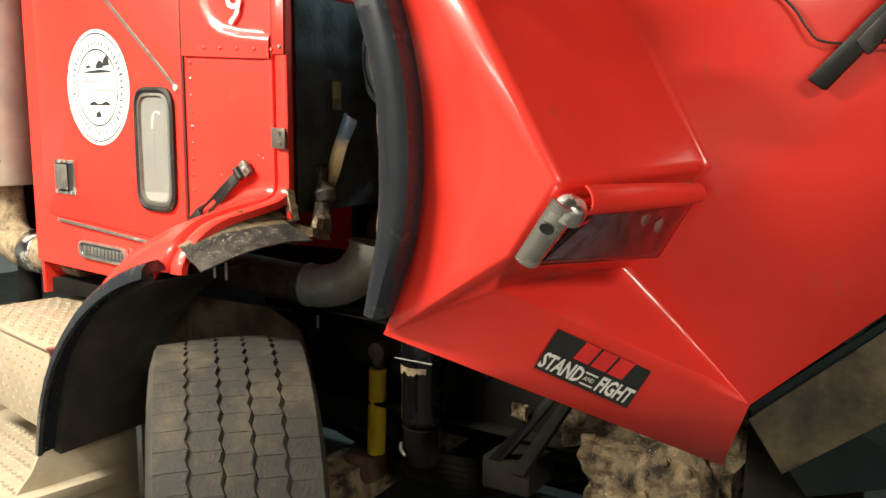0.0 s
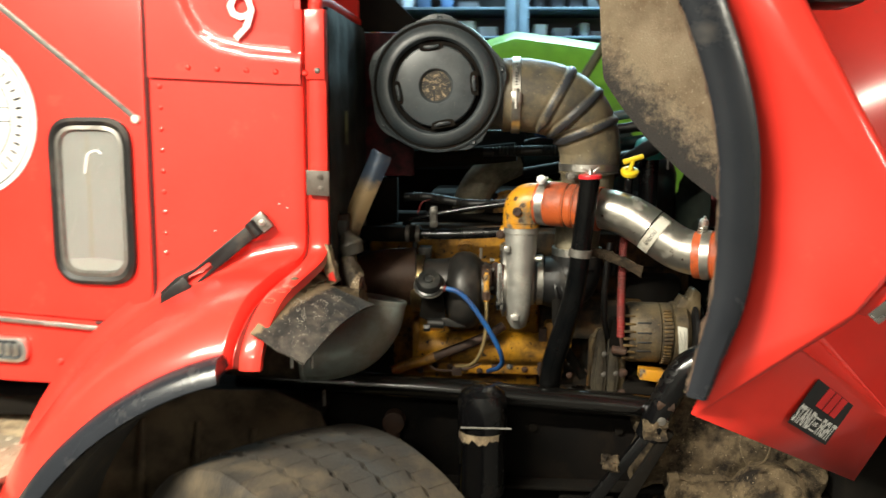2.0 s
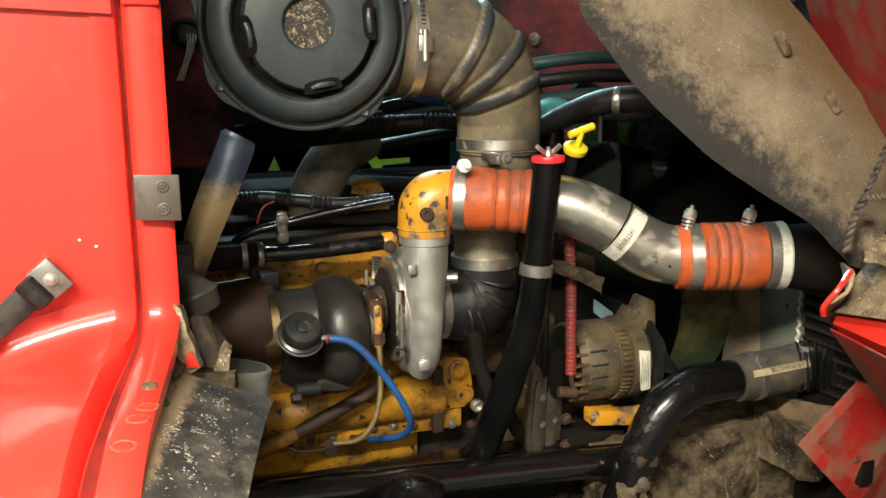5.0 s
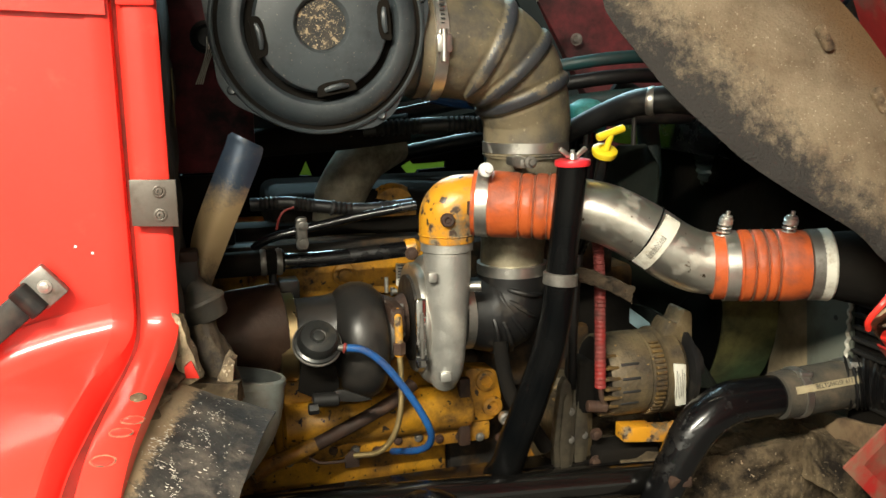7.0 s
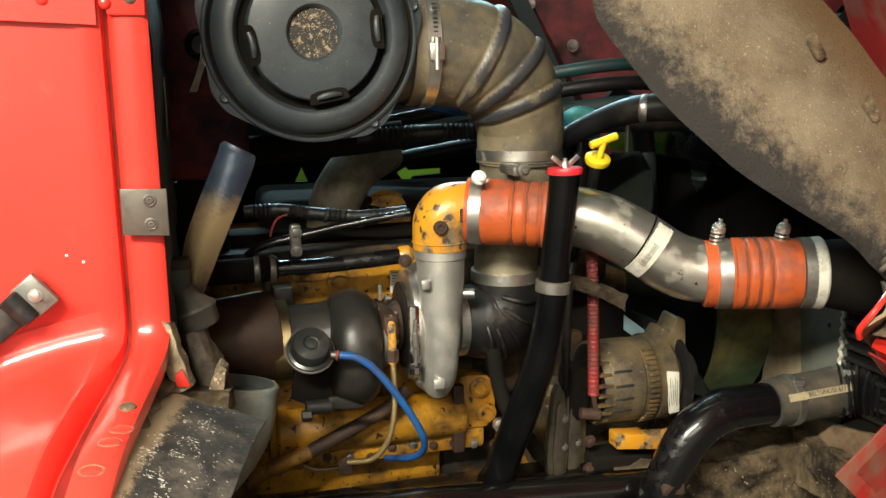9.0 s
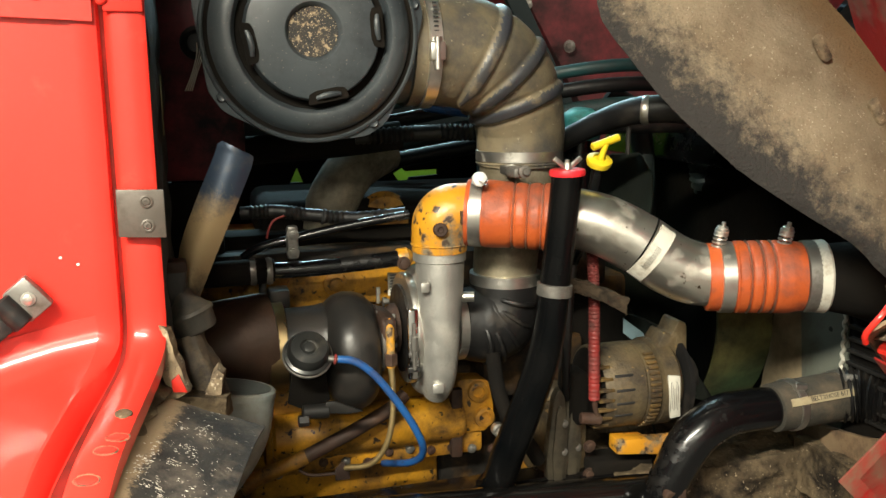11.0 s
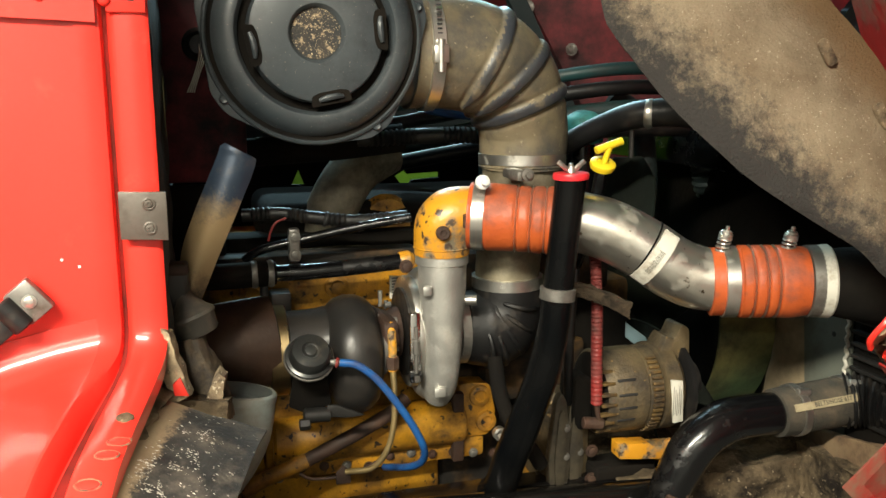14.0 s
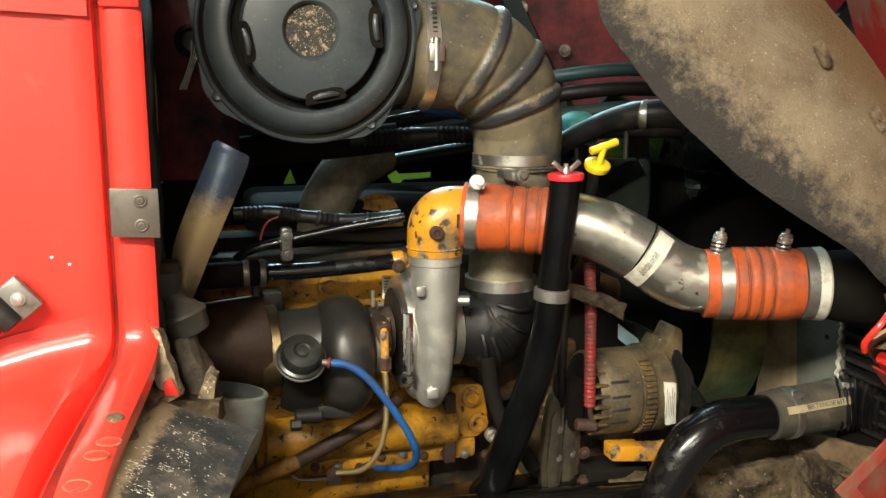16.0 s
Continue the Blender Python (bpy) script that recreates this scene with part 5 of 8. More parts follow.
part("lamp_brow", skin(brow, 0.004), RED, lamp, "rounded red lamp brow")
for f, g in ((0.40, 0.45), (0.62, 0.40), (0.8, 0.5)):
    c = HT * (1 - f) * (1 - g) + HRR * f * (1 - g) + HBR * (1 - f) * g + HLO * f * g
    part("reflector_facet", lathe([(0.026, 0), (0.016, 0.008), (0, 0.011)], c + nl * 0.004, nl, 8), STEEL, lamp)
# marker lamp high on the wing
mk = part("marker_lamp", box((-1.175, 1.16, 2.045), (-1.085, 1.27, 2.10), 0.012), RUBBER, hood, "small amber marker lamp")
part("amber_lens", box((-1.12, 1.17, 2.05), (-1.075, 1.262, 2.09), 0.012), AMBER, mk)
# hood latch strap on the side wall
st = part("hood_strap", slab([(-0.648, 1.606, 1.846), (-0.612, 1.606, 1.822), (-0.514, 1.606, 1.938), (-0.40, 1.606, 2.06), (-0.43, 1.606, 2.085), (-0.546, 1.606, 1.962)], (0, -0.022, 0), 0.006), RUBBER, hood, "black rubber hood strap")
part("strap_tongue", slab([(-0.565, 1.592, 1.918), (-0.54, 1.592, 1.888), (-0.46, 1.592, 1.98), (-0.485, 1.592, 2.01)], (0, -0.014, 0), 0.006), RUBBER, st)
part("stay_wire", sweep([(-0.86, 1.598, 2.13), (-0.701, 1.600, 2.003), (-0.655, 1.600, 1.945), (-0.619, 1.600, 1.918), (-0.50, 1.600, 1.915), (-0.40, 1.600, 1.93)], 0.0028, 6), INK, hood, "thin black wire")
# black sticker
ST, SR, SB, SL = Vector((-1.057, 1.338, 1.329)), Vector((-0.911, 1.515, 1.216)), Vector((-0.964, 1.518, 1.120)), Vector((-1.112, 1.340, 1.235))
un = (SR - ST).cross(SL - ST).normalized()
if un.y > 0:
    un = -un
stick = part("bumper_sticker", slab([p + un * 0.0045 for p in (ST, SR, SB, SL)], un * 0.0006, 0), INK, hood, "black rectangular sticker with red and white lettering")
c0 = (ST + SR + SB + SL) / 4
r0, u0 = (SR - ST).normalized(), (ST - SL).normalized()
red_line = c0 + u0 * 0.030 + r0 * 0.012 + un * 0.0056
for k in range(3):
    q = red_line + r0 * 0.047 * (k - 1)
    part("red_bar", slab([q - r0 * 0.025 - u0 * 0.024, q + r0 * 0.015 - u0 * 0.024, q + r0 * 0.023 + u0 * 0.024, q - r0 * 0.017 + u0 * 0.024], un * 0.0006, 0), REDINK, stick)
text_mesh("STAND", 0.056, basis(c0 - u0 * 0.028 - r0 * 0.070 + un * 0.0056, SR - ST, ST - SL), 0.0003, 0.60, WHITE, stick, bold=0.0016)
text_mesh("FIGHT", 0.056, basis(c0 - u0 * 0.028 + r0 * 0.075 + un * 0.0056, SR - ST, ST - SL), 0.0003, 0.60, WHITE, stick, bold=0.0016)
text_mesh("AND", 0.016, basis(c0 - u0 * 0.028 + r0 * 0.004 + un * 0.0056, SR - ST, ST - SL), 0.0003, 0.8, WHITE, stick)
for s in (-1, 1):
    q = c0 - u0 * (0.028 + s * 0.015) + r0 * 0.004 + un * 0.0052
    part("lettering_bar", slab([q - r0 * 0.017 - u0 * 0.002, q + r0 * 0.017 - u0 * 0.002, q + r0 * 0.017 + u0 * 0.002, q - r0 * 0.017 + u0 * 0.002], un * 0.0006, 0), WHITE, stick)

# ---- flap and cold-air hose behind the wing ----
t = thing("wing_flap", "stiff black flap flecked with pale paint behind the wing", "flap", (-2.15, 1.5, 1.3))
F_TL, F_L, F_B, F_R = Vector((-2.160, 1.685, 1.446)), Vector((-2.232, 1.352, 1.390)), Vector((-2.110, 1.325, 1.334)), Vector((-2.012, 1.675, 1.385))
rows = []
for i in range(9):
    f = i / 8
    a, b = F_L + (F_B - F_L) * f, F_TL + (F_R - F_TL) * f
    rows.append([a + (b - a) * (k / 10) + Vector((0, 0, 0.022 * math.sin(math.pi * (k / 10)) + 0.006 * noise.noise((f * 3, k * 0.3, 0)))) for k in range(11)])
part("sheet", skin(rows, 0.005), FLAP, t)
for k in range(2):
    part("stud", rod((-2.16 + 0.045 * k, 1.42, 1.345), (-2.16 + 0.045 * k, 1.42, 1.295), 0.004, 8), DULL, t)
bm = bmesh.new()
random.seed(31)
for k in range(1000):
    if k < 620:      # smeared cluster in the middle
        u_, w_ = random.gauss(0.42, 0.13), random.gauss(0.42, 0.10)
    elif k < 820:    # a second patch higher up
        u_, w_ = random.gauss(0.55, 0.08), random.gauss(0.70, 0.06)
    else:
        u_, w_ = random.uniform(0.03, 0.97), random.uniform(0.03, 0.97)
    if not (0.02 < u_ < 0.98 and 0.02 < w_ < 0.98) or noise.noise((u_ * 9, w_ * 14, 2.0)) < (0.02 if k < 820 else 0.15):
        continue
    a, b = F_L + (F_B - F_L) * u_, F_TL + (F_R - F_TL) * u_
    e1, e2 = (F_B - F_L).normalized(), (b - a).normalized()
    c = a + (b - a) * w_ + Vector((0, 0, 0.022 * math.sin(math.pi * w_) + 0.006 * noise.noise((u_ * 3, w_ * 3, 0)) + 0.0050))
    s_ = random.uniform(0.0003, 0.0010) * (1.5 if random.random() < 0.15 else 0.8)
    m_ = random.randrange(4, 7)
    bm.faces.new([bm.verts.new(c + (e1 * math.cos(2 * math.pi * q / m_) * random.uniform(0.6, 3.4) + e2 * math.sin(2 * math.pi * q / m_) * random.uniform(0.3, 1.1)) * s_) for q in range(m_)])
tagged(part("paint_fleck", bm, PAPER, t), kind="stuff")
# tan dirt caked between the flange and the flap's upper edge
rows = []
for k in range(25):
    f = k / 24
    p = Vector((-2.215, 1.46, 1.420)).lerp(Vector((-2.150, 1.72, 1.446)), f)
    j = 0.004 * noise.noise((f * 11, 0, 4.0))
    bulge = 0.016 * math.sin(math.pi * f)
    bulge -= 0.010 * (1 - f)
    rows.append([p + Vector((-0.012, 0.004, 0.008 + bulge)), p + Vector((-0.006, 0.0, 0.014 + j + bulge)), p + Vector((0.012 + 1.6 * j, 0, 0.005 + j + bulge)), p + Vector((0.026 + 2.2 * j, 0.0, -0.004 + bulge))])
part("edge_mud", skin(rows, 0.004), MUD, t, "tan dirt along the flap's upper edge")

t = thing("exhaust_downpipe", "dusty teal-grey exhaust elbow below the turbocharger", "exhaust pipe", (-2.15, 1.95, 1.05))
part("inlet_run", sweep([(-2.72, 1.90, 1.21), (-2.52, 1.91, 1.195), (-2.36, 1.925, 1.182), (-2.235, 1.94, 1.175)], 0.068, 28), mat("scorched_pipe_wrap", (0.045, 0.031, 0.020), 0.85, col2=(0.022, 0.016, 0.011), scale=14, dirt=(0.09, 0.066, 0.042), dirt_scale=12, dirt_at=0.58, bump=0.5, bump_scale=80, spec=0.2), t, "scorched brown pipe run")
part("elbow", sweep([(-2.255, 1.938, 1.176), (-2.19, 1.945, 1.178), (-2.11, 1.96, 1.203), (-2.058, 1.98, 1.260), (-2.040, 2.0, 1.318)], (0.072, 0.073, 0.074, 0.073, 0.070), 32), TEALPIPE, t)
part("pipe_rim", lathe([(0.069, -0.006), (0.076, -0.004), (0.076, 0.004), (0.07, 0.006)], (-2.255, 1.938, 1.176), (1, 0.1, 0.02), 36), TEALPIPE, t)
part("lip", lathe([(0.060, -0.01), (0.0705, -0.012), (0.0735, -0.004), (0.0750, 0.004), (0.0745, 0.010), (0.0715, 0.013), (0.0665, 0.012), (0.062, -0.02), (0, -0.02)], (-2.043, 2.002, 1.320), (0.16, 0.12, 1), 40), TEALPIPE, t, "rolled pipe lip")
# shallow dish whose dark colour paints the shade of an open bore
part("bore", lathe([(0.0, -0.016), (0.058, -0.010), (0.0655, 0.0085), (0.0662, 0.0128), (0.057, -0.006), (0.0, -0.013)], (-2.043, 2.002, 1.320), (0.16, 0.12, 1), 40), mat("shaded_bore", (0.125, 0.14, 0.135), 0.42, 0.3, col2=(0.07, 0.072, 0.066), scale=12, bump=0.2), t, "dark dish standing for the pipe's hollow bore")
part("rusty_outlet", lathe([(0.075, 0.0), (0.087, 0.004), (0.088, 0.02), (0.086, 0.09), (0.082, 0.14), (0.066, 0.175), (0.03, 0.19), (0, 0.192)], (-1.955, 2.17, 1.366), (-1, -0.10, -0.05), 44), mat("burnt_brown_iron", (0.065, 0.034, 0.020), 0.50, 0.3, col2=(0.036, 0.019, 0.012), scale=16, dirt=(0.05, 0.028, 0.016), dirt_scale=20, dirt_at=0.64, bump=0.3, bump_scale=90), t, "rusty brown exhaust outlet")
part("drain_stud", rod((-2.19, 1.90, 1.085), (-2.19, 1.90, 1.04), 0.005, 8), DULL, t)

t = thing("bracket_plate", "blued steel strap plate caked with tan dust", "bracket", (-2.1, 1.85, 1.4))
rows = []
EDGE = [((-2.047, 1.763), (-1.996, 1.742)), ((-2.054, 1.742), (-2.000, 1.722)), ((-2.082, 1.680), (-2.028, 1.660)), ((-2.108, 1.616), (-2.055, 1.599)), ((-2.118, 1.570), (-2.074, 1.555)), ((-2.130, 1.51), (-2.096, 1.505))]
left = smooth_line([(a[0], 0, a[1]) for a, b in EDGE], 4)
right = smooth_line([(b[0], 0, b[1]) for a, b in EDGE], 4)
for k, (l, r) in enumerate(zip(left, right)):
    kink = 0.010 * max(0.0, 1 - abs(k - 8) / 5)
    nip = 0.006 if k == 0 else 0.0
    rows.append([(l.x + (r.x - l.x) * f + nip * (1 - 2 * f), 1.872 - 0.013 * math.sin(math.pi * f) - kink * f, l.z + (r.z - l.z) * f) for f in (0, 0.12, 0.3, 0.5, 0.7, 0.88, 1)])
part("plate", skin(rows, 0.006), BLUED, t)
part("pivot", clod(box((-2.140, 1.828, 1.520), (-2.104, 1.862, 1.582), 0.006), 2, 0.003, 60, 5.0), IRON, t, "grimy pivot block")
part("pivot_cap", box((-2.140, 1.825, 1.574), (-2.103, 1.86, 1.592), 0.005), RUST, t, "rusty pivot cap")
part("pivot_cup", lathe([(0.015, -0.012), (0.018, 0.0), (0.030, 0.016), (0.036, 0.021), (0.037, 0.026), (0.034, 0.030), (0.032, 0.050), (0.029, 0.054), (0.02, 0.056)], (-2.112, 1.842, 1.533), (0.36, -0.1, -1), 28), mat("grimy_grey_rubber", (0.050, 0.045, 0.038), 0.5, dirt=(0.13, 0.105, 0.075), dirt_scale=18, dirt_at=0.58, bump=0.2), t, "grimy rubber cup")


part("foot_shaft", clod(lathe([(0.022, 0), (0.027, 0.03), (0.031, 0.06), (0.030, 0.10)], (-2.108, 1.828, 1.478), (0.28, -0.25, -1), 16), 2, 0.006, 55, 1.0), mat("oily_brown_mud", (0.050, 0.034, 0.020), 0.6, col2=(0.022, 0.016, 0.011), scale=20, dirt=(0.14, 0.105, 0.065), dirt_scale=26, dirt_at=0.62, bump=0.7, bump_scale=90), t, "mud-caked foot shaft")
part("foot_edge", clod(slab([(-2.141, 1.70, 1.530), (-2.133, 1.70, 1.524), (-2.125, 1.70, 1.491), (-2.111, 1.70, 1.437), (-2.138, 1.70, 1.424), (-2.143, 1.70, 1.473)], (0.006, 0.022, 0), 0), 5, 0.004, 50, 2.0), TAN, t, "tan mud on the foot")
part("foot_paint", slab([(-2.131, 1.692, 1.456), (-2.121, 1.692, 1.464), (-2.111, 1.692, 1.438), (-2.130, 1.692, 1.440)], (0.0, 0.006, 0), 0.001), RED, t, "bare red paint patch")
part("foot_wedge", clod(slab([(-2.094, 1.752, 1.403), (-2.071, 1.755, 1.447), (-2.061, 1.755, 1.437), (-2.071, 1.755, 1.394)], (0.004, 0.028, 0), 0), 4, 0.004, 50, 7.0), TAN, t, "tan mud wedge")
part("foot_base", clod(slab([(-2.165, 1.72, 1.425), (-2.06, 1.73, 1.412), (-2.05, 1.80, 1.395), (-2.15, 1.80, 1.41)], (0, 0, -0.03), 0), 6, 0.005, 40, 3.0), MUD, t, "muddy base under the foot")

# ---- air cleaner and intake ----
AC = Vector((-1.885, 1.962, 1.929))
t = thing("air_cleaner", "large round dark air cleaner with a dusty dished lid", "air cleaner", (-1.885, 2.2, 1.75))
part("canister", lathe([(0.150, 0.050), (0.160, 0.055), (0.160, 0.44), (0.15, 0.45)], AC, (0, 1, 0), 64), PLASTIC, t)
lid = part("lid", lathe([(0.0, 0.016), (0.036, 0.015), (0.042, 0.010), (0.0445, 0.002), (0.047, 0.0), (0.103, 0.0), (0.1075, 0.0018), (0.110, 0.008), (0.1115, 0.030), (0.115, 0.034), (0.120, 0.034), (0.1235, 0.028), (0.1265, 0.012), (0.131, 0.006), (0.138, 0.005), (0.151, 0.010), (0.161, 0.020), (0.1655, 0.030), (0.169, 0.034), (0.172, 0.030), (0.175, 0.026), (0.179, 0.028), (0.181, 0.036), (0.179, 0.050), (0.174, 0.056), (0.156, 0.060)], AC, (0, 1, 0), 96), PLASTIC, t)
# near-black ring on the groove's floor stands for the shade down there
part("groove_grime", lathe([(0.1105, 0.0295), (0.1125, 0.027), (0.1225, 0.0270), (0.1245, 0.0245), (0.1245, 0.030)], AC, (0, 1, 0), 80), GRIME_SHADE, lid, "black ring painting shade into the lid's groove")
part("rim_grime", lathe([(0.1655, 0.0295), (0.1675, 0.0300), (0.1705, 0.0300), (0.1725, 0.0285), (0.1725, 0.0305)], AC, (0, 1, 0), 80), GRIME_SHADE, lid)
part("lid_dimple_dust", lathe([(0.0, 0.0155), (0.025, 0.0150), (0.037, 0.0138), (0.0405, 0.0108), (0.0408, 0.0118)], AC - Vector((0, 0.001, 0)), (0, 1, 0), 32), mat("gravelly_dust", (0.030, 0.031, 0.031), 0.95, col2=(0.055, 0.047, 0.038), scale=40, dirt=(0.33, 0.25, 0.155), dirt_scale=75, dirt_at=0.575, dirt_soft=0.035, speck=((0.50, 0.40, 0.26), 420, 0.65), bump=0.7, bump_scale=260), lid, "gravelly dust in the lid's dimple")
for ang in (4, 97, 191, 281):
    a = radians(ang)
    d = Vector((math.cos(a), 0, math.sin(a)))
    n = Vector((-d.z, 0, d.x))
    c = AC + d * 0.104 + Vector((0, -0.0012, 0))
    part("clip_slot", slab([c + n * s + d * r for s, r in rounded([(-0.031, -0.007), (-0.018, -0.011), (0.018, -0.011), (0.031, -0.007), (0.034, 0.010), (-0.034, 0.010)], 0.004, 3)], (0, 0.006, 0), 0), GRIME_SHADE, lid, "dark notch in the lid")
    part("lid_clip", sweep([c + n * -0.020 + d * 0.001 + Vector((0, -0.001, 0)), c + n * -0.008 + d * -0.001 + Vector((0, -0.004, 0)), c + n * 0.008 + d * -0.001 + Vector((0, -0.004, 0)), c + n * 0.020 + d * 0.001 + Vector((0, -0.001, 0))], (0.0035, 0.005, 0.005, 0.0035), 8), PLASTIC, lid)
for ang in (-56, 15, 88, 160, 215):
    a = radians(ang)
    d = Vector((math.cos(a), 0, math.sin(a)))
    n = Vector((-d.z, 0, d.x))
    c = AC + d * 0.174 + Vector((0, 0.034, 0))
    part("lug", slab([c + n * s + d * r for s, r in rounded([(-0.085, -0.016), (0.085, -0.016), (0.020, 0.019), (-0.020, 0.019)], 0.012)], (0, 0.016, 0), 0.003), PLASTIC, lid)
    part("lug_bolt", lathe([(0.0085, 0), (0.008, 0.004), (0.006, 0.006), (0.0035, 0.0045), (0, 0.0045)], c + d * 0.007, (0, -1, 0), 16), PLASTIC, lid)
part("outlet", lathe([(0.098, 0), (0.098, 0.12)], (-1.80, 2.11, 1.908), (1, 0, 0), 40), PLASTIC, t)
part("mount_band", lathe([(0.160, 0.20), (0.163, 0.204), (0.163, 0.246), (0.160, 0.25)], AC, (0, 1, 0), 64), DULL, t)

EL = [(-1.705, 2.11, 1.908), (-1.64, 2.112, 1.908), (-1.555, 2.122, 1.893), (-1.487, 2.145, 1.848), (-1.449, 2.168, 1.768), (-1.447, 2.172, 1.685)]
ER = [0.104, 0.104, 0.103, 0.097, 0.090, 0.086]
t = thing("intake_elbow", "dusty brown ribbed rubber intake elbow with steel clamps", "hose", (-1.45, 2.15, 1.68))
RIBLINES = [(Vector(p), Vector(q)) for p, q in (((-1.610, 1.795), (-1.492, 2.012)), ((-1.580, 1.782), (-1.408, 1.940)), ((-1.566, 1.766), (-1.366, 1.846)))]


def rib_gap(co):
    """Distance from the nearest rib's line, seen along the rib's plane, and whether within its length."""
    best = 9.0
    for p, q in RIBLINES:
        d = (q - p)
        r = Vector((co.x, co.z)) - p
        f = r.dot(d) / d.length_squared
        if f > 0.05:
            best = min(best, abs(d.x * r.y - d.y * r.x) / d.length + 0.06 * max(0.0, 0.16 - f))
    return best


bm = sweep(EL, ER, 110, 30)
bm.normal_update()
core = smooth_line(EL, 30)
for v in bm.verts:
    c = min(core, key=lambda q: (q - v.co).length_squared)
    g = rib_gap(v.co)
    out = (v.co - c).normalized()
    v.co += out * (0.0065 * math.exp(-(g / 0.0120) ** 4) - 0.0020 * math.exp(-((g - 0.016) / 0.005) ** 2))
elbow = part("rubber_elbow", bm, INTAKE, t)
elbow.data.materials.append(RIB)
for f in elbow.data.polygons:
    if rib_gap(f.center + ORIGIN[elbow]) < 0.0105:
        f.material_index = 1
clampm = lathe([(0.105, -0.012), (0.1085, -0.011), (0.1085, 0.011), (0.105, 0.012)], (-1.667, 2.11, 1.908), (1, 0, 0), 48)
cl = part("inlet_clamp", clampm, STEEL, t, "bright worm-drive clamp")
part("worm_screw", rod((-1.667, 1.999, 1.925), (-1.667, 1.999, 1.868), 0.007, 12), STEEL, cl)
part("worm_housing", box((-1.681, 1.993, 1.884), (-1.653, 2.012, 1.916), 0.004), STEEL, cl)
for k in range(9):
    part("band_slot", box((-1.671, 2.0045 + 0.0006 * k * k * 0.4, 1.925 + 0.008 * k), (-1.663, 2.008 + 0.0006 * k * k * 0.4, 1.928 + 0.008 * k), 0), INK, cl)
part("lower_clamp", lathe([(0.083, -0.011), (0.0885, -0.010), (0.0885, 0.010), (0.083, 0.011)], (-1.447, 2.172, 1.703), (0, 0, 1), 48), STEEL, t, "bright steel band")
part("cuff", lathe([(0.085, -0.004), (0.089, 0), (0.085, 0.004)], (-1.447, 2.172, 1.688), (0, 0, 1), 48), INTAKE, t)

t = thing("compressor_inlet_pipe", "steel intake pipe with a black ribbed rubber elbow", "pipe", (-1.47, 2.17, 1.25))
part("steel_pipe", sweep([(-1.450, 2.172, 1.700), (-1.452, 2.172, 1.64), (-1.468, 2.172, 1.56), (-1.476, 2.172, 1.48), (-1.476, 2.172, 1.43)], (0.078, 0.077, 0.068, 0.066, 0.066), 36), mat("oil_dusted_pipe", (0.36, 0.32, 0.23), 0.42, 0.6, col2=(0.20, 0.17, 0.11), scale=14, dirt=(0.09, 0.07, 0.045), dirt_scale=12, dirt_at=0.55, bump=0.15), t)
part("pipe_band", lathe([(0.070, -0.012), (0.0735, -0.011), (0.0735, 0.011), (0.070, 0.012)], (-1.476, 2.172, 1.452), (0, 0, 1), 40), STEEL, t)
RE = [(-1.476, 2.172, 1.45), (-1.478, 2.172, 1.40), (-1.495, 2.172, 1.365), (-1.53, 2.172, 1.357), (-1.575, 2.172, 1.36)]
part("rubber_elbow", sweep(RE, (0.072, 0.076, 0.084, 0.082, 0.072), 36, 7), RUBBER, t, "black ribbed rubber elbow")
for k, (a, b) in enumerate(((-1.42, 1.40), (-1.43, 1.345), (-1.455, 1.30), (-1.49, 1.278), (-1.525, 1.276))):
    hub = Vector((-1.555, 0, 1.43))
    pts = []
    for j in range(11):
        w = math.pi * j / 10
        f = 0.22 + 0.78 * (0.5 - 0.5 * math.cos(w))
        pts.append((hub.x + (a - hub.x) * f, 2.172 - 0.082 * math.sin(w), hub.z + (b - hub.z) * f))
    part("rib", sweep(pts, 0.0055, 8, 3), RUBBER, t)
part("inlet_band", lathe([(0.072, -0.010), (0.076, -0.009), (0.076, 0.009), (0.072, 0.010)], (-1.585, 2.172, 1.362), (1, 0, 0), 40), STEEL, t, "bright steel band")

# ---- turbocharger ----
TC = Vector((0, 2.172, 1.362))
t = thing("turbocharger", "turbocharger with pale compressor and dark turbine housing", "turbocharger", (-1.75, 2.17, 1.22))
# compressor volute with a rising outlet
comp = lathe([(0.055, -0.046), (0.075, -0.045)] + [(0.101 + 0.035 * math.cos(a), -0.033 * math.cos(a + math.pi / 2) * -1) for a in [radians(v) for v in range(-110, 111, 20)]] + [(0.07, 0.048), (0.055, 0.054)], (-1.650, TC.y, TC.z - 0.007), (1, 0, 0), 56)
part("compressor_housing", comp, CAST, t, "pale cast aluminium compressor housing")
part("compressor_outlet", sweep([(-1.648, 2.100, 1.245), (-1.647, 2.078, 1.280), (-1.646, 2.073, 1.335), (-1.645, 2.074, 1.40), (-1.644, 2.077, 1.47), (-1.644, 2.080, 1.535)], (0.026, 0.032, 0.036, 0.040, 0.045, 0.0475), 32), CAST, t, "pale cast aluminium outlet")
part("outlet_collar", lathe([(0.047, -0.014), (0.0505, -0.012), (0.0505, 0.012), (0.048, 0.014)], (-1.644, 2.080, 1.529), (0, 0, 1), 36), CAST, t)
part("casting_pad", box((-1.671, 2.040, 1.262), (-1.647, 2.052, 1.282), 0.004), CAST, t)
part("casting_pad", box((-1.694, 2.031, 1.464), (-1.676, 2.046, 1.484), 0.004), CAST, t)
part("speed_sensor_boss", rod((-1.62, 2.075, 1.443), (-1.580, 2.062, 1.443), 0.010, 14), STEEL, t)
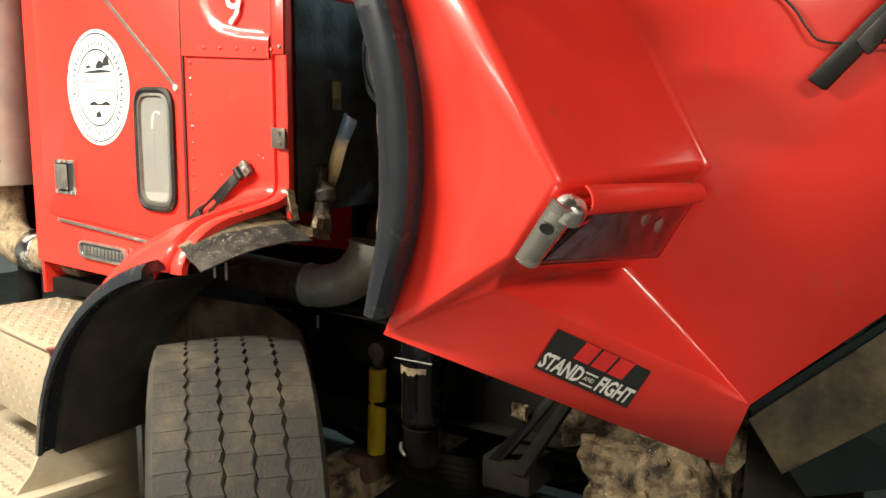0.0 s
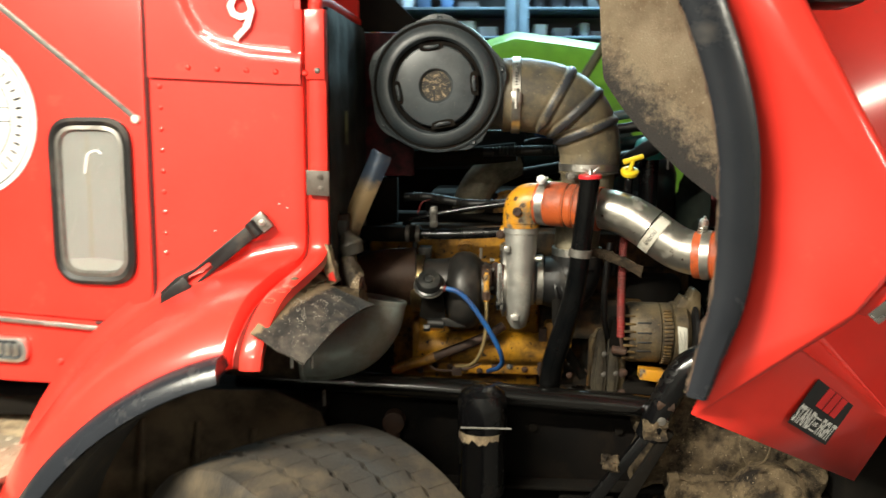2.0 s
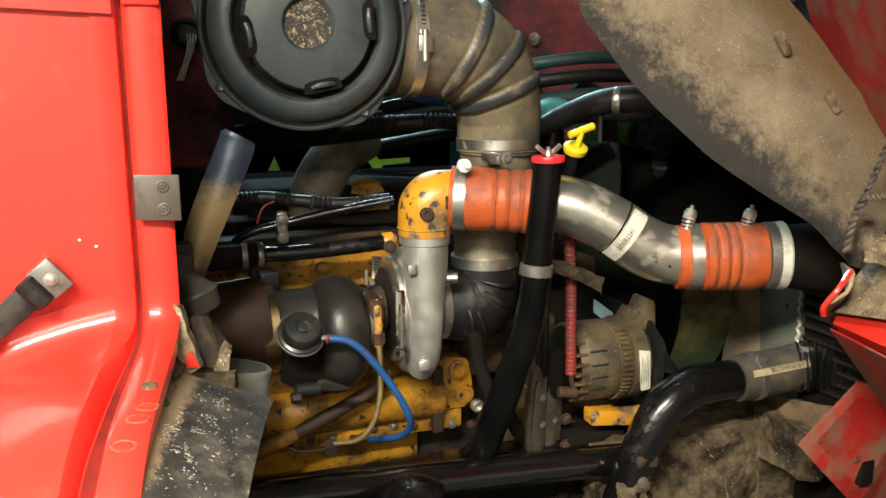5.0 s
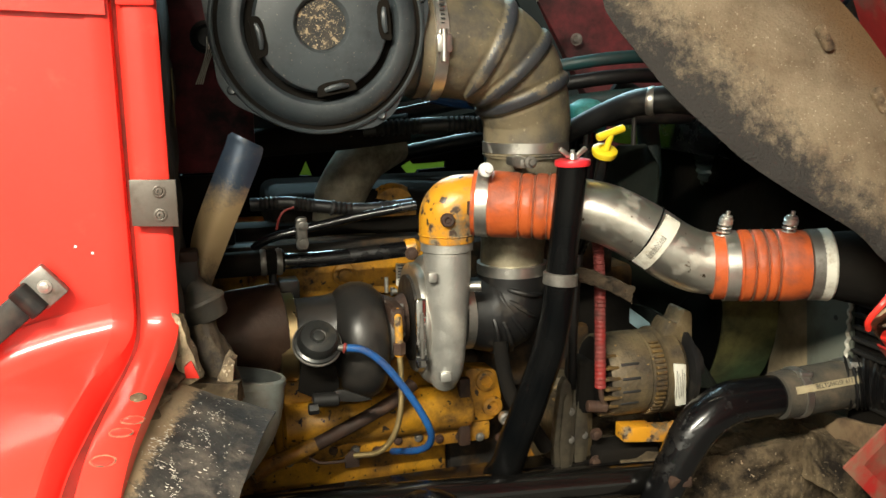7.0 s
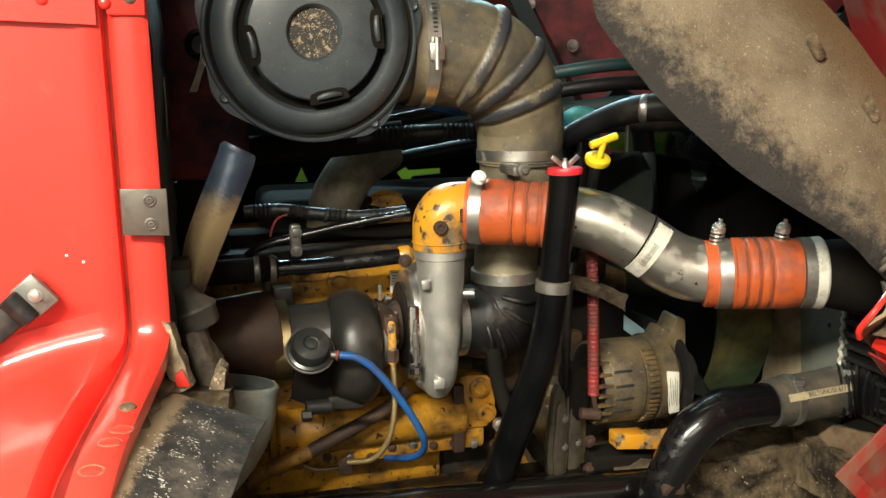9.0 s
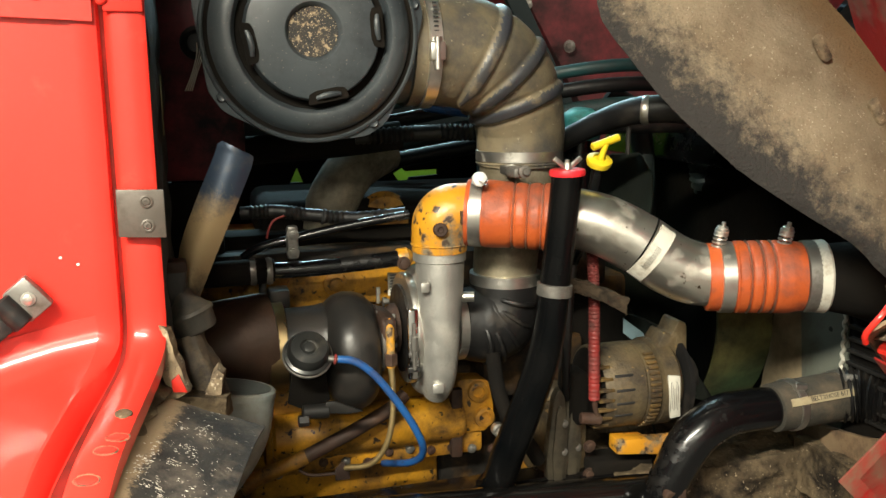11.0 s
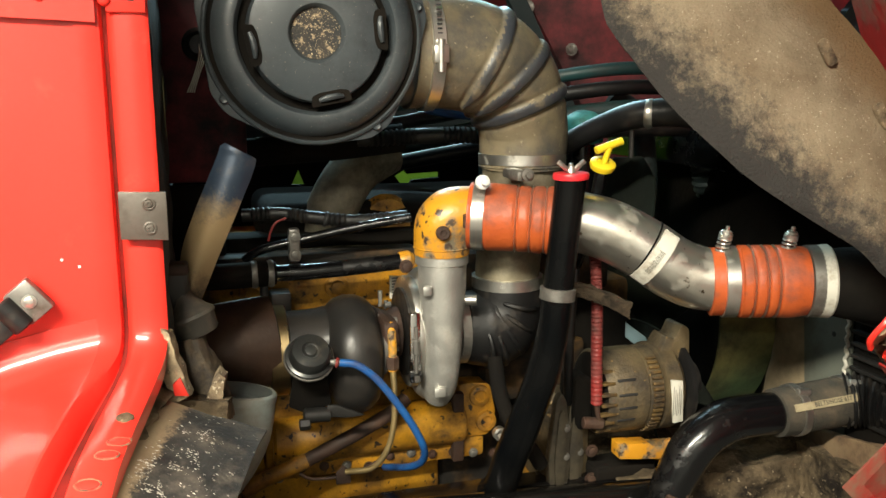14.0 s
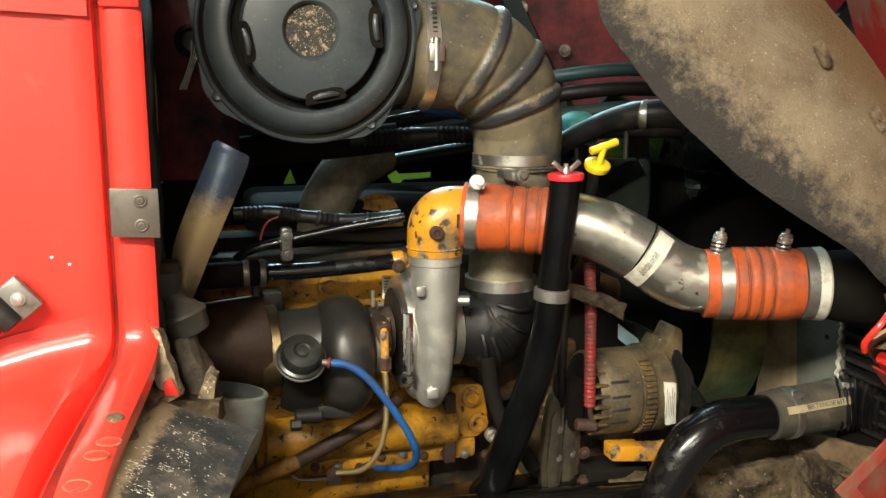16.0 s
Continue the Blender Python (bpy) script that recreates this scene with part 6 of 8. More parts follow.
part("v_band", lathe([(0.096, -0.011), (0.110, -0.009), (0.112, -0.006), (0.112, 0.006), (0.110, 0.009), (0.096, 0.011)], (-1.687, TC.y, TC.z), (1, 0, 0), 56), STEEL, t, "bright v-band clamp")
vb = part("v_band_latch", box((-1.713, 2.056, 1.290), (-1.692, 2.068, 1.428), 0.004), CHROME, t, "bright latch of the clamp")
part("t_bolt", rod((-1.703, 2.050, 1.312), (-1.703, 2.050, 1.402), 0.0035, 10), DULL, vb)
part("latch_gap", box((-1.7135, 2.0545, 1.306), (-1.6915, 2.058, 1.313), 0), INK, vb)
part("t_bolt_nut", rod((-1.703, 2.049, 1.350), (-1.703, 2.049, 1.378), 0.007, 6), DULL, vb)
part("back_plate", lathe([(0.05, -0.004), (0.088, -0.004), (0.088, 0.004), (0.05, 0.004)], (-1.700, TC.y, TC.z), (1, 0, 0), 48), IRON, t)
part("bearing_housing", lathe([(0.052, 0), (0.056, 0.004), (0.045, 0.012), (0.042, 0.03), (0.050, 0.044), (0.05, 0.052)], (-1.762, TC.y, TC.z), (1, 0, 0), 36), RUST, t, "rusty bearing housing")
part("bearing_foot", clod(box((-1.757, 2.085, 1.348), (-1.726, 2.20, 1.408), 0.010), 2, 0.005, 45, 4.0), RUST, t)
part("turbine_housing", lathe([(0.052, -0.058), (0.078, -0.056), (0.098, -0.046), (0.112, -0.030), (0.118, -0.010), (0.117, 0.012), (0.110, 0.030), (0.096, 0.043), (0.074, 0.050), (0.05, 0.052)], (-1.806, TC.y - 0.006, TC.z - 0.036), (1, 0, 0), 56), IRON, t, "dark cast iron turbine housing")
part("turbine_flange", lathe([(0.045, -0.006), (0.060, -0.004), (0.060, 0.004), (0.045, 0.006)], (-1.752, TC.y - 0.03, TC.z - 0.014), (1, 0, 0), 48), DULL, t)
part("turbine_outlet", lathe([(0.070, 0), (0.076, 0.006), (0.078, 0.07), (0.082, 0.085)], (-1.940, TC.y, TC.z - 0.020), (1, 0, 0), 44), IRON, t)
part("outlet_band", lathe([(0.082, -0.018), (0.087, -0.016), (0.087, 0.016), (0.082, 0.018)], (-1.950, TC.y, TC.z - 0.018), (1, 0, 0), 44), BRASSY, t, "heat-tinted outlet band")
# wastegate actuator
ad = Vector((0.02, -0.72, 0.69)).normalized()
ac = Vector((-1.906, 2.030, 1.370))
act = part("actuator_can", lathe([(0.026, -0.040), (0.030, -0.03), (0.036, -0.008), (0.0425, -0.006), (0.0435, -0.002), (0.0425, 0.002), (0.037, 0.004), (0.0355, 0.020), (0.032, 0.026), (0.016, 0.028), (0.014, 0.025), (0.012, 0.0245), (0.010, 0.028), (0.006, 0.029), (0, 0.029)], ac, ad, 48), mat("pressed_steel_can", (0.045, 0.047, 0.046), 0.30, 0.5, col2=(0.03, 0.031, 0.03), scale=20, dirt=(0.08, 0.065, 0.045), dirt_scale=30, dirt_at=0.66, bump=0.05), t, "grey pressed-steel wastegate actuator")
part("actuator_rim", lathe([(0.0430, -0.006), (0.0455, -0.004), (0.0455, 0.0), (0.0430, 0.002)], ac - ad * 0.004, ad, 48), DULL, act)
part("hose_nipple", rod((-1.872, 2.015, 1.362), (-1.852, 2.012, 1.360), 0.006, 10), DULL, act)
part("nipple_ring", rod((-1.862, 2.013, 1.361), (-1.857, 2.012, 1.360), 0.010, 12), REDHOSE, act)
part("actuator_bracket", slab([(-1.93, 2.07, 1.33), (-1.87, 2.07, 1.33), (-1.86, 2.08, 1.26), (-1.90, 2.08, 1.24), (-1.94, 2.08, 1.26)], (0, 0.01, 0), 0.003), GRIME_SHADE, t)
part("gate_lever", rod((-1.915, 2.07, 1.245), (-1.865, 2.07, 1.243), 0.014, 14), IRON, t)
part("gate_nut", rod((-1.925, 2.058, 1.233), (-1.905, 2.058, 1.233), 0.011, 6), IRON, t)
part("gate_arm", slab([(-1.872, 2.062, 1.262), (-1.855, 2.062, 1.262), (-1.80, 2.062, 1.236), (-1.83, 2.062, 1.234), (-1.872, 2.062, 1.24)], (0, 0.008, 0), 0.002), IRON, t)
part("oil_feed_elbow", sweep([(-1.742, 2.10, 1.40), (-1.742, 2.085, 1.38), (-1.742, 2.08, 1.345), (-1.742, 2.082, 1.312)], (0.008, 0.0085, 0.008, 0.009), 12), YELLOW_CLEAN, t, "yellow oil feed fitting")
part("oil_feed_nut", rod((-1.742, 2.082, 1.34), (-1.742, 2.082, 1.315), 0.013, 6), RUST, t)
part("stud", rod((-1.760, 2.10, 1.435), (-1.760, 2.10, 1.466), 0.004, 8), STEEL, t)
for k in range(6):
    a = radians(60 * k + 20)
    part("housing_bolt", bolt((-1.734, TC.y + 0.055 * math.cos(a), TC.z + 0.055 * math.sin(a)), (1, 0, 0), 0.006, 0.012), DULL, t)

t = thing("oil_line", "thin braided steel oil line with tan sheath", "hose", (-1.76, 2.08, 1.12))
part("line", sweep([(-1.742, 2.082, 1.32), (-1.741, 2.075, 1.27), (-1.744, 2.07, 1.21), (-1.757, 2.075, 1.155), (-1.785, 2.09, 1.115), (-1.83, 2.12, 1.10)], 0.0058, 10), mat("tan_braid", (0.30, 0.22, 0.10), 0.4, 0.6, bump=0.5, bump_scale=400), t)
t = thing("boost_hose", "bright blue rubber boost hose from the actuator", "hose", (-1.72, 2.02, 1.12))
part("hose", sweep([(-1.855, 2.012, 1.3605), (-1.825, 2.008, 1.354), (-1.792, 2.005, 1.328), (-1.757, 2.003, 1.282), (-1.727, 2.005, 1.235), (-1.704, 2.012, 1.190), (-1.694, 2.03, 1.158), (-1.694, 2.06, 1.128), (-1.706, 2.10, 1.103), (-1.722, 2.15, 1.082), (-1.735, 2.20, 1.062)], 0.0072, 14), BLUE, t)

# ---- charge-air pipe with its orange hoses ----
t = thing("outlet_elbow", "chipped yellow cast elbow on the compressor outlet", "pipe elbow", (-1.656, 2.08, 1.545))
part("casting", sweep([(-1.644, 2.080, 1.535), (-1.644, 2.079, 1.565), (-1.640, 2.077, 1.588), (-1.626, 2.074, 1.603), (-1.603, 2.070, 1.607), (-1.565, 2.066, 1.607)], (0.0525, 0.0530, 0.0555, 0.0560, 0.0545, 0.053), 32, 7), YELLOW_CLEAN, t)
part("base_bead", lathe([(0.051, -0.004), (0.055, 0), (0.051, 0.004)], (-1.644, 2.080, 1.548), (0, 0, 1), 36), YELLOW_CLEAN, t)
part("plug", lathe([(0.013, 0), (0.013, 0.010), (0.011, 0.012), (0.006, 0.012), (0.005, 0.008), (0, 0.008)], (-1.658, 2.027, 1.583), (-0.1, -1, 0.05), 6 * 3), RUST, t, "rusty hex plug")
part("cast_tab", box((-1.622, 2.008, 1.592), (-1.610, 2.022, 1.617), 0.002), RUST, t)

A0, A1 = Vector((-1.596, 2.063, 1.607)), Vector((-1.425, 1.985, 1.598))
AD = (A1 - A0).normalized()
t = thing("charge_hose", "orange silicone charge hose with steel rings and band clamps", "hose", A0, "orange charge hoses")
hl = (A1 - A0).length
prof = [(0.052, 0), (0.060, 0.001)]
n = 60
for k in range(n + 1):
    s = k / n
    bul = 0.0625
    if 0.02 < s < 0.20 or s > 0.86:
        bul = 0.0605
    for m_ in (0.48, 0.62, 0.76):
        bul -= 0.005 * math.exp(-((s - m_) / 0.018) ** 2)
    prof.append((bul + 0.001 * math.sin(s * 9), 0.002 + s * (hl - 0.004)))
prof.append((0.052, hl))
part("hose", lathe(prof, A0, AD, 44), ORANGE, t)
for s in (0.48, 0.62, 0.76):
    part("ring", lathe([(0.0575, -0.0022), (0.0630, 0), (0.0575, 0.0022)], A0 + AD * hl * s, AD, 44), STEEL, t, "thin steel ring")
cl = part("band_clamp", lathe([(0.0605, -0.012), (0.0635, -0.011), (0.0635, 0.011), (0.0605, 0.012)], A0 + AD * hl * 0.11, AD, 44), STEEL, t, "bright band clamp")
q = Vector((-1.594, 1.997, 1.676))
part("spring_bolt", lathe([(0.008, 0), (0.013, 0.001), (0.013, 0.010), (0.009, 0.012), (0.006, 0.012), (0.006, 0.022), (0.003, 0.022), (0, 0.024)], q, (0.05, -1, 0.1), 18), WHITE, cl, "pale washer and nut")
part("bolt_bar", rod(q, q + Vector((0.02, 0.07, 0.0)), 0.005, 8), STEEL, cl)
part("second_nut", lathe([(0.012, 0), (0.012, 0.008), (0.007, 0.010), (0.006, 0.016), (0, 0.017)], (-1.508, 1.995, 1.687), (0, -1, 0), 12), DULL, t)
part("nut_bar", rod((-1.508, 1.995, 1.687), (-1.508, 2.07, 1.672), 0.005, 8), DULL, t)
part("nut_plate", box((-1.522, 2.005, 1.674), (-1.494, 2.085, 1.692), 0.004), DULL, t)

CP = [(-1.445, 1.995, 1.600), (-1.41, 1.978, 1.598), (-1.358, 1.956, 1.583), (-1.30, 1.931, 1.550), (-1.255, 1.912, 1.518), (-1.213, 1.894, 1.499), (-1.165, 1.873, 1.494), (-1.134, 1.860, 1.494)]
t = thing("charge_pipe", "bent bright metal charge-air pipe with a paper label", "pipe", (-1.28, 1.93, 1.48))
part("pipe", sweep(CP, (0.056, 0.056, 0.057, 0.0575, 0.058, 0.058, 0.0575, 0.057), 40, 7), ALU, t)
cl = smooth_line(CP, 7)


def pipe_ring(i, r, w, m, name, par, lab=""):
    a = (cl[i + 1] - cl[i - 1]).normalized()
    part(name, lathe([(r - 0.003, -w), (r, -w * 0.7), (r, w * 0.7), (r - 0.003, w)], cl[i], a, 44), m, par, lab)


pipe_ring(21, 0.0592, 0.002, GRIME_SHADE, "weld_seam", t, "dark weld seam")
a = (cl[25] - cl[23]).normalized()
u = a.cross(Vector((0, -1, 0))).normalized()
v = Vector((0, -1, 0)) - a * a.dot(Vector((0, -1, 0)))
v.normalize()
rows = []
for k in range(15):
    w = radians(-48 + 122 * k / 14)
    n = v * math.cos(w) + u * math.sin(w)
    rows.append([cl[23] + a * s + n * 0.0602 for s in (-0.016, 0.015)])
lab = part("paper_label", skin(rows, 0.0006), PAPER, t, "cream paper label with printed bars")
for k in range(26):
    w = radians(-4 + 44 * k / 25)
    w1 = w + radians(0.55 if k % 3 else 0.9)
    rows = []
    for ww in (w, w1):
        n = v * math.cos(ww) + u * math.sin(ww)
        rows.append([cl[23] + a * s + n * 0.0610 for s in ((-0.004, 0.006) if k % 4 else (-0.006, 0.006))])
    part("printed_bar", skin(rows, 0.0002), INK, lab)

B0, B1 = Vector((-1.192, 1.885, 1.4915)), Vector((-1.036, 1.818, 1.496))
BD = (B1 - B0).normalized()
t = thing("charge_hose", "orange silicone charge hose with steel rings and spring clamps", "hose", B0, "orange charge hoses")
hl = (B1 - B0).length
prof = [(0.055, 0), (0.0615, 0.001)]
for k in range(n_ := 70):
    s = k / (n_ - 1)
    bul = 0.0625 if s < 0.30 else 0.0665
    if s > 0.84:
        bul = 0.0665 - 0.004 * (s - 0.84) / 0.16
    for m_ in (0.42, 0.55, 0.67):
        bul -= 0.006 * math.exp(-((s - m_) / 0.018) ** 2)
    prof.append((bul, 0.002 + s * (hl - 0.004)))
prof.append((0.055, hl))
part("hose", lathe(prof, B0, BD, 48), ORANGE, t)
for s in (0.42, 0.55, 0.67):
    part("ring", lathe([(0.0610, -0.0022), (0.0672, 0), (0.0610, 0.0022)], B0 + BD * hl * s, BD, 48), STEEL, t, "thin steel ring")
for s, nm in ((0.20, "front"), (1.07, "rear")):
    c = B0 + BD * hl * s
    cl2 = part("band_clamp", lathe([(0.0620, -0.0125), (0.0655, -0.0115), (0.0655, 0.0115), (0.0620, 0.0125)], c, BD, 48), STEEL if nm == "front" else DULL, t, "bright band clamp" if nm == "front" else "dull band clamp")
    top = c + Vector((-0.002 if nm == "front" else -0.055, -0.012, 0.068))
    if nm == "front":
        top = Vector((-1.181, 1.866, 1.548))
    else:
        top = Vector((-1.074, 1.825, 1.548))
    ax = Vector((0.12, -0.15, 1)).normalized()
    part("spring_post", rod(top - ax * 0.01, top + ax * 0.05, 0.004, 10), STEEL, cl2)
    part("bolt_head", rod(top + ax * 0.034, top + ax * 0.042, 0.010, 14), STEEL, cl2)
    coil = []
    e1, e2 = frame_of(ax)[1:]
    for k in range(37):
        w = 2 * math.pi * k / 8
        coil.append(top + ax * (0.002 + 0.032 * k / 36) + (e1 * math.cos(w) + e2 * math.sin(w)) * 0.011)
    part("spring_coil", sweep(coil, 0.0022, 6, 2), STEEL, cl2, "small coil spring")
    part("spring_cup", lathe([(0.004, 0), (0.0125, 0.001), (0.0125, 0.010), (0.011, 0.011), (0.004, 0.011)], top + ax * 0.026, ax, 18), STEEL, cl2)
part("foil_cuff", lathe([(0.060, -0.012), (0.0655, -0.011), (0.067, 0.006), (0.064, 0.010), (0.058, 0.011)], B1 + BD * 0.030, BD, 44), PAPER, t, "pale foil cuff")

t = thing("cooler_inlet_pipe", "black plastic charge-cooler inlet pipe", "pipe", (-0.8, 1.9, 1.42))
part("pipe", sweep([(-1.04, 1.82, 1.496), (-1.0, 1.803, 1.496), (-0.93, 1.785, 1.49), (-0.85, 1.79, 1.48), (-0.76, 1.84, 1.46), (-0.70, 1.95, 1.44)], (0.056, 0.060, 0.070, 0.080, 0.085, 0.09), 28), GRIME_SHADE, t)

# ---- oil filler tube and dipstick ----
t = thing("filler_tube", "tall black oil filler tube with red cap and wing nut", "filler tube", (-1.5, 1.92, 1.15))
part("tube", sweep([(-1.471, 1.887, 1.690), (-1.480, 1.887, 1.60), (-1.490, 1.887, 1.50), (-1.496, 1.889, 1.43), (-1.507, 1.90, 1.355), (-1.523, 1.915, 1.285), (-1.540, 1.93, 1.22), (-1.552, 1.95, 1.165), (-1.556, 1.985, 1.10), (-1.55, 2.05, 1.05)], (0.0265, 0.0265, 0.0265, 0.027, 0.029, 0.030, 0.031, 0.031, 0.031, 0.031), 24), mat("satin_black_tube", (0.002, 0.0024, 0.0028), 0.22, col2=(0.005, 0.005, 0.005), scale=10, bump=0.03, spec=0.13), t)
cap = part("cap", lathe([(0.027, -0.006), (0.0305, -0.005), (0.0315, 0.0), (0.030, 0.005), (0.026, 0.006), (0.0, 0.005)], (-1.471, 1.887, 1.694), (-0.03, -0.02, 1), 32), REDCAP, t, "red rubber cap")
part("cap_stud", rod((-1.471, 1.887, 1.698), (-1.4715, 1.887, 1.716), 0.004, 10), STEEL, cap)
for s in (-1, 1):
    part("wing", slab([(-1.471 + s * 0.003, 1.884, 1.702), (-1.471 + s * 0.010, 1.884, 1.702), (-1.471 + s * 0.028, 1.884, 1.716), (-1.471 + s * 0.022, 1.884, 1.722), (-1.471 + s * 0.008, 1.884, 1.711)], (0, 0.006, 0), 0.0015), STEEL, cap, "bright wing of the nut")
part("wing_nut", lathe([(0.008, 0), (0.006, 0.010), (0.004, 0.012)], (-1.471, 1.887, 1.700), (0, 0, 1), 14), STEEL, cap)
part("tube_strap", lathe([(0.028, -0.011), (0.031, -0.010), (0.031, 0.010), (0.028, 0.011)], (-1.491, 1.887, 1.490), (0.08, 0, 1), 28), DULL, t, "worn steel strap clamp")
part("strap_arm", clod(slab([(-1.462, 1.905, 1.500), (-1.426, 1.94, 1.492), (-1.392, 1.94, 1.482), (-1.315, 1.94, 1.447), (-1.317, 1.94, 1.412), (-1.356, 1.94, 1.437), (-1.414, 1.94, 1.464), (-1.462, 1.905, 1.478)], (0, 0.006, 0.001), 0.002), 4, 0.006, 60, 2.5), mat("oily_mud_crust", (0.075, 0.054, 0.034), 0.9, col2=(0.035, 0.026, 0.018), scale=40, dirt=(0.012, 0.010, 0.008), dirt_scale=30, dirt_at=0.54, bump=0.9, bump_scale=120, spec=0.2), t, "rusty bent bracket")
part("arm_bolt", bolt((-1.40, 1.938, 1.472), (0, -1, 0), 0.006, 0.006), RUST, t)

t = thing("dipstick", "bright yellow dipstick with ring cap and handle", "dipstick", (-1.36, 2.0, 1.66))
part("cap", lathe([(0.010, -0.012), (0.022, -0.008), (0.0245, -0.002), (0.0245, 0.004), (0.021, 0.007), (0.012, 0.008), (0.010, 0.004), (0.0, 0.004)], (-1.352, 2.005, 1.700), (0.0, -0.45, 0.9), 28), BRIGHT_YELLOW, t)
part("neck", rod((-1.352, 2.000, 1.702), (-1.346, 1.992, 1.732), 0.006, 10), BRIGHT_YELLOW, t)
part("handle", rod((-1.372, 1.995, 1.727), (-1.318, 1.995, 1.744), 0.0075, 14), BRIGHT_YELLOW, t)
part("tube", sweep([(-1.352, 2.008, 1.695), (-1.352, 2.03, 1.63), (-1.352, 2.08, 1.52), (-1.36, 2.2, 1.38)], (0.012, 0.012, 0.010, 0.010), 12), BLACK, t)

# ---- engine block ----
eng = thing("engine", "grimy yellow diesel engine with pipes along its side", "engine", (-1.6, 2.5, 0.9))
# darkened copy of the engine yellow: shade as well as oil in the colour
OILED_SHADED = mat("shaded_oily_yellow", (0.16, 0.075, 0.010), 0.5, col2=(0.05, 0.026, 0.007), scale=9, dirt=(0.008, 0.006, 0.004), dirt_scale=9, dirt_at=0.42, dirt_soft=0.14, bump=0.3, bump_scale=60)
part("block", box((-2.05, 2.33, 0.85), (-1.575, 2.85, 1.40), 0.02), YELLOW, eng)
part("front_block", box((-1.573, 2.335, 0.85), (-1.10, 2.85, 1.40), 0.02), OILED_SHADED, eng, "front of the block, shade and oil in its colour")
part("cylinder_head", box((-2.12, 2.285, 1.385), (-1.63, 2.82, 1.492), 0.015), YELLOW, eng)
part("front_head", box((-1.628, 2.29, 1.385), (-1.18, 2.82, 1.490), 0.015), OILED_SHADED, eng, "front of the head, shade and oil in its colour")
part("head_rail", box((-2.08, 2.268, 1.486), (-1.64, 2.33, 1.512), 0.006), OILED_SHADED, eng)
part("valve_cover", box((-1.95, 2.38, 1.49), (-1.20, 2.74, 1.60), 0.03, segs=3), GRIME_SHADE, eng)
for x in (-1.985, -1.812, -1.64, -1.47):
    part("head_boss", lathe([(0.026, 0), (0.024, 0.012), (0.015, 0.014), (0.014, 0.024), (0.009, 0.026), (0, 0.026)], (x, 2.287, 1.437), (0, -1, 0), 20), YELLOW, eng)
part("manifold_cover", sweep([(-1.815, 2.40, 1.49), (-1.810, 2.40, 1.55), (-1.785, 2.40, 1.61), (-1.74, 2.42, 1.665), (-1.66, 2.46, 1.70)], (0.052, 0.055, 0.056, 0.055, 0.05), 24), mat("pale_grimy_casting", (0.26, 0.23, 0.165), 0.6, dirt=(0.045, 0.04, 0.028), dirt_scale=7, dirt_at=0.52, bump=0.2), eng, "pale grimy manifold elbow")
part("rocker_lobe", lathe([(0.0, -0.02), (0.05, -0.018), (0.062, 0), (0.05, 0.02), (0, 0.022)], (-1.678, 2.40, 1.550), (0, -1, 0.1), 28), YELLOW, eng)
part("manifold_flange", clod(lathe([(0.04, -0.008), (0.084, -0.008), (0.088, -0.003), (0.087, 0.004), (0.082, 0.008), (0.05, 0.010)], (-1.805, 2.375, 1.506), (0, -0.1, 1), 40), 1, 0.002, 40, 1.0), mat("pale_gasket", (0.30, 0.26, 0.17), 0.7, col2=(0.17, 0.14, 0.085), scale=20, dirt=(0.04, 0.032, 0.02), dirt_scale=16, dirt_at=0.54, bump=0.3), eng, "pale grimy manifold flange")
part("valley", box((-2.05, 2.34, 1.50), (-1.60, 2.42, 1.54), 0.01), GRIME_SHADE, eng)
# pipes over the head
part("coolant_hose", sweep([(-2.16, 2.20, 1.49), (-2.06, 2.19, 1.492), (-1.97, 2.185, 1.494), (-1.945, 2.185, 1.494)], (0.022, 0.025, 0.025, 0.022), 16), GRIME_SHADE, eng)
for x in (-1.985, -1.955):
    part("hose_clip", lathe([(0.025, -0.006), (0.027, 0), (0.025, 0.006)], (x, 2.186, 1.4935), (1, 0, 0), 24), DULL, eng)
part("steel_pipe", sweep([(-1.96, 2.185, 1.494), (-1.88, 2.18, 1.494), (-1.78, 2.175, 1.499), (-1.70, 2.172, 1.505)], 0.016, 16), BLACK, eng)
part("pipe_end", lathe([(0.018, 0), (0.020, 0.004), (0.020, 0.02), (0.012, 0.03)], (-1.705, 2.172, 1.505), (1, 0, 0.05), 16), YELLOW_CLEAN, eng)
part("pipe_end_nut", bolt((-1.703, 2.125, 1.504), (0, -1, 0), 0.009, 0.01), RUST, eng)
part("slim_pipe", sweep([(-2.00, 2.22, 1.515), (-1.97, 2.21, 1.535), (-1.90, 2.20, 1.552), (-1.80, 2.19, 1.572), (-1.68, 2.17, 1.592)], 0.009, 12), BLACK, eng)
part("wiring_loom", sweep([(-2.0, 2.24, 1.60), (-1.93, 2.23, 1.602), (-1.86, 2.22, 1.592), (-1.78, 2.21, 1.584), (-1.68, 2.20, 1.59)], 0.013, 12, 16, None, 0.0014, 30), RUBBER, eng, "ribbed black wiring loom")
part("loom_tie", rod((-1.845, 2.218, 1.59), (-1.838, 2.218, 1.588), 0.016, 14), INK, eng)
part("clip_block", box((-1.918, 2.185, 1.512), (-1.896, 2.205, 1.578), 0.006), DULL, eng, "grey pipe clip block")
for z in (1.527, 1.562):
    part("clip_bolt", bolt((-1.907, 2.185, z), (0, -1, 0), 0.008, 0.006), DULL, eng)
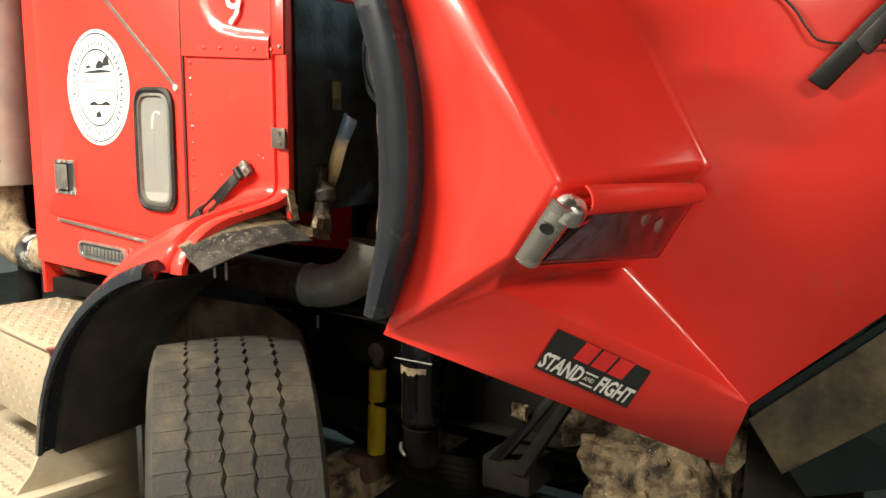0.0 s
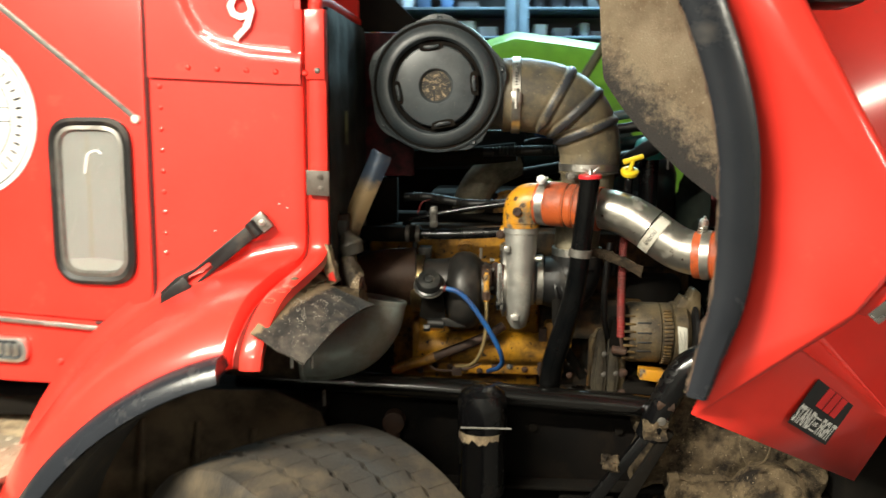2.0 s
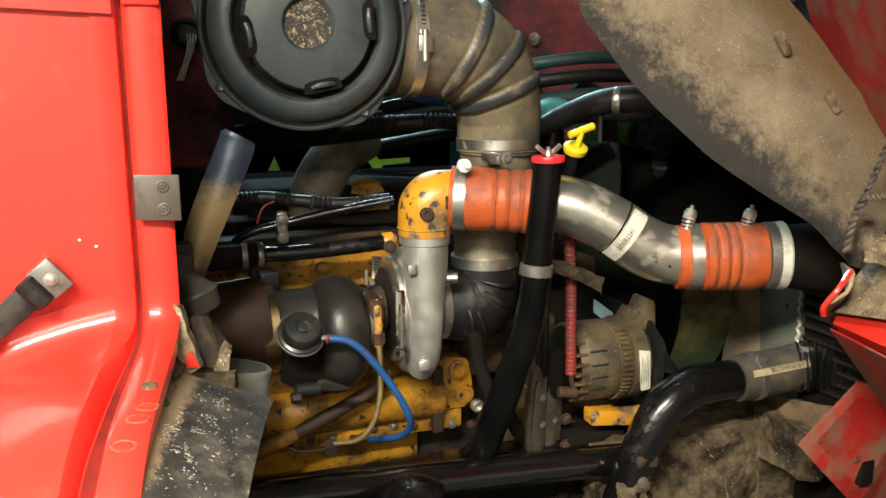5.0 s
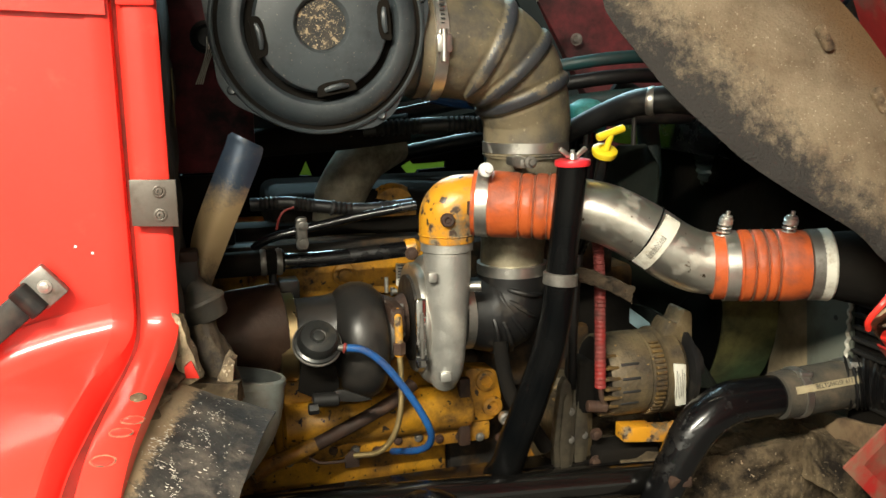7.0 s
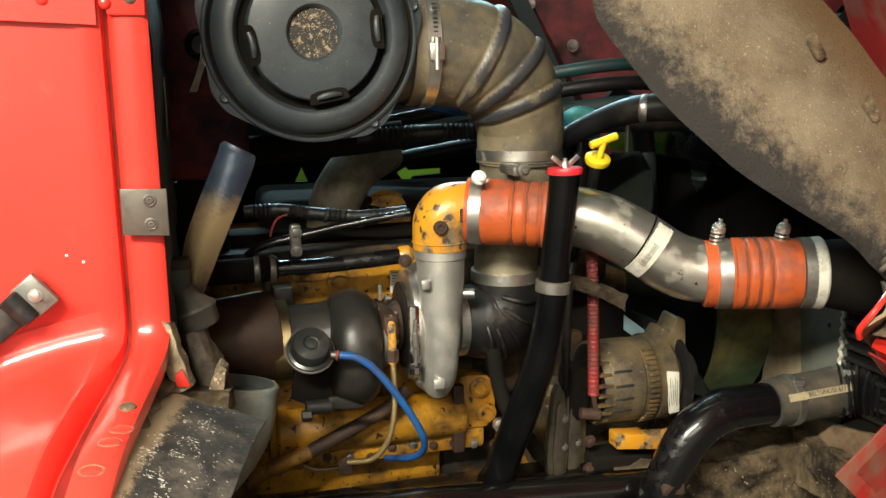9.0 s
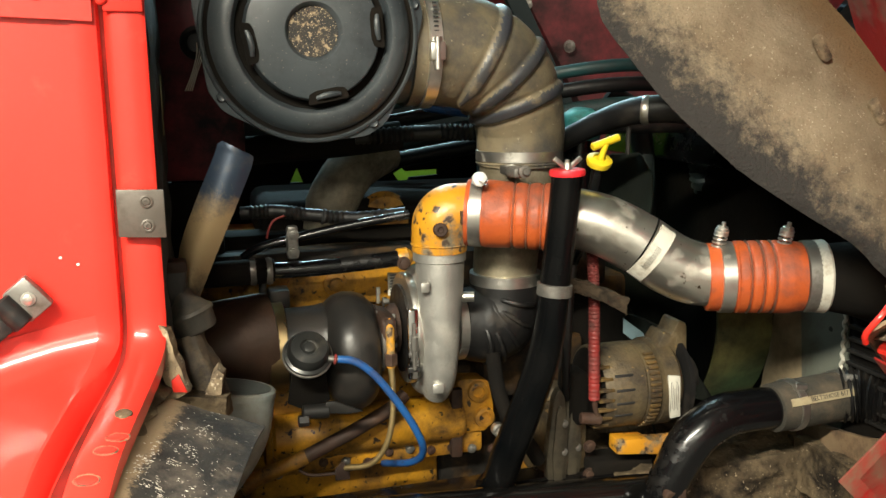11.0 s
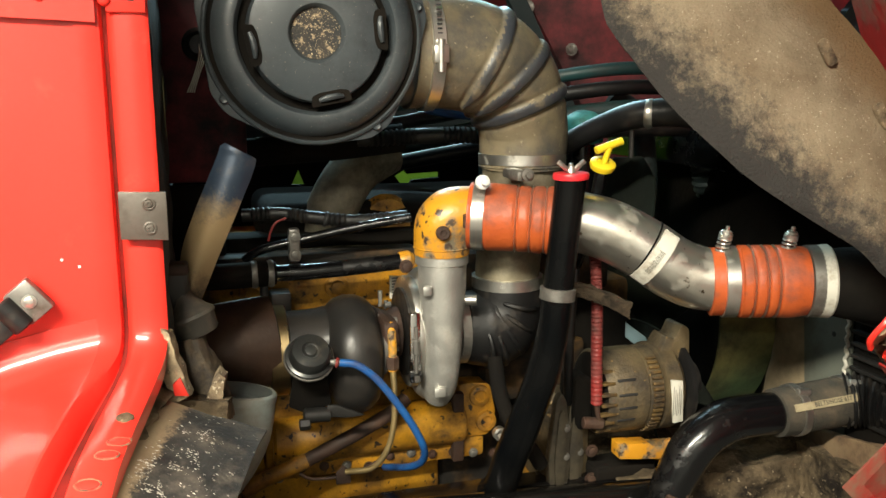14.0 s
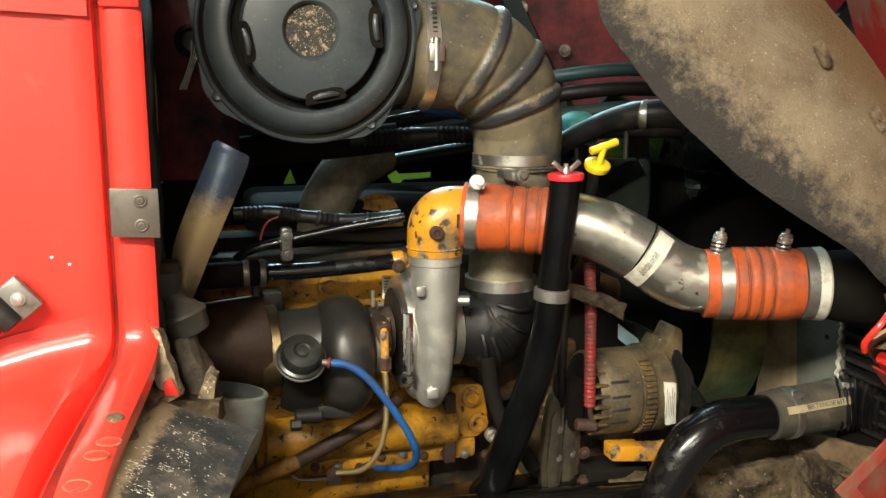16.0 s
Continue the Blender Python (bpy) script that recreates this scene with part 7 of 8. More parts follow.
part("upright_pipe", rod((-1.966, 2.21, 1.40), (-1.966, 2.21, 1.485), 0.008, 10), INK, eng)
part("lift_bracket", box((-1.955, 2.20, 1.41), (-1.915, 2.25, 1.45), 0.005), IRON, eng)
part("red_wire", sweep([(-1.955, 2.20, 1.555), (-1.95, 2.195, 1.575), (-1.94, 2.195, 1.59), (-1.92, 2.20, 1.597)], 0.0022, 6), REDHOSE, eng)
plate = part("rating_plate", slab([(-1.704, 2.262, 1.407), (-1.645, 2.262, 1.400), (-1.644, 2.262, 1.451), (-1.704, 2.262, 1.457)], (0, 0.004, 0), 0.001), PAPER, eng, "white rating plate with printed lines")
for k in range(7):
    z = 1.450 - 0.0062 * k
    part("printed_line", box((-1.700, 2.2605, z), (-1.665 - 0.004 * (k % 3), 2.2618, z + 0.0022), 0), INK, plate)
# added sheet and its holder stand in for a pale glimpse of background
part("plastic_tag", slab([(-1.150, 2.262, 1.311), (-1.085, 2.262, 1.262), (-1.078, 2.262, 1.236), (-1.098, 2.262, 1.236), (-1.150, 2.262, 1.276)], (0, 0.004, 0), 0), mat("pale_blue_glimpse", (0.42, 0.62, 0.70), 0.4, bump=0.02), eng, "pale blue sheet standing for light seen through a gap")
part("tag_arm", box((-1.20, 2.266, 1.24), (-1.10, 2.272, 1.27), 0.001), GRIME_SHADE, eng)
# lower side: oil cooler, brackets and pipes
part("oil_cooler", lathe([(0.045, 0), (0.052, 0.006), (0.052, 0.10), (0.055, 0.105), (0.055, 0.12), (0.052, 0.125), (0.052, 0.40), (0.046, 0.41)], (-1.96, 2.255, 1.125), (1, 0, 0.0), 32), YELLOW, eng, "grimy yellow oil cooler")
part("cooler_foot", box((-1.97, 2.24, 1.04), (-1.50, 2.34, 1.09), 0.01), YELLOW, eng)
part("side_cover", box((-1.96, 2.25, 1.10), (-1.86, 2.33, 1.23), 0.012), YELLOW, eng)
part("side_rib", box((-1.975, 2.235, 1.06), (-1.955, 2.30, 1.21), 0.005), YELLOW, eng)
part("bolted_flange", slab(rounded([(-1.56, 1.09), (-1.49, 1.09), (-1.475, 1.14), (-1.49, 1.21), (-1.56, 1.215)], 0.015) and [(x, 2.235, z) for x, z in rounded([(-1.56, 1.09), (-1.49, 1.09), (-1.475, 1.14), (-1.49, 1.21), (-1.56, 1.215)], 0.015)], (0, 0.05, 0), 0.004), YELLOW, eng)
for x, z in ((-1.515, 1.185), (-1.50, 1.125)):
    part("flange_boss", lathe([(0.024, 0), (0.022, 0.010), (0.014, 0.012), (0.012, 0.006), (0, 0.006)], (x, 2.236, z), (0, -1, 0), 20), YELLOW, eng)
part("drain_nut", lathe([(0.015, 0), (0.015, 0.014), (0.010, 0.016), (0.009, 0.008), (0, 0.008)], (-1.475, 2.22, 1.10), (0, -1, 0), 12), STEEL, eng)
part("rusty_brace", box((-1.58, 2.215, 1.045), (-1.555, 2.235, 1.20), 0.004), RUST, eng)
part("rusty_pipe", sweep([(-1.91, 2.165, 1.110), (-1.86, 2.168, 1.130), (-1.79, 2.17, 1.160), (-1.726, 2.175, 1.190), (-1.69, 2.19, 1.212)], 0.0145, 14), RUST, eng, "rusty drain pipe")
part("drain_elbow", sweep([(-2.03, 2.15, 1.070), (-1.989, 2.16, 1.086), (-1.94, 2.163, 1.101), (-1.90, 2.165, 1.114)], 0.016, 14), YELLOW, eng, "chipped yellow pipe end")
part("thin_fuel_line", sweep([(-1.915, 2.17, 1.085), (-1.89, 2.16, 1.075), (-1.83, 2.155, 1.076), (-1.79, 2.155, 1.085), (-1.76, 2.15, 1.10)], 0.0035, 8), RUST, eng)
part("fuel_line_clip", slab([(-1.845, 2.15, 1.06), (-1.815, 2.15, 1.06), (-1.815, 2.15, 1.085), (-1.83, 2.15, 1.10), (-1.845, 2.15, 1.085)], (0, 0.006, 0), 0.002), RUST, eng)
part("front_cover", box((-1.50, 2.24, 1.16), (-1.26, 2.40, 1.29), 0.014), OILED_SHADED, eng)
part("front_plate", box((-1.32, 2.26, 0.95), (-1.14, 2.6, 1.36), 0.02), GRIME_SHADE, eng)
part("sump", box((-2.0, 2.36, 0.55), (-1.2, 2.78, 0.86), 0.04), GRIME_SHADE, eng)
random.seed(21)
for k in range(16):
    x, z = -1.95 + 0.047 * k, 1.055 + random.uniform(-0.01, 0.02)
    part("cover_bolt", bolt((x, 2.238, z), (0, -1, 0), 0.007, 0.007), RUST if k % 3 else DULL, eng)
# fuel pump casting below the filler tube
t = thing("fuel_pump", "grimy ribbed pump casting beside the alternator", "pump", (-1.36, 2.1, 1.0))
part("body", box((-1.43, 2.06, 1.02), (-1.33, 2.2, 1.20), 0.02), ALTER, t)
PUMPM = mat("oily_grey_casting", (0.085, 0.072, 0.050), 0.42, 0.3, col2=(0.035, 0.028, 0.019), scale=16, dirt=(0.02, 0.016, 0.011), dirt_scale=16, dirt_at=0.56, bump=0.3)
for dx, dy, top, m in ((0.0, 0.0, 1.250, PUMPM), (0.036, 0.012, 1.235, PUMPM)):
    # leaf-shaped cover plates standing on edge
    ol = rounded([(-1.432 + dx, 1.035), (-1.398 + dx, 1.035), (-1.390 + dx, 1.10), (-1.400 + dx, top - 0.02), (-1.412 + dx, top), (-1.424 + dx, top - 0.02), (-1.438 + dx, 1.10)], 0.008, 3)
    cov = part("cover_plate", slab([(x, 2.030 + dy, z) for x, z in ol], (0, 0.022, 0), 0.003), m, t)
    cx = sum(x for x, z in ol) / len(ol)
    part("cover_ridge", slab([(cx + (x - cx) * 0.55, 2.024 + dy, 1.12 + (z - 1.12) * 0.75) for x, z in ol], (0, 0.01, 0), 0.003), m, cov)
    for z in (1.05, 1.115, 1.175):
        part("cover_bolt", bolt((-1.402 + dx, 2.030 + dy, z), (0, -1, 0), 0.006, 0.006), DULL, cov)
part("top_cap", lathe([(0.04, 0), (0.042, 0.01), (0.03, 0.03), (0, 0.035)], (-1.385, 2.12, 1.195), (0, 0, 1), 20), ALTER, t)
part("pump_stay", box((-1.42, 2.1, 0.95), (-1.34, 2.30, 1.04), 0.01), YELLOW, t)
for z in (1.06, 1.12):
    part("bolt", bolt((-1.345, 2.03, z), (0, -1, 0), 0.009, 0.008), RUST, t)

# ---- alternator ----
ALC = Vector((-1.355, 2.058, 1.236))
t = thing("alternator", "dust-caked alternator with cooling slots and a paper label", "alternator", (-1.25, 2.07, 1.14))
part("rear_case", lathe([(0.082, 0.018), (0.0865, 0.024), (0.0865, 0.105), (0.082, 0.108)], ALC, (1, 0, 0), 48), ALTER, t)
# rear end coloured near-black: the shade on this face is in the colour
part("rear_cover", lathe([(0.0, 0.010), (0.06, 0.011), (0.078, 0.016), (0.0825, 0.020)], ALC, (1, 0, 0), 40), GRIME_SHADE, t, "rear cover, near-black to put its end in shade")
part("stator_ring", lathe([(0.0815, 0), (0.0857, 0.003), (0.0857, 0.030), (0.0815, 0.033)], ALC + Vector((0.108, 0, 0)), (1, 0, 0), 48), ALTER, t)
part("front_case", lathe([(0.084, 0), (0.0905, 0.003), (0.0905, 0.036), (0.078, 0.048), (0.03, 0.052)], ALC + Vector((0.142, 0, 0)), (1, 0, 0), 48), ALTER, t)
for k in range(4):
    z = 1.200 + 0.0262 * k
    y = ALC.y - math.sqrt(0.0867 ** 2 - (z - ALC.z) ** 2)
    part("slot", box((-1.318, y - 0.001, z - 0.0035), (-1.276, y + 0.012, z + 0.0035), 0.003), INK, t)
STATOR = mat("rusty_gold_fins", (0.17, 0.105, 0.036), 0.5, 0.4, col2=(0.08, 0.05, 0.02), scale=30, dirt=(0.03, 0.02, 0.012), dirt_scale=30, dirt_at=0.58, bump=0.4)
for k in range(19):
    w = radians(122 + 7.2 * k)
    n = Vector((0, math.cos(w), math.sin(w)))
    turn = Matrix.Rotation(w - math.pi / 2, 3, "X")
    c = ALC + Vector((0.124, 0, 0)) + n * 0.0865
    part("fin", box(c + Vector((-0.011, -0.003, -0.005)), c + Vector((0.011, 0.003, 0.004)), 0.0015, turn), STATOR, t)
for k in range(7):
    z = 1.176 + 0.020 * k
    y = ALC.y - math.sqrt(max(0.0, 0.0867 ** 2 - (z - ALC.z) ** 2))
    part("rear_fin", box((-1.355, y - 0.002, z - 0.003), (-1.322, y + 0.010, z + 0.003), 0.001), STATOR, t)
part("fan_pulley", lathe([(0.03, 0), (0.082, 0.002), (0.094, 0.006), (0.094, 0.016), (0.06, 0.02), (0.045, 0.03), (0.045, 0.055), (0.03, 0.06)], ALC + Vector((0.192, 0, 0)), (1, 0, 0), 44), RUBBER, t, "dark alternator fan and pulley")
part("end_boss", clod(box((-1.385, 2.03, 1.165), (-1.34, 2.11, 1.275), 0.014), 2, 0.006, 35, 3.0), GRIME_SHADE, t)
part("terminal", rod((-1.385, 1.99, 1.20), (-1.345, 1.985, 1.195), 0.012, 12), RUST, t)
part("top_ear", slab([(x, 2.02, z) for x, z in rounded([(-1.206, 1.285), (-1.202, 1.325), (-1.187, 1.350), (-1.172, 1.340), (-1.158, 1.372), (-1.138, 1.362), (-1.134, 1.285)], 0.008, 3)], (0, 0.06, 0), 0.004), ALTER, t)
lab = part("paper_label", slab([(-1.200, 1.9655, 1.186), (-1.178, 1.9655, 1.188), (-1.182, 1.9655, 1.272), (-1.208, 1.9655, 1.276)], (0, 0.006, 0), 0.001), PAPER, t, "white paper label")
for k in range(5):
    part("printed_bar", box((-1.202 + 0.004 * k, 1.9645, 1.202 + 0.004 * (k % 2)), (-1.2012 + 0.004 * k, 1.966, 1.262 - 0.007 * (k % 3)), 0), DULL, lab)
t = thing("alternator_bracket", "yellow cast bracket below the alternator", "bracket", (-1.25, 2.05, 1.1))
part("arm", slab([(-1.305, 1.985, 1.146), (-1.24, 1.985, 1.141), (-1.23, 1.985, 1.134), (-1.160, 1.985, 1.129), (-1.156, 1.985, 1.096), (-1.305, 1.985, 1.114)], (0, 0.04, 0), 0.004), YELLOW_CLEAN, t)
part("arm_nut", bolt((-1.197, 1.984, 1.134), (0, -1, 0), 0.010, 0.006), YELLOW_CLEAN, t)
part("foot", clod(box((-1.34, 2.02, 1.05), (-1.20, 2.09, 1.085), 0.008), 2, 0.005, 35, 6.0), GRIME_SHADE, t)

t = thing("battery_cable", "red sleeved battery cable to the alternator", "cable", (-1.36, 2.0, 1.2))
part("sleeve", sweep([(-1.355, 2.03, 1.56), (-1.362, 2.0, 1.50), (-1.365, 1.985, 1.43), (-1.365, 1.98, 1.34), (-1.362, 1.98, 1.24)], 0.0112, 12, 30, None, 0.0009, 75), REDHOSE, t)
part("lug", sweep([(-1.362, 1.98, 1.245), (-1.358, 1.98, 1.215), (-1.345, 1.985, 1.195)], (0.006, 0.005, 0.007), 8), RUST, t)
t = thing("drain_hose", "slim grey rubber hose behind the battery cable", "hose", (-1.40, 2.02, 1.2))
part("hose", sweep([(-1.395, 2.02, 1.50), (-1.402, 2.015, 1.44), (-1.408, 2.01, 1.36), (-1.405, 2.02, 1.28), (-1.39, 2.05, 1.22)], 0.009, 10), RUBBER, t)
part("second_hose", sweep([(-1.535, 2.08, 1.32), (-1.535, 2.06, 1.27), (-1.528, 2.04, 1.225), (-1.51, 2.02, 1.185), (-1.485, 2.01, 1.15), (-1.46, 2.02, 1.11)], 0.015, 12), GRIME_SHADE, t)

# ---- cooling system ----
t = thing("lower_coolant_pipe", "bent black coolant pipe with a grey hose joint", "pipe", (-1.2, 1.9, 1.0))
part("pipe", sweep([(-1.29, 1.895, 0.98), (-1.262, 1.89, 1.06), (-1.232, 1.888, 1.125), (-1.195, 1.887, 1.18), (-1.14, 1.886, 1.213), (-1.08, 1.886, 1.219), (-1.01, 1.886, 1.218)], (0.036, 0.037, 0.040, 0.042, 0.042, 0.041, 0.040), 24), BLACK, t)
hs = part("hose_joint", lathe([(0.040, 0), (0.047, 0.002), (0.0485, 0.03), (0.0485, 0.15), (0.049, 0.17), (0.047, 0.178), (0.04, 0.18)], (-1.030, 1.886, 1.2175), (1, 0, 0.05), 36), mat("grey_fabric_hose", (0.042, 0.038, 0.030), 0.7, dirt=(0.12, 0.092, 0.06), dirt_scale=14, dirt_at=0.6, bump=0.5, bump_scale=300), t, "grey fabric-ribbed hose joint")
for x, m in ((-0.985, STEEL), (-0.868, STEEL)):
    cl3 = part("worm_clamp", lathe([(0.0488, -0.008), (0.0515, -0.007), (0.0515, 0.007), (0.0488, 0.008)], (x, 1.886, 1.2175 + 0.05 * (x + 1.03)), (1, 0, 0.05), 36), m, t)
    part("clamp_screw", rod((x - 0.012, 1.862, 1.264 + 0.05 * (x + 1.03)), (x + 0.012, 1.858, 1.262 + 0.05 * (x + 1.03)), 0.007, 10), m, cl3)
rows = []
for k in range(5):
    w = radians(20 + 16 * k / 4)
    y, z = 1.886 - 0.0522 * math.cos(w), 1.2175 + 0.0522 * math.sin(w)
    rows.append([(-1.018, y, z + 0.0006), (-0.872, y, z + 0.0078)])
tape = part("printed_tape", skin(rows, 0.0004), mat("cream_tape", (0.44, 0.37, 0.23), 0.6, dirt=(0.20, 0.15, 0.09), dirt_scale=40, dirt_at=0.58, bump=0.05), hs, "cream printed tape")
text_mesh("BELTS/HOSE 617", 0.0125, basis((-0.932, 1.8388, 1.2480), (1, 0, 0.05), (-0.05, 0.47, 0.88)), 0.0002, 0.95, INK, tape)
t = thing("corrugated_hose", "black corrugated hose leading to the radiator", "hose", (-0.8, 1.88, 1.15))
part("hose", sweep([(-0.865, 1.886, 1.226), (-0.83, 1.86, 1.232), (-0.80, 1.815, 1.233), (-0.775, 1.775, 1.233), (-0.765, 1.76, 1.233)], 0.052, 26, 18, None, 0.0045, 16), RUBBER, t)
t = thing("radiator", "dark radiator with a dusty beige fan shroud", "radiator", (-0.8, 2.45, 0.75))
part("core", box((-0.77, 1.86, 0.80), (-0.62, 2.92, 1.66), 0.01), GRIME_SHADE, t)
part("shroud_face", slab([(-0.82, y, z) for y, z in ((2.160, 1.44), (2.164, 1.339), (2.163, 1.30), (2.168, 1.265), (2.172, 1.225), (2.187, 1.176), (2.192, 1.14), (2.205, 1.108), (2.045, 1.108), (2.050, 1.182), (2.069, 1.352), (2.07, 1.44))], (0.004, 0, 0), 0.001), SHROUD, t, "dusty beige fan shroud edge")
# greyer than the beige edge: the shading past the bend is in the colour
part("shroud_side", slab([(-0.823, y, z) for y, z in ((2.07, 1.44), (2.069, 1.352), (2.050, 1.182), (2.045, 1.06), (1.93, 1.03), (1.918, 1.254), (1.935, 1.44))], (0.006, 0, 0), 0.001), GREY_PANEL, t, "shroud side panel, greyer to paint the bend's shading")
part("seam_strip", sweep([(-0.828, 1.928 + 0.006 * (k % 2), 1.26 + 0.011 * k) for k in range(14)], 0.004, 8, 3), PAPER, t, "ragged sealing strip")
for k in range(2):
    part("panel_hole", lathe([(0.006, 0), (0.005, 0.001)], (-0.8235, 1.975 - 0.01 * k, 1.335 - 0.14 * k), (-1, 0, 0), 10), INK, t)
part("side_channel", box((-0.835, 1.72, 1.02), (-0.80, 1.905, 1.47), 0.004), GRIME_SHADE, t)
for k in range(11):
    part("fin", box((-0.848, 1.72, 1.185 + 0.025 * k), (-0.834, 1.90, 1.193 + 0.025 * k), 0.002), IRON, t)
part("rusty_plate", clod(slab([(-0.862, y, z) for y, z in ((2.02, 1.10), (1.95, 1.135), (1.80, 1.165), (1.72, 1.165), (1.71, 1.08), (1.80, 1.02), (1.98, 1.03))], (0.02, 0, 0), 0.002), 3, 0.006, 22, 5.0), mat("mud_rust_plate", (0.20, 0.135, 0.075), 0.85, col2=(0.12, 0.062, 0.03), scale=14, dirt=(0.05, 0.036, 0.024), dirt_scale=14, dirt_at=0.56, bump=0.6, bump_scale=80), t, "mud-stained rusty lower plate")
part("mud_ledge", clod(box((-0.90, 1.80, 1.00), (-0.83, 1.98, 1.11), 0.0), 8, 0.018, 16, 9.0), MUD, t, "mud caked under the hose")
part("fan_throat", skin([[(x, 2.452 + 0.288 * math.cos(w), 1.30 + 0.288 * math.sin(w)) for x in (-0.97, -0.90, -0.824)] for w in (radians(154 + 8 * k) for k in range(10))], 0.006), mat("olive_dusty_plastic", (0.17, 0.145, 0.045), 0.7, col2=(0.045, 0.085, 0.035), scale=5, dirt=(0.012, 0.016, 0.008), dirt_scale=7, dirt_at=0.55, bump=0.1), t, "dusty olive fan throat")
part("top_tank", box((-0.88, 1.98, 1.64), (-0.64, 2.92, 1.74), 0.02), BLACK, t)
fan = thing("engine_fan", "dark green engine fan with broad blades", "fan", (-1.06, 2.44, 0.9))
part("hub", lathe([(0.05, 0), (0.10, 0.01), (0.10, 0.05), (0.04, 0.07)], (-1.10, 2.44, 1.24), (1, 0, 0), 32), IRON, fan)
FANM = mat("dull_green_fan_plastic", (0.012, 0.022, 0.017), 0.7, col2=(0.024, 0.024, 0.012), scale=4, dirt=(0.008, 0.011, 0.009), dirt_scale=5, dirt_at=0.5, bump=0.1, spec=0.3)
for k in range(8):
    w = radians(45 * k + 2)
    d = Vector((0, math.cos(w), math.sin(w)))
    n = Vector((0, -math.sin(w), math.cos(w)))
    c = Vector((-1.075, 2.44, 1.24))
    rows = []
    for j in range(9):
        f = j / 8
        wide = 0.05 + 0.045 * math.sin(math.pi * min(1.0, 0.15 + 0.85 * f) * 0.75)
        wide *= math.sqrt(max(0.02, 1 - max(0.0, (f - 0.8) / 0.2) ** 2))
        rows.append([c + d * (0.09 + 0.35 * f) + n * (wide * g + 0.03 * f * f) + Vector((0.032 * g - 0.010 * g * g, 0, 0)) for g in (-1, -0.5, 0, 0.5, 1)])
    part("blade", skin(rows, 0.005), FANM, fan)

# ---- hoses and tank at the top of the engine bay ----
TEAL = mat("dark_teal_hose", (0.014, 0.05, 0.052), 0.4, dirt=(0.03, 0.03, 0.03), dirt_scale=9, dirt_at=0.55, bump=0.1)
t = thing("surge_tank", "dark teal coolant tank with a rounded top", "tank", (-1.35, 2.75, 1.5))
part("tank", lathe([(0.12, 0), (0.13, 0.01), (0.13, 0.20), (0.115, 0.245), (0.07, 0.275), (0.03, 0.285), (0, 0.287)], (-1.215, 2.72, 1.45), (0, 0, 1), 36), TEAL, t)
part("filler", lathe([(0.03, 0), (0.032, 0.02), (0.025, 0.025), (0, 0.026)], (-1.20, 2.70, 1.735), (0, 0, 1), 20), BLACK, t)
part("shelf", box((-1.40, 2.58, 1.42), (-1.02, 2.95, 1.45), 0.006), GRIME_SHADE, t)
t = thing("coolant_hose_bundle", "bundle of dark hoses crossing above the engine", "hose", (-1.2, 2.4, 1.7))
for k, (dy, dz, r, m) in enumerate(((0.0, 0.0, 0.022, TEAL), (0.03, 0.05, 0.018, RUBBER), (0.02, 0.095, 0.016, TEAL), (0.05, -0.05, 0.020, RUBBER))):
    part("hose", sweep([(-1.62, 2.62 + dy, 1.70 + dz), (-1.45, 2.55 + dy, 1.735 + dz), (-1.28, 2.48 + dy, 1.765 + dz), (-1.10, 2.42 + dy, 1.79 + dz), (-0.90, 2.40 + dy, 1.79 + dz)], r, 14), m, t)
part("hose", sweep([(-1.38, 2.32, 1.66), (-1.32, 2.25, 1.72), (-1.26, 2.18, 1.765), (-1.21, 2.10, 1.79), (-1.12, 2.05, 1.785), (-0.98, 2.05, 1.72)], (0.018, 0.022, 0.025, 0.028, 0.028, 0.028), 16), RUBBER, t)
part("hose_clamp", lathe([(0.028, -0.008), (0.0305, 0), (0.028, 0.008)], (-1.205, 2.095, 1.79), (0.6, -0.5, -0.05), 24), STEEL, t, "bright hose clamp")
part("support_rod", rod((-1.225, 2.13, 1.77), (-1.225, 2.13, 1.70), 0.005, 8), IRON, t)
part("ribbed_loom", sweep([(-1.76, 2.30, 1.735), (-1.66, 2.29, 1.742), (-1.56, 2.28, 1.745), (-1.46, 2.28, 1.74)], 0.017, 14, 18, None, 0.002, 26), RUBBER, t, "ribbed black conduit")
part("black_pipe", sweep([(-2.12, 2.36, 1.70), (-1.95, 2.34, 1.715), (-1.80, 2.32, 1.725), (-1.66, 2.31, 1.74)], 0.030, 14), GRIME_SHADE, t)
part("blue_wire", sweep([(-1.60, 2.34, 1.80), (-1.55, 2.33, 1.79), (-1.50, 2.34, 1.785)], 0.012, 8), BLUE, t)
t = thing("teal_cap", "teal domed reservoir cap among the dark hoses", "cap", (-1.25, 2.30, 1.49))
part("dome", lathe([(0.045, -0.03), (0.046, 0.0), (0.040, 0.018), (0.024, 0.030), (0, 0.034)], (-1.25, 2.30, 1.758), (0, -0.2, 1), 28), mat("bright_teal_plastic", (0.05, 0.36, 0.35), 0.35, dirt=(0.04, 0.06, 0.055), dirt_scale=12, dirt_at=0.6, bump=0.05), t)
part("neck", rod((-1.25, 2.31, 1.485), (-1.25, 2.31, 1.74), 0.030, 20), BLACK, t)
t = thing("far_ribbed_duct", "murky teal ribbed duct across the engine bay", "duct", (-0.77, 2.55, 1.5))
MURK = mat("murky_teal_plastic", (0.030, 0.055, 0.058), 0.5, col2=(0.016, 0.030, 0.032), scale=9, dirt=(0.03, 0.028, 0.02), dirt_scale=8, dirt_at=0.55, bump=0.2)
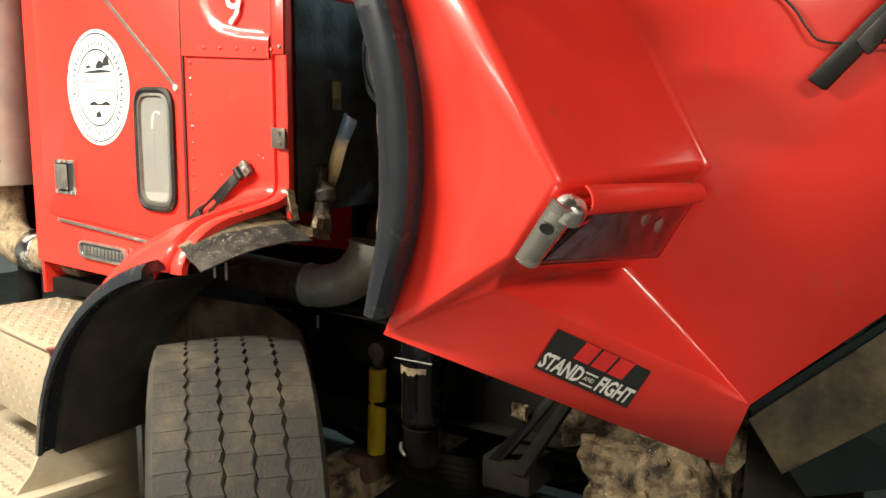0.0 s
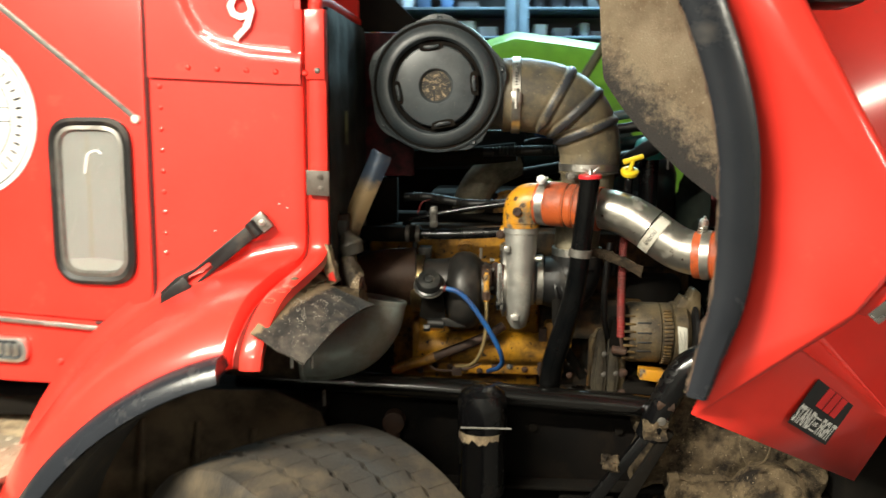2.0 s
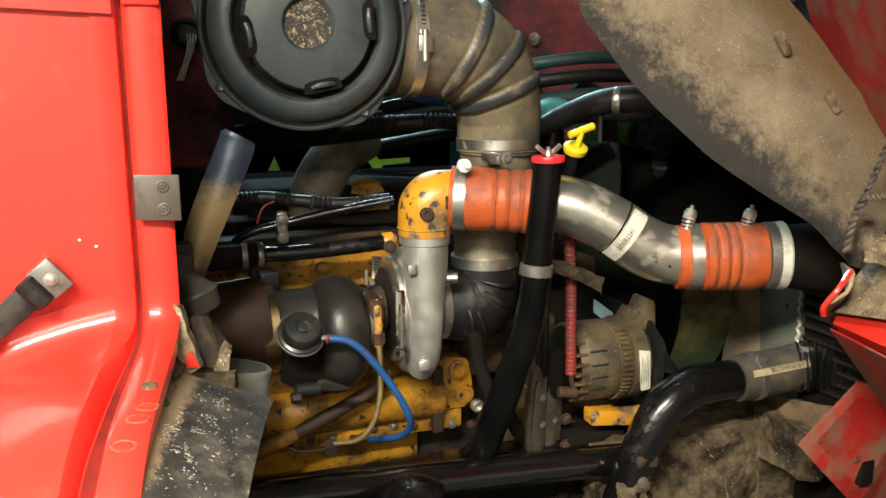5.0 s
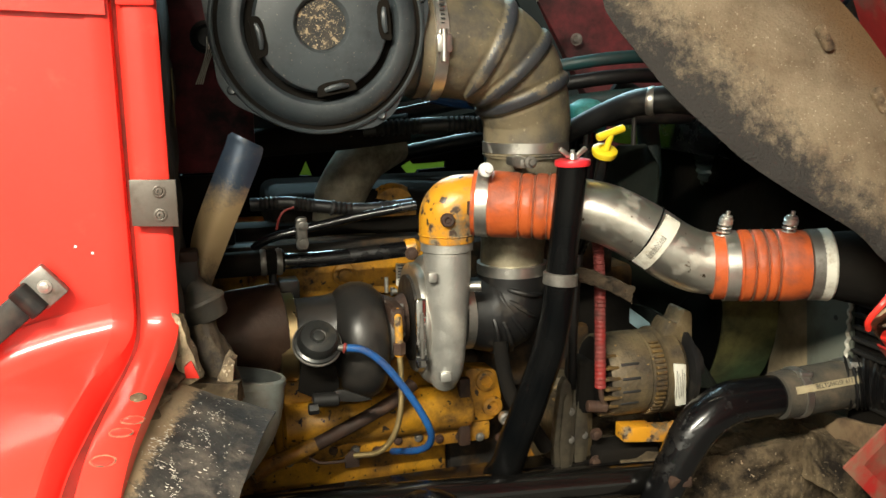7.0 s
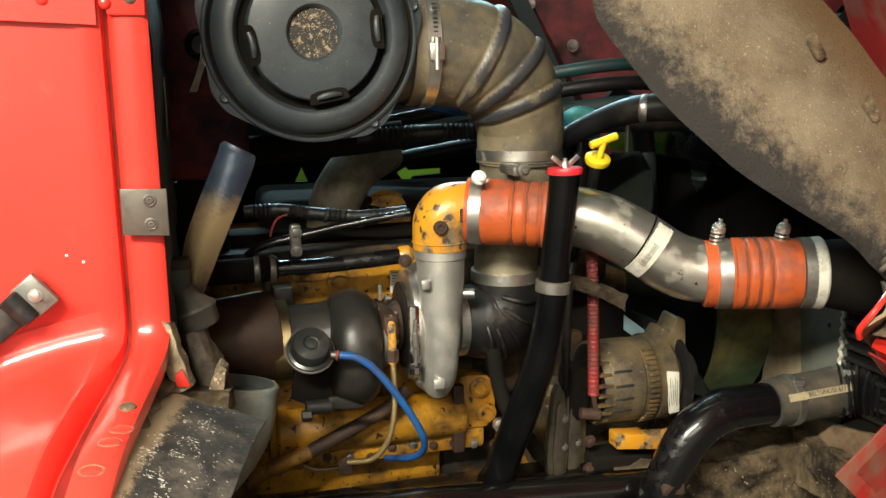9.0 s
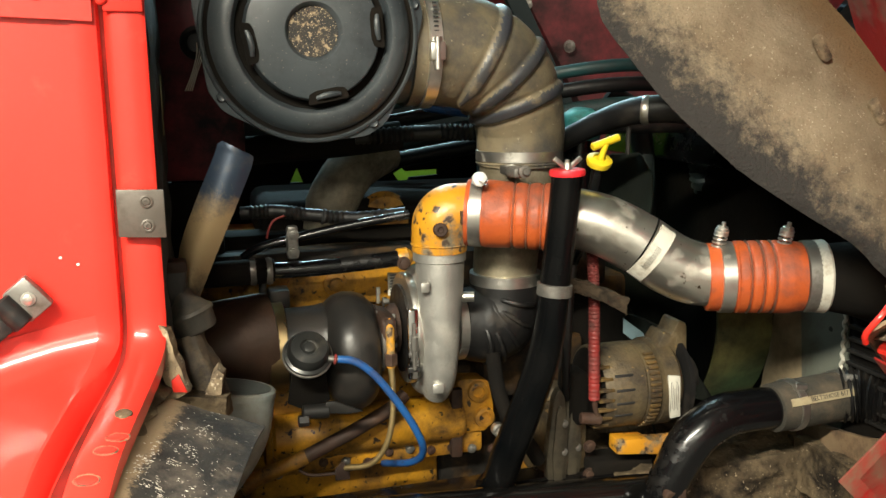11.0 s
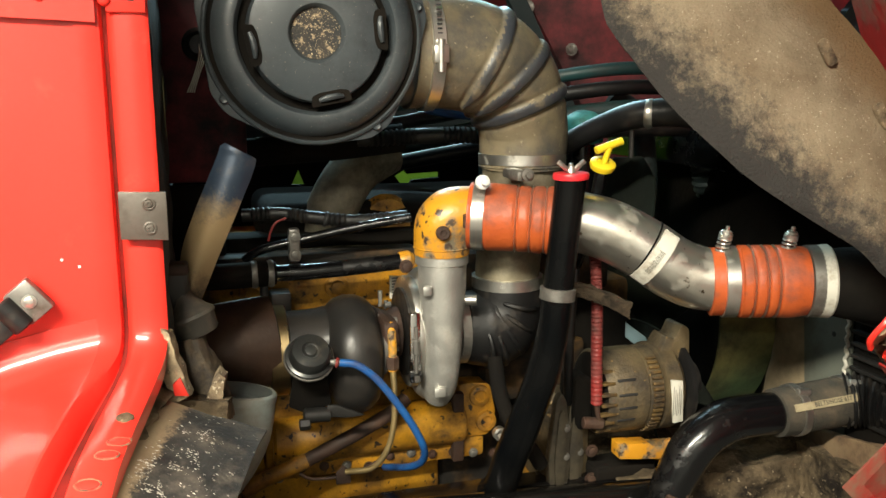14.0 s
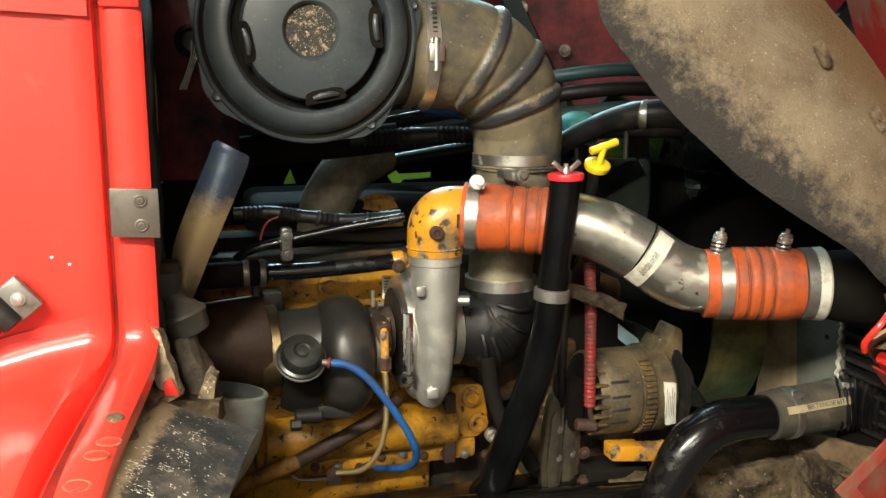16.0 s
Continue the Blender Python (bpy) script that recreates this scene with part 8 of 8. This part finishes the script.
part("duct", sweep([(-0.80, 2.58, 1.86), (-0.775, 2.57, 1.72), (-0.755, 2.57, 1.60), (-0.70, 2.60, 1.50)], (0.034, 0.036, 0.036, 0.034), 20, 18, None, 0.004, 34), MURK, t)
t = thing("far_ribbed_box", "murky ribbed grey box beyond the charge pipe", "box", (-0.58, 2.55, 1.45))
part("case", box((-0.635, 2.55, 1.46), (-0.52, 2.66, 1.61), 0.012), MURK, t)
for k in range(7):
    part("rib", box((-0.63, 2.540, 1.475 + 0.019 * k), (-0.525, 2.5495, 1.484 + 0.019 * k), 0.002), MURK, t)
t = thing("far_coolant_hose", "murky dark hose hanging beyond the engine", "hose", (-0.93, 2.6, 1.4))
part("hose", sweep([(-1.02, 2.62, 1.82), (-0.95, 2.60, 1.76), (-0.925, 2.60, 1.66), (-0.915, 2.60, 1.54), (-0.90, 2.62, 1.40)], 0.030, 16), MURK, t)
# added closing panel: keeps the lit floor beyond from showing under the engine
t = thing("far_closing_panel", "near-black panel added beyond the engine to close the view", "panel", (-1.6, 3.2, 0.9))
part("panel", box((-3.4, 3.18, 0.05), (-0.6, 3.21, 1.40), 0.004), GRIME_SHADE, t)

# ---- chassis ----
FRAME_BLACK = mat("deep_black_frame", (0.0025, 0.0022, 0.002), 0.8, col2=(0.006, 0.0045, 0.0035), scale=9, dirt=(0.016, 0.011, 0.007), dirt_scale=8, dirt_at=0.66, bump=0.3, spec=0.12)
t = thing("chassis_rail", "black painted chassis rail with a tube along its top", "chassis rail", (-1.8, 2.0, 0.7))
part("web", box((-3.4, 2.03, 0.78), (-0.65, 2.045, 1.06), 0.004), FRAME_BLACK, t)
part("top_flange", box((-3.4, 2.0, 1.045), (-1.15, 2.10, 1.058), 0.003), BLACK, t)
part("low_flange", box((-3.4, 1.97, 0.78), (-0.65, 2.04, 0.792), 0.003), GRIME_SHADE, t)
part("tube", sweep([(-2.45, 1.955, 1.105), (-1.95, 1.955, 1.085), (-1.60, 1.955, 1.066), (-1.25, 1.955, 1.045)], 0.033, 28), mat("glossy_black_paint", (0.003, 0.003, 0.003), 0.13, col2=(0.005, 0.0045, 0.004), scale=9, bump=0.03, bump_scale=60, coat=0.6), t, "glossy black tube along the rail")
for x in (-2.2, -1.95, -1.6, -1.35):
    part("rail_bolt", bolt((x, 2.03, 0.95), (0, -1, 0), 0.012, 0.012), GRIME_SHADE, t)

t = thing("fuel_filter", "black fuel filter canister with a steel band and torn label", "filter", (-1.745, 1.865, 0.82))
part("canister", lathe([(0.0, 0.0), (0.05, 0.003), (0.062, 0.02), (0.064, 0.03), (0.064, 0.20), (0.066, 0.205), (0.068, 0.22), (0.068, 0.275), (0.060, 0.305), (0.035, 0.322), (0, 0.326)], (-1.745, 1.865, 0.80), (0, 0, 1), 44), BLACK, t)
part("steel_band", lathe([(0.0645, -0.007), (0.067, -0.006), (0.067, 0.006), (0.0645, 0.007)], (-1.745, 1.865, 1.022), (0, 0, 1), 44), STEEL, t)
part("band_bolt", rod((-1.80, 1.800, 1.026), (-1.665, 1.797, 1.028), 0.003, 8), DULL, t)
rows = []
random.seed(5)
for k in range(15):
    w = radians(195 + 120 * k / 14)
    x, y = -1.745 + 0.0648 * math.cos(w), 1.865 + 0.0648 * math.sin(w)
    rows.append([(x, y, 1.008), (x, y, 0.990 - 0.016 * random.random())])
part("torn_label", skin(rows, 0.0006), TAN, t, "torn tan label")
part("lower_bowl", lathe([(0.05, 0), (0.055, 0.01), (0.055, 0.11), (0.06, 0.12)], (-1.745, 1.865, 0.68), (0, 0, 1), 32), GRIME_SHADE, t)
# steel curve that stands for a highlight on the bowl
part("bowl_glint", sweep([(-1.79, 1.82, 0.75), (-1.785, 1.812, 0.73), (-1.765, 1.806, 0.715)], 0.006, 8), STEEL, t)
part("bracket", box((-1.80, 1.92, 0.88), (-1.69, 2.03, 0.98), 0.006), GRIME_SHADE, t)

t = thing("shock_absorber", "yellow front shock absorber beside the wheel", "shock absorber", (-2.05, 2.03, 0.45))
part("body", lathe([(0.028, 0), (0.031, 0.005), (0.031, 0.30), (0.026, 0.305)], (-2.020, 2.0, 0.60), (0.03, 0, 1), 24), BRIGHT_YELLOW, t, "bright yellow shock body")
part("rod", rod((-2.009, 2.0, 0.90), (-2.007, 2.0, 0.95), 0.02, 14), RUST, t)
part("top_eye", lathe([(0.02, -0.025), (0.032, -0.02), (0.032, 0.02), (0.02, 0.025)], (-2.005, 2.0, 0.965), (0, 1, 0), 20), RUST, t)
part("lower_eye", lathe([(0.02, -0.025), (0.034, -0.02), (0.034, 0.02), (0.02, 0.025)], (-2.021, 2.0, 0.58), (0, 1, 0), 20), RUST, t)
part("brown_mount", box((-2.13, 1.95, 0.50), (-2.0, 2.05, 0.60), 0.02), RUST, t)

# mud-caked spring, axle and steering gear ahead of the wheel


def caked(bm, amount, size, seed):
    for v in bm.verts:
        n = v.normal if v.normal.length else Vector((0, -1, 0))
        v.co += n * amount * (noise.noise(v.co * size + Vector((seed, 0, 0))) + 0.5 * noise.noise(v.co * size * 3.1))
    return bm


def lump(lo, hi, cuts, amount, size, seed):
    bm = box(lo, hi, 0)
    bmesh.ops.subdivide_edges(bm, edges=bm.edges[:], cuts=cuts, use_grid_fill=True)
    bm.normal_update()
    return caked(bm, amount, size, seed)


t = thing("steering_gear", "mud-caked steering gear on the front chassis", "steering gear", (-1.0, 2.0, 0.7))
part("case", lump((-1.30, 1.97, 0.80), (-0.78, 2.25, 1.07), 22, 0.030, 11, 1.0), MUD, t)
part("lower_case", lump((-1.22, 1.90, 0.62), (-0.80, 2.2, 0.86), 20, 0.035, 9, 5.0), MUD, t)
part("end_cover", caked(lathe([(0, 0), (0.05, 0.0), (0.085, 0.01), (0.09, 0.03), (0.11, 0.05), (0.11, 0.10)], (-0.95, 1.83, 0.80), (0, 1, 0), 40), 0.012, 20, 2.0), MUD, t)
for k in range(7):
    w = 2 * math.pi * k / 7
    part("cover_bolt", bolt((-0.95 + 0.075 * math.cos(w), 1.842, 0.80 + 0.075 * math.sin(w)), (0, -1, 0), 0.012, 0.012), MUD, t)
part("loose_wire", sweep([(-1.02, 1.90, 1.02), (-1.05, 1.86, 0.98), (-1.03, 1.84, 0.93), (-0.98, 1.85, 0.95), (-0.96, 1.88, 1.04)], 0.0026, 6), MUD, t)
t = thing("leaf_spring", "mud-caked leaf spring and axle beam", "spring", (-1.5, 2.1, 0.5))
for k in range(5):
    part("leaf", sweep([(-2.6 + 0.18 * k, 2.12, 0.66 - 0.02 * k), (-2.1, 2.12, 0.585 - 0.022 * k), (-1.6, 2.12, 0.60 - 0.022 * k), (-1.0 - 0.15 * k, 2.12, 0.72 - 0.025 * k)], 0.018, 8), GRIME_SHADE, t)
part("axle_beam", lump((-2.2, 1.70, 0.42), (-2.05, 3.2, 0.56), 8, 0.012, 14, 3.0), MUD, t)
t = thing("hood_strut", "dark struts with flaking rust leaning to the chassis", "strut", (-1.35, 1.86, 0.75))
part("strut", slab([(-1.245, 1.875, 1.035), (-1.275, 1.875, 1.04), (-1.50, 1.85, 0.75), (-1.455, 1.85, 0.75)], (0.004, 0.03, 0), 0.003), BLACK, t)
part("strut", slab([(-1.225, 1.865, 1.00), (-1.250, 1.865, 1.01), (-1.42, 1.84, 0.73), (-1.375, 1.84, 0.73)], (0.004, 0.03, 0), 0.003), GRIME_SHADE, t)
part("rust_flake", lump((-1.305, 1.855, 0.985), (-1.245, 1.885, 1.035), 7, 0.010, 45, 2.0), MUD, t, "flaking tan rust")
part("rust_flake", lump((-1.415, 1.84, 0.90), (-1.375, 1.86, 0.94), 7, 0.009, 50, 7.0), MUD, t, "flaking tan rust")
part("strut_bolt", bolt((-1.262, 1.865, 1.04), (0, -1, 0), 0.012, 0.012), DULL, t)
part("clip", clod(box((-1.275, 1.85, 1.07), (-1.228, 1.895, 1.095), 0.006), 2, 0.005, 45, 5.0), RUST, t)
part("foot", box((-1.52, 1.85, 0.66), (-1.36, 2.03, 0.76), 0.01), GRIME_SHADE, t)

# near-black sheets added beyond the engine, their gaps fitted to the camera's view
t = thing("far_dark_sheets", "near-black sheets added beyond the engine to hide the background", "duct", (-1.6, 2.9, 1.4))
part("duct", box((-2.13, 2.86, 1.63), (-1.22, 2.92, 1.80), 0.02), DARK_TEAL, t)


def holed_plate(outer, holes, y, thick):
    """An upright plate in one plane of y, with openings cut through it."""
    bm = bmesh.new()
    edges = []
    for loop in [outer, *holes]:
        vs = [bm.verts.new((x, y, z)) for x, z in loop]
        edges += [bm.edges.new((vs[i], vs[(i + 1) % len(vs)])) for i in range(len(vs))]
    bmesh.ops.triangle_fill(bm, edges=edges, use_beauty=True)
    bmesh.ops.solidify(bm, geom=bm.faces[:], thickness=thick)
    return bm


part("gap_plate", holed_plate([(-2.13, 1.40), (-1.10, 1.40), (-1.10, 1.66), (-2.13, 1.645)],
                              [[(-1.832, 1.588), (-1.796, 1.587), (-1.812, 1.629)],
                               [(-1.549, 1.603), (-1.521, 1.619), (-1.513, 1.608), (-1.419, 1.611), (-1.419, 1.595), (-1.499, 1.590), (-1.511, 1.573), (-1.514, 1.551), (-1.530, 1.558), (-1.535, 1.584)]], 2.86, 0.02), GRIME_SHADE, t)
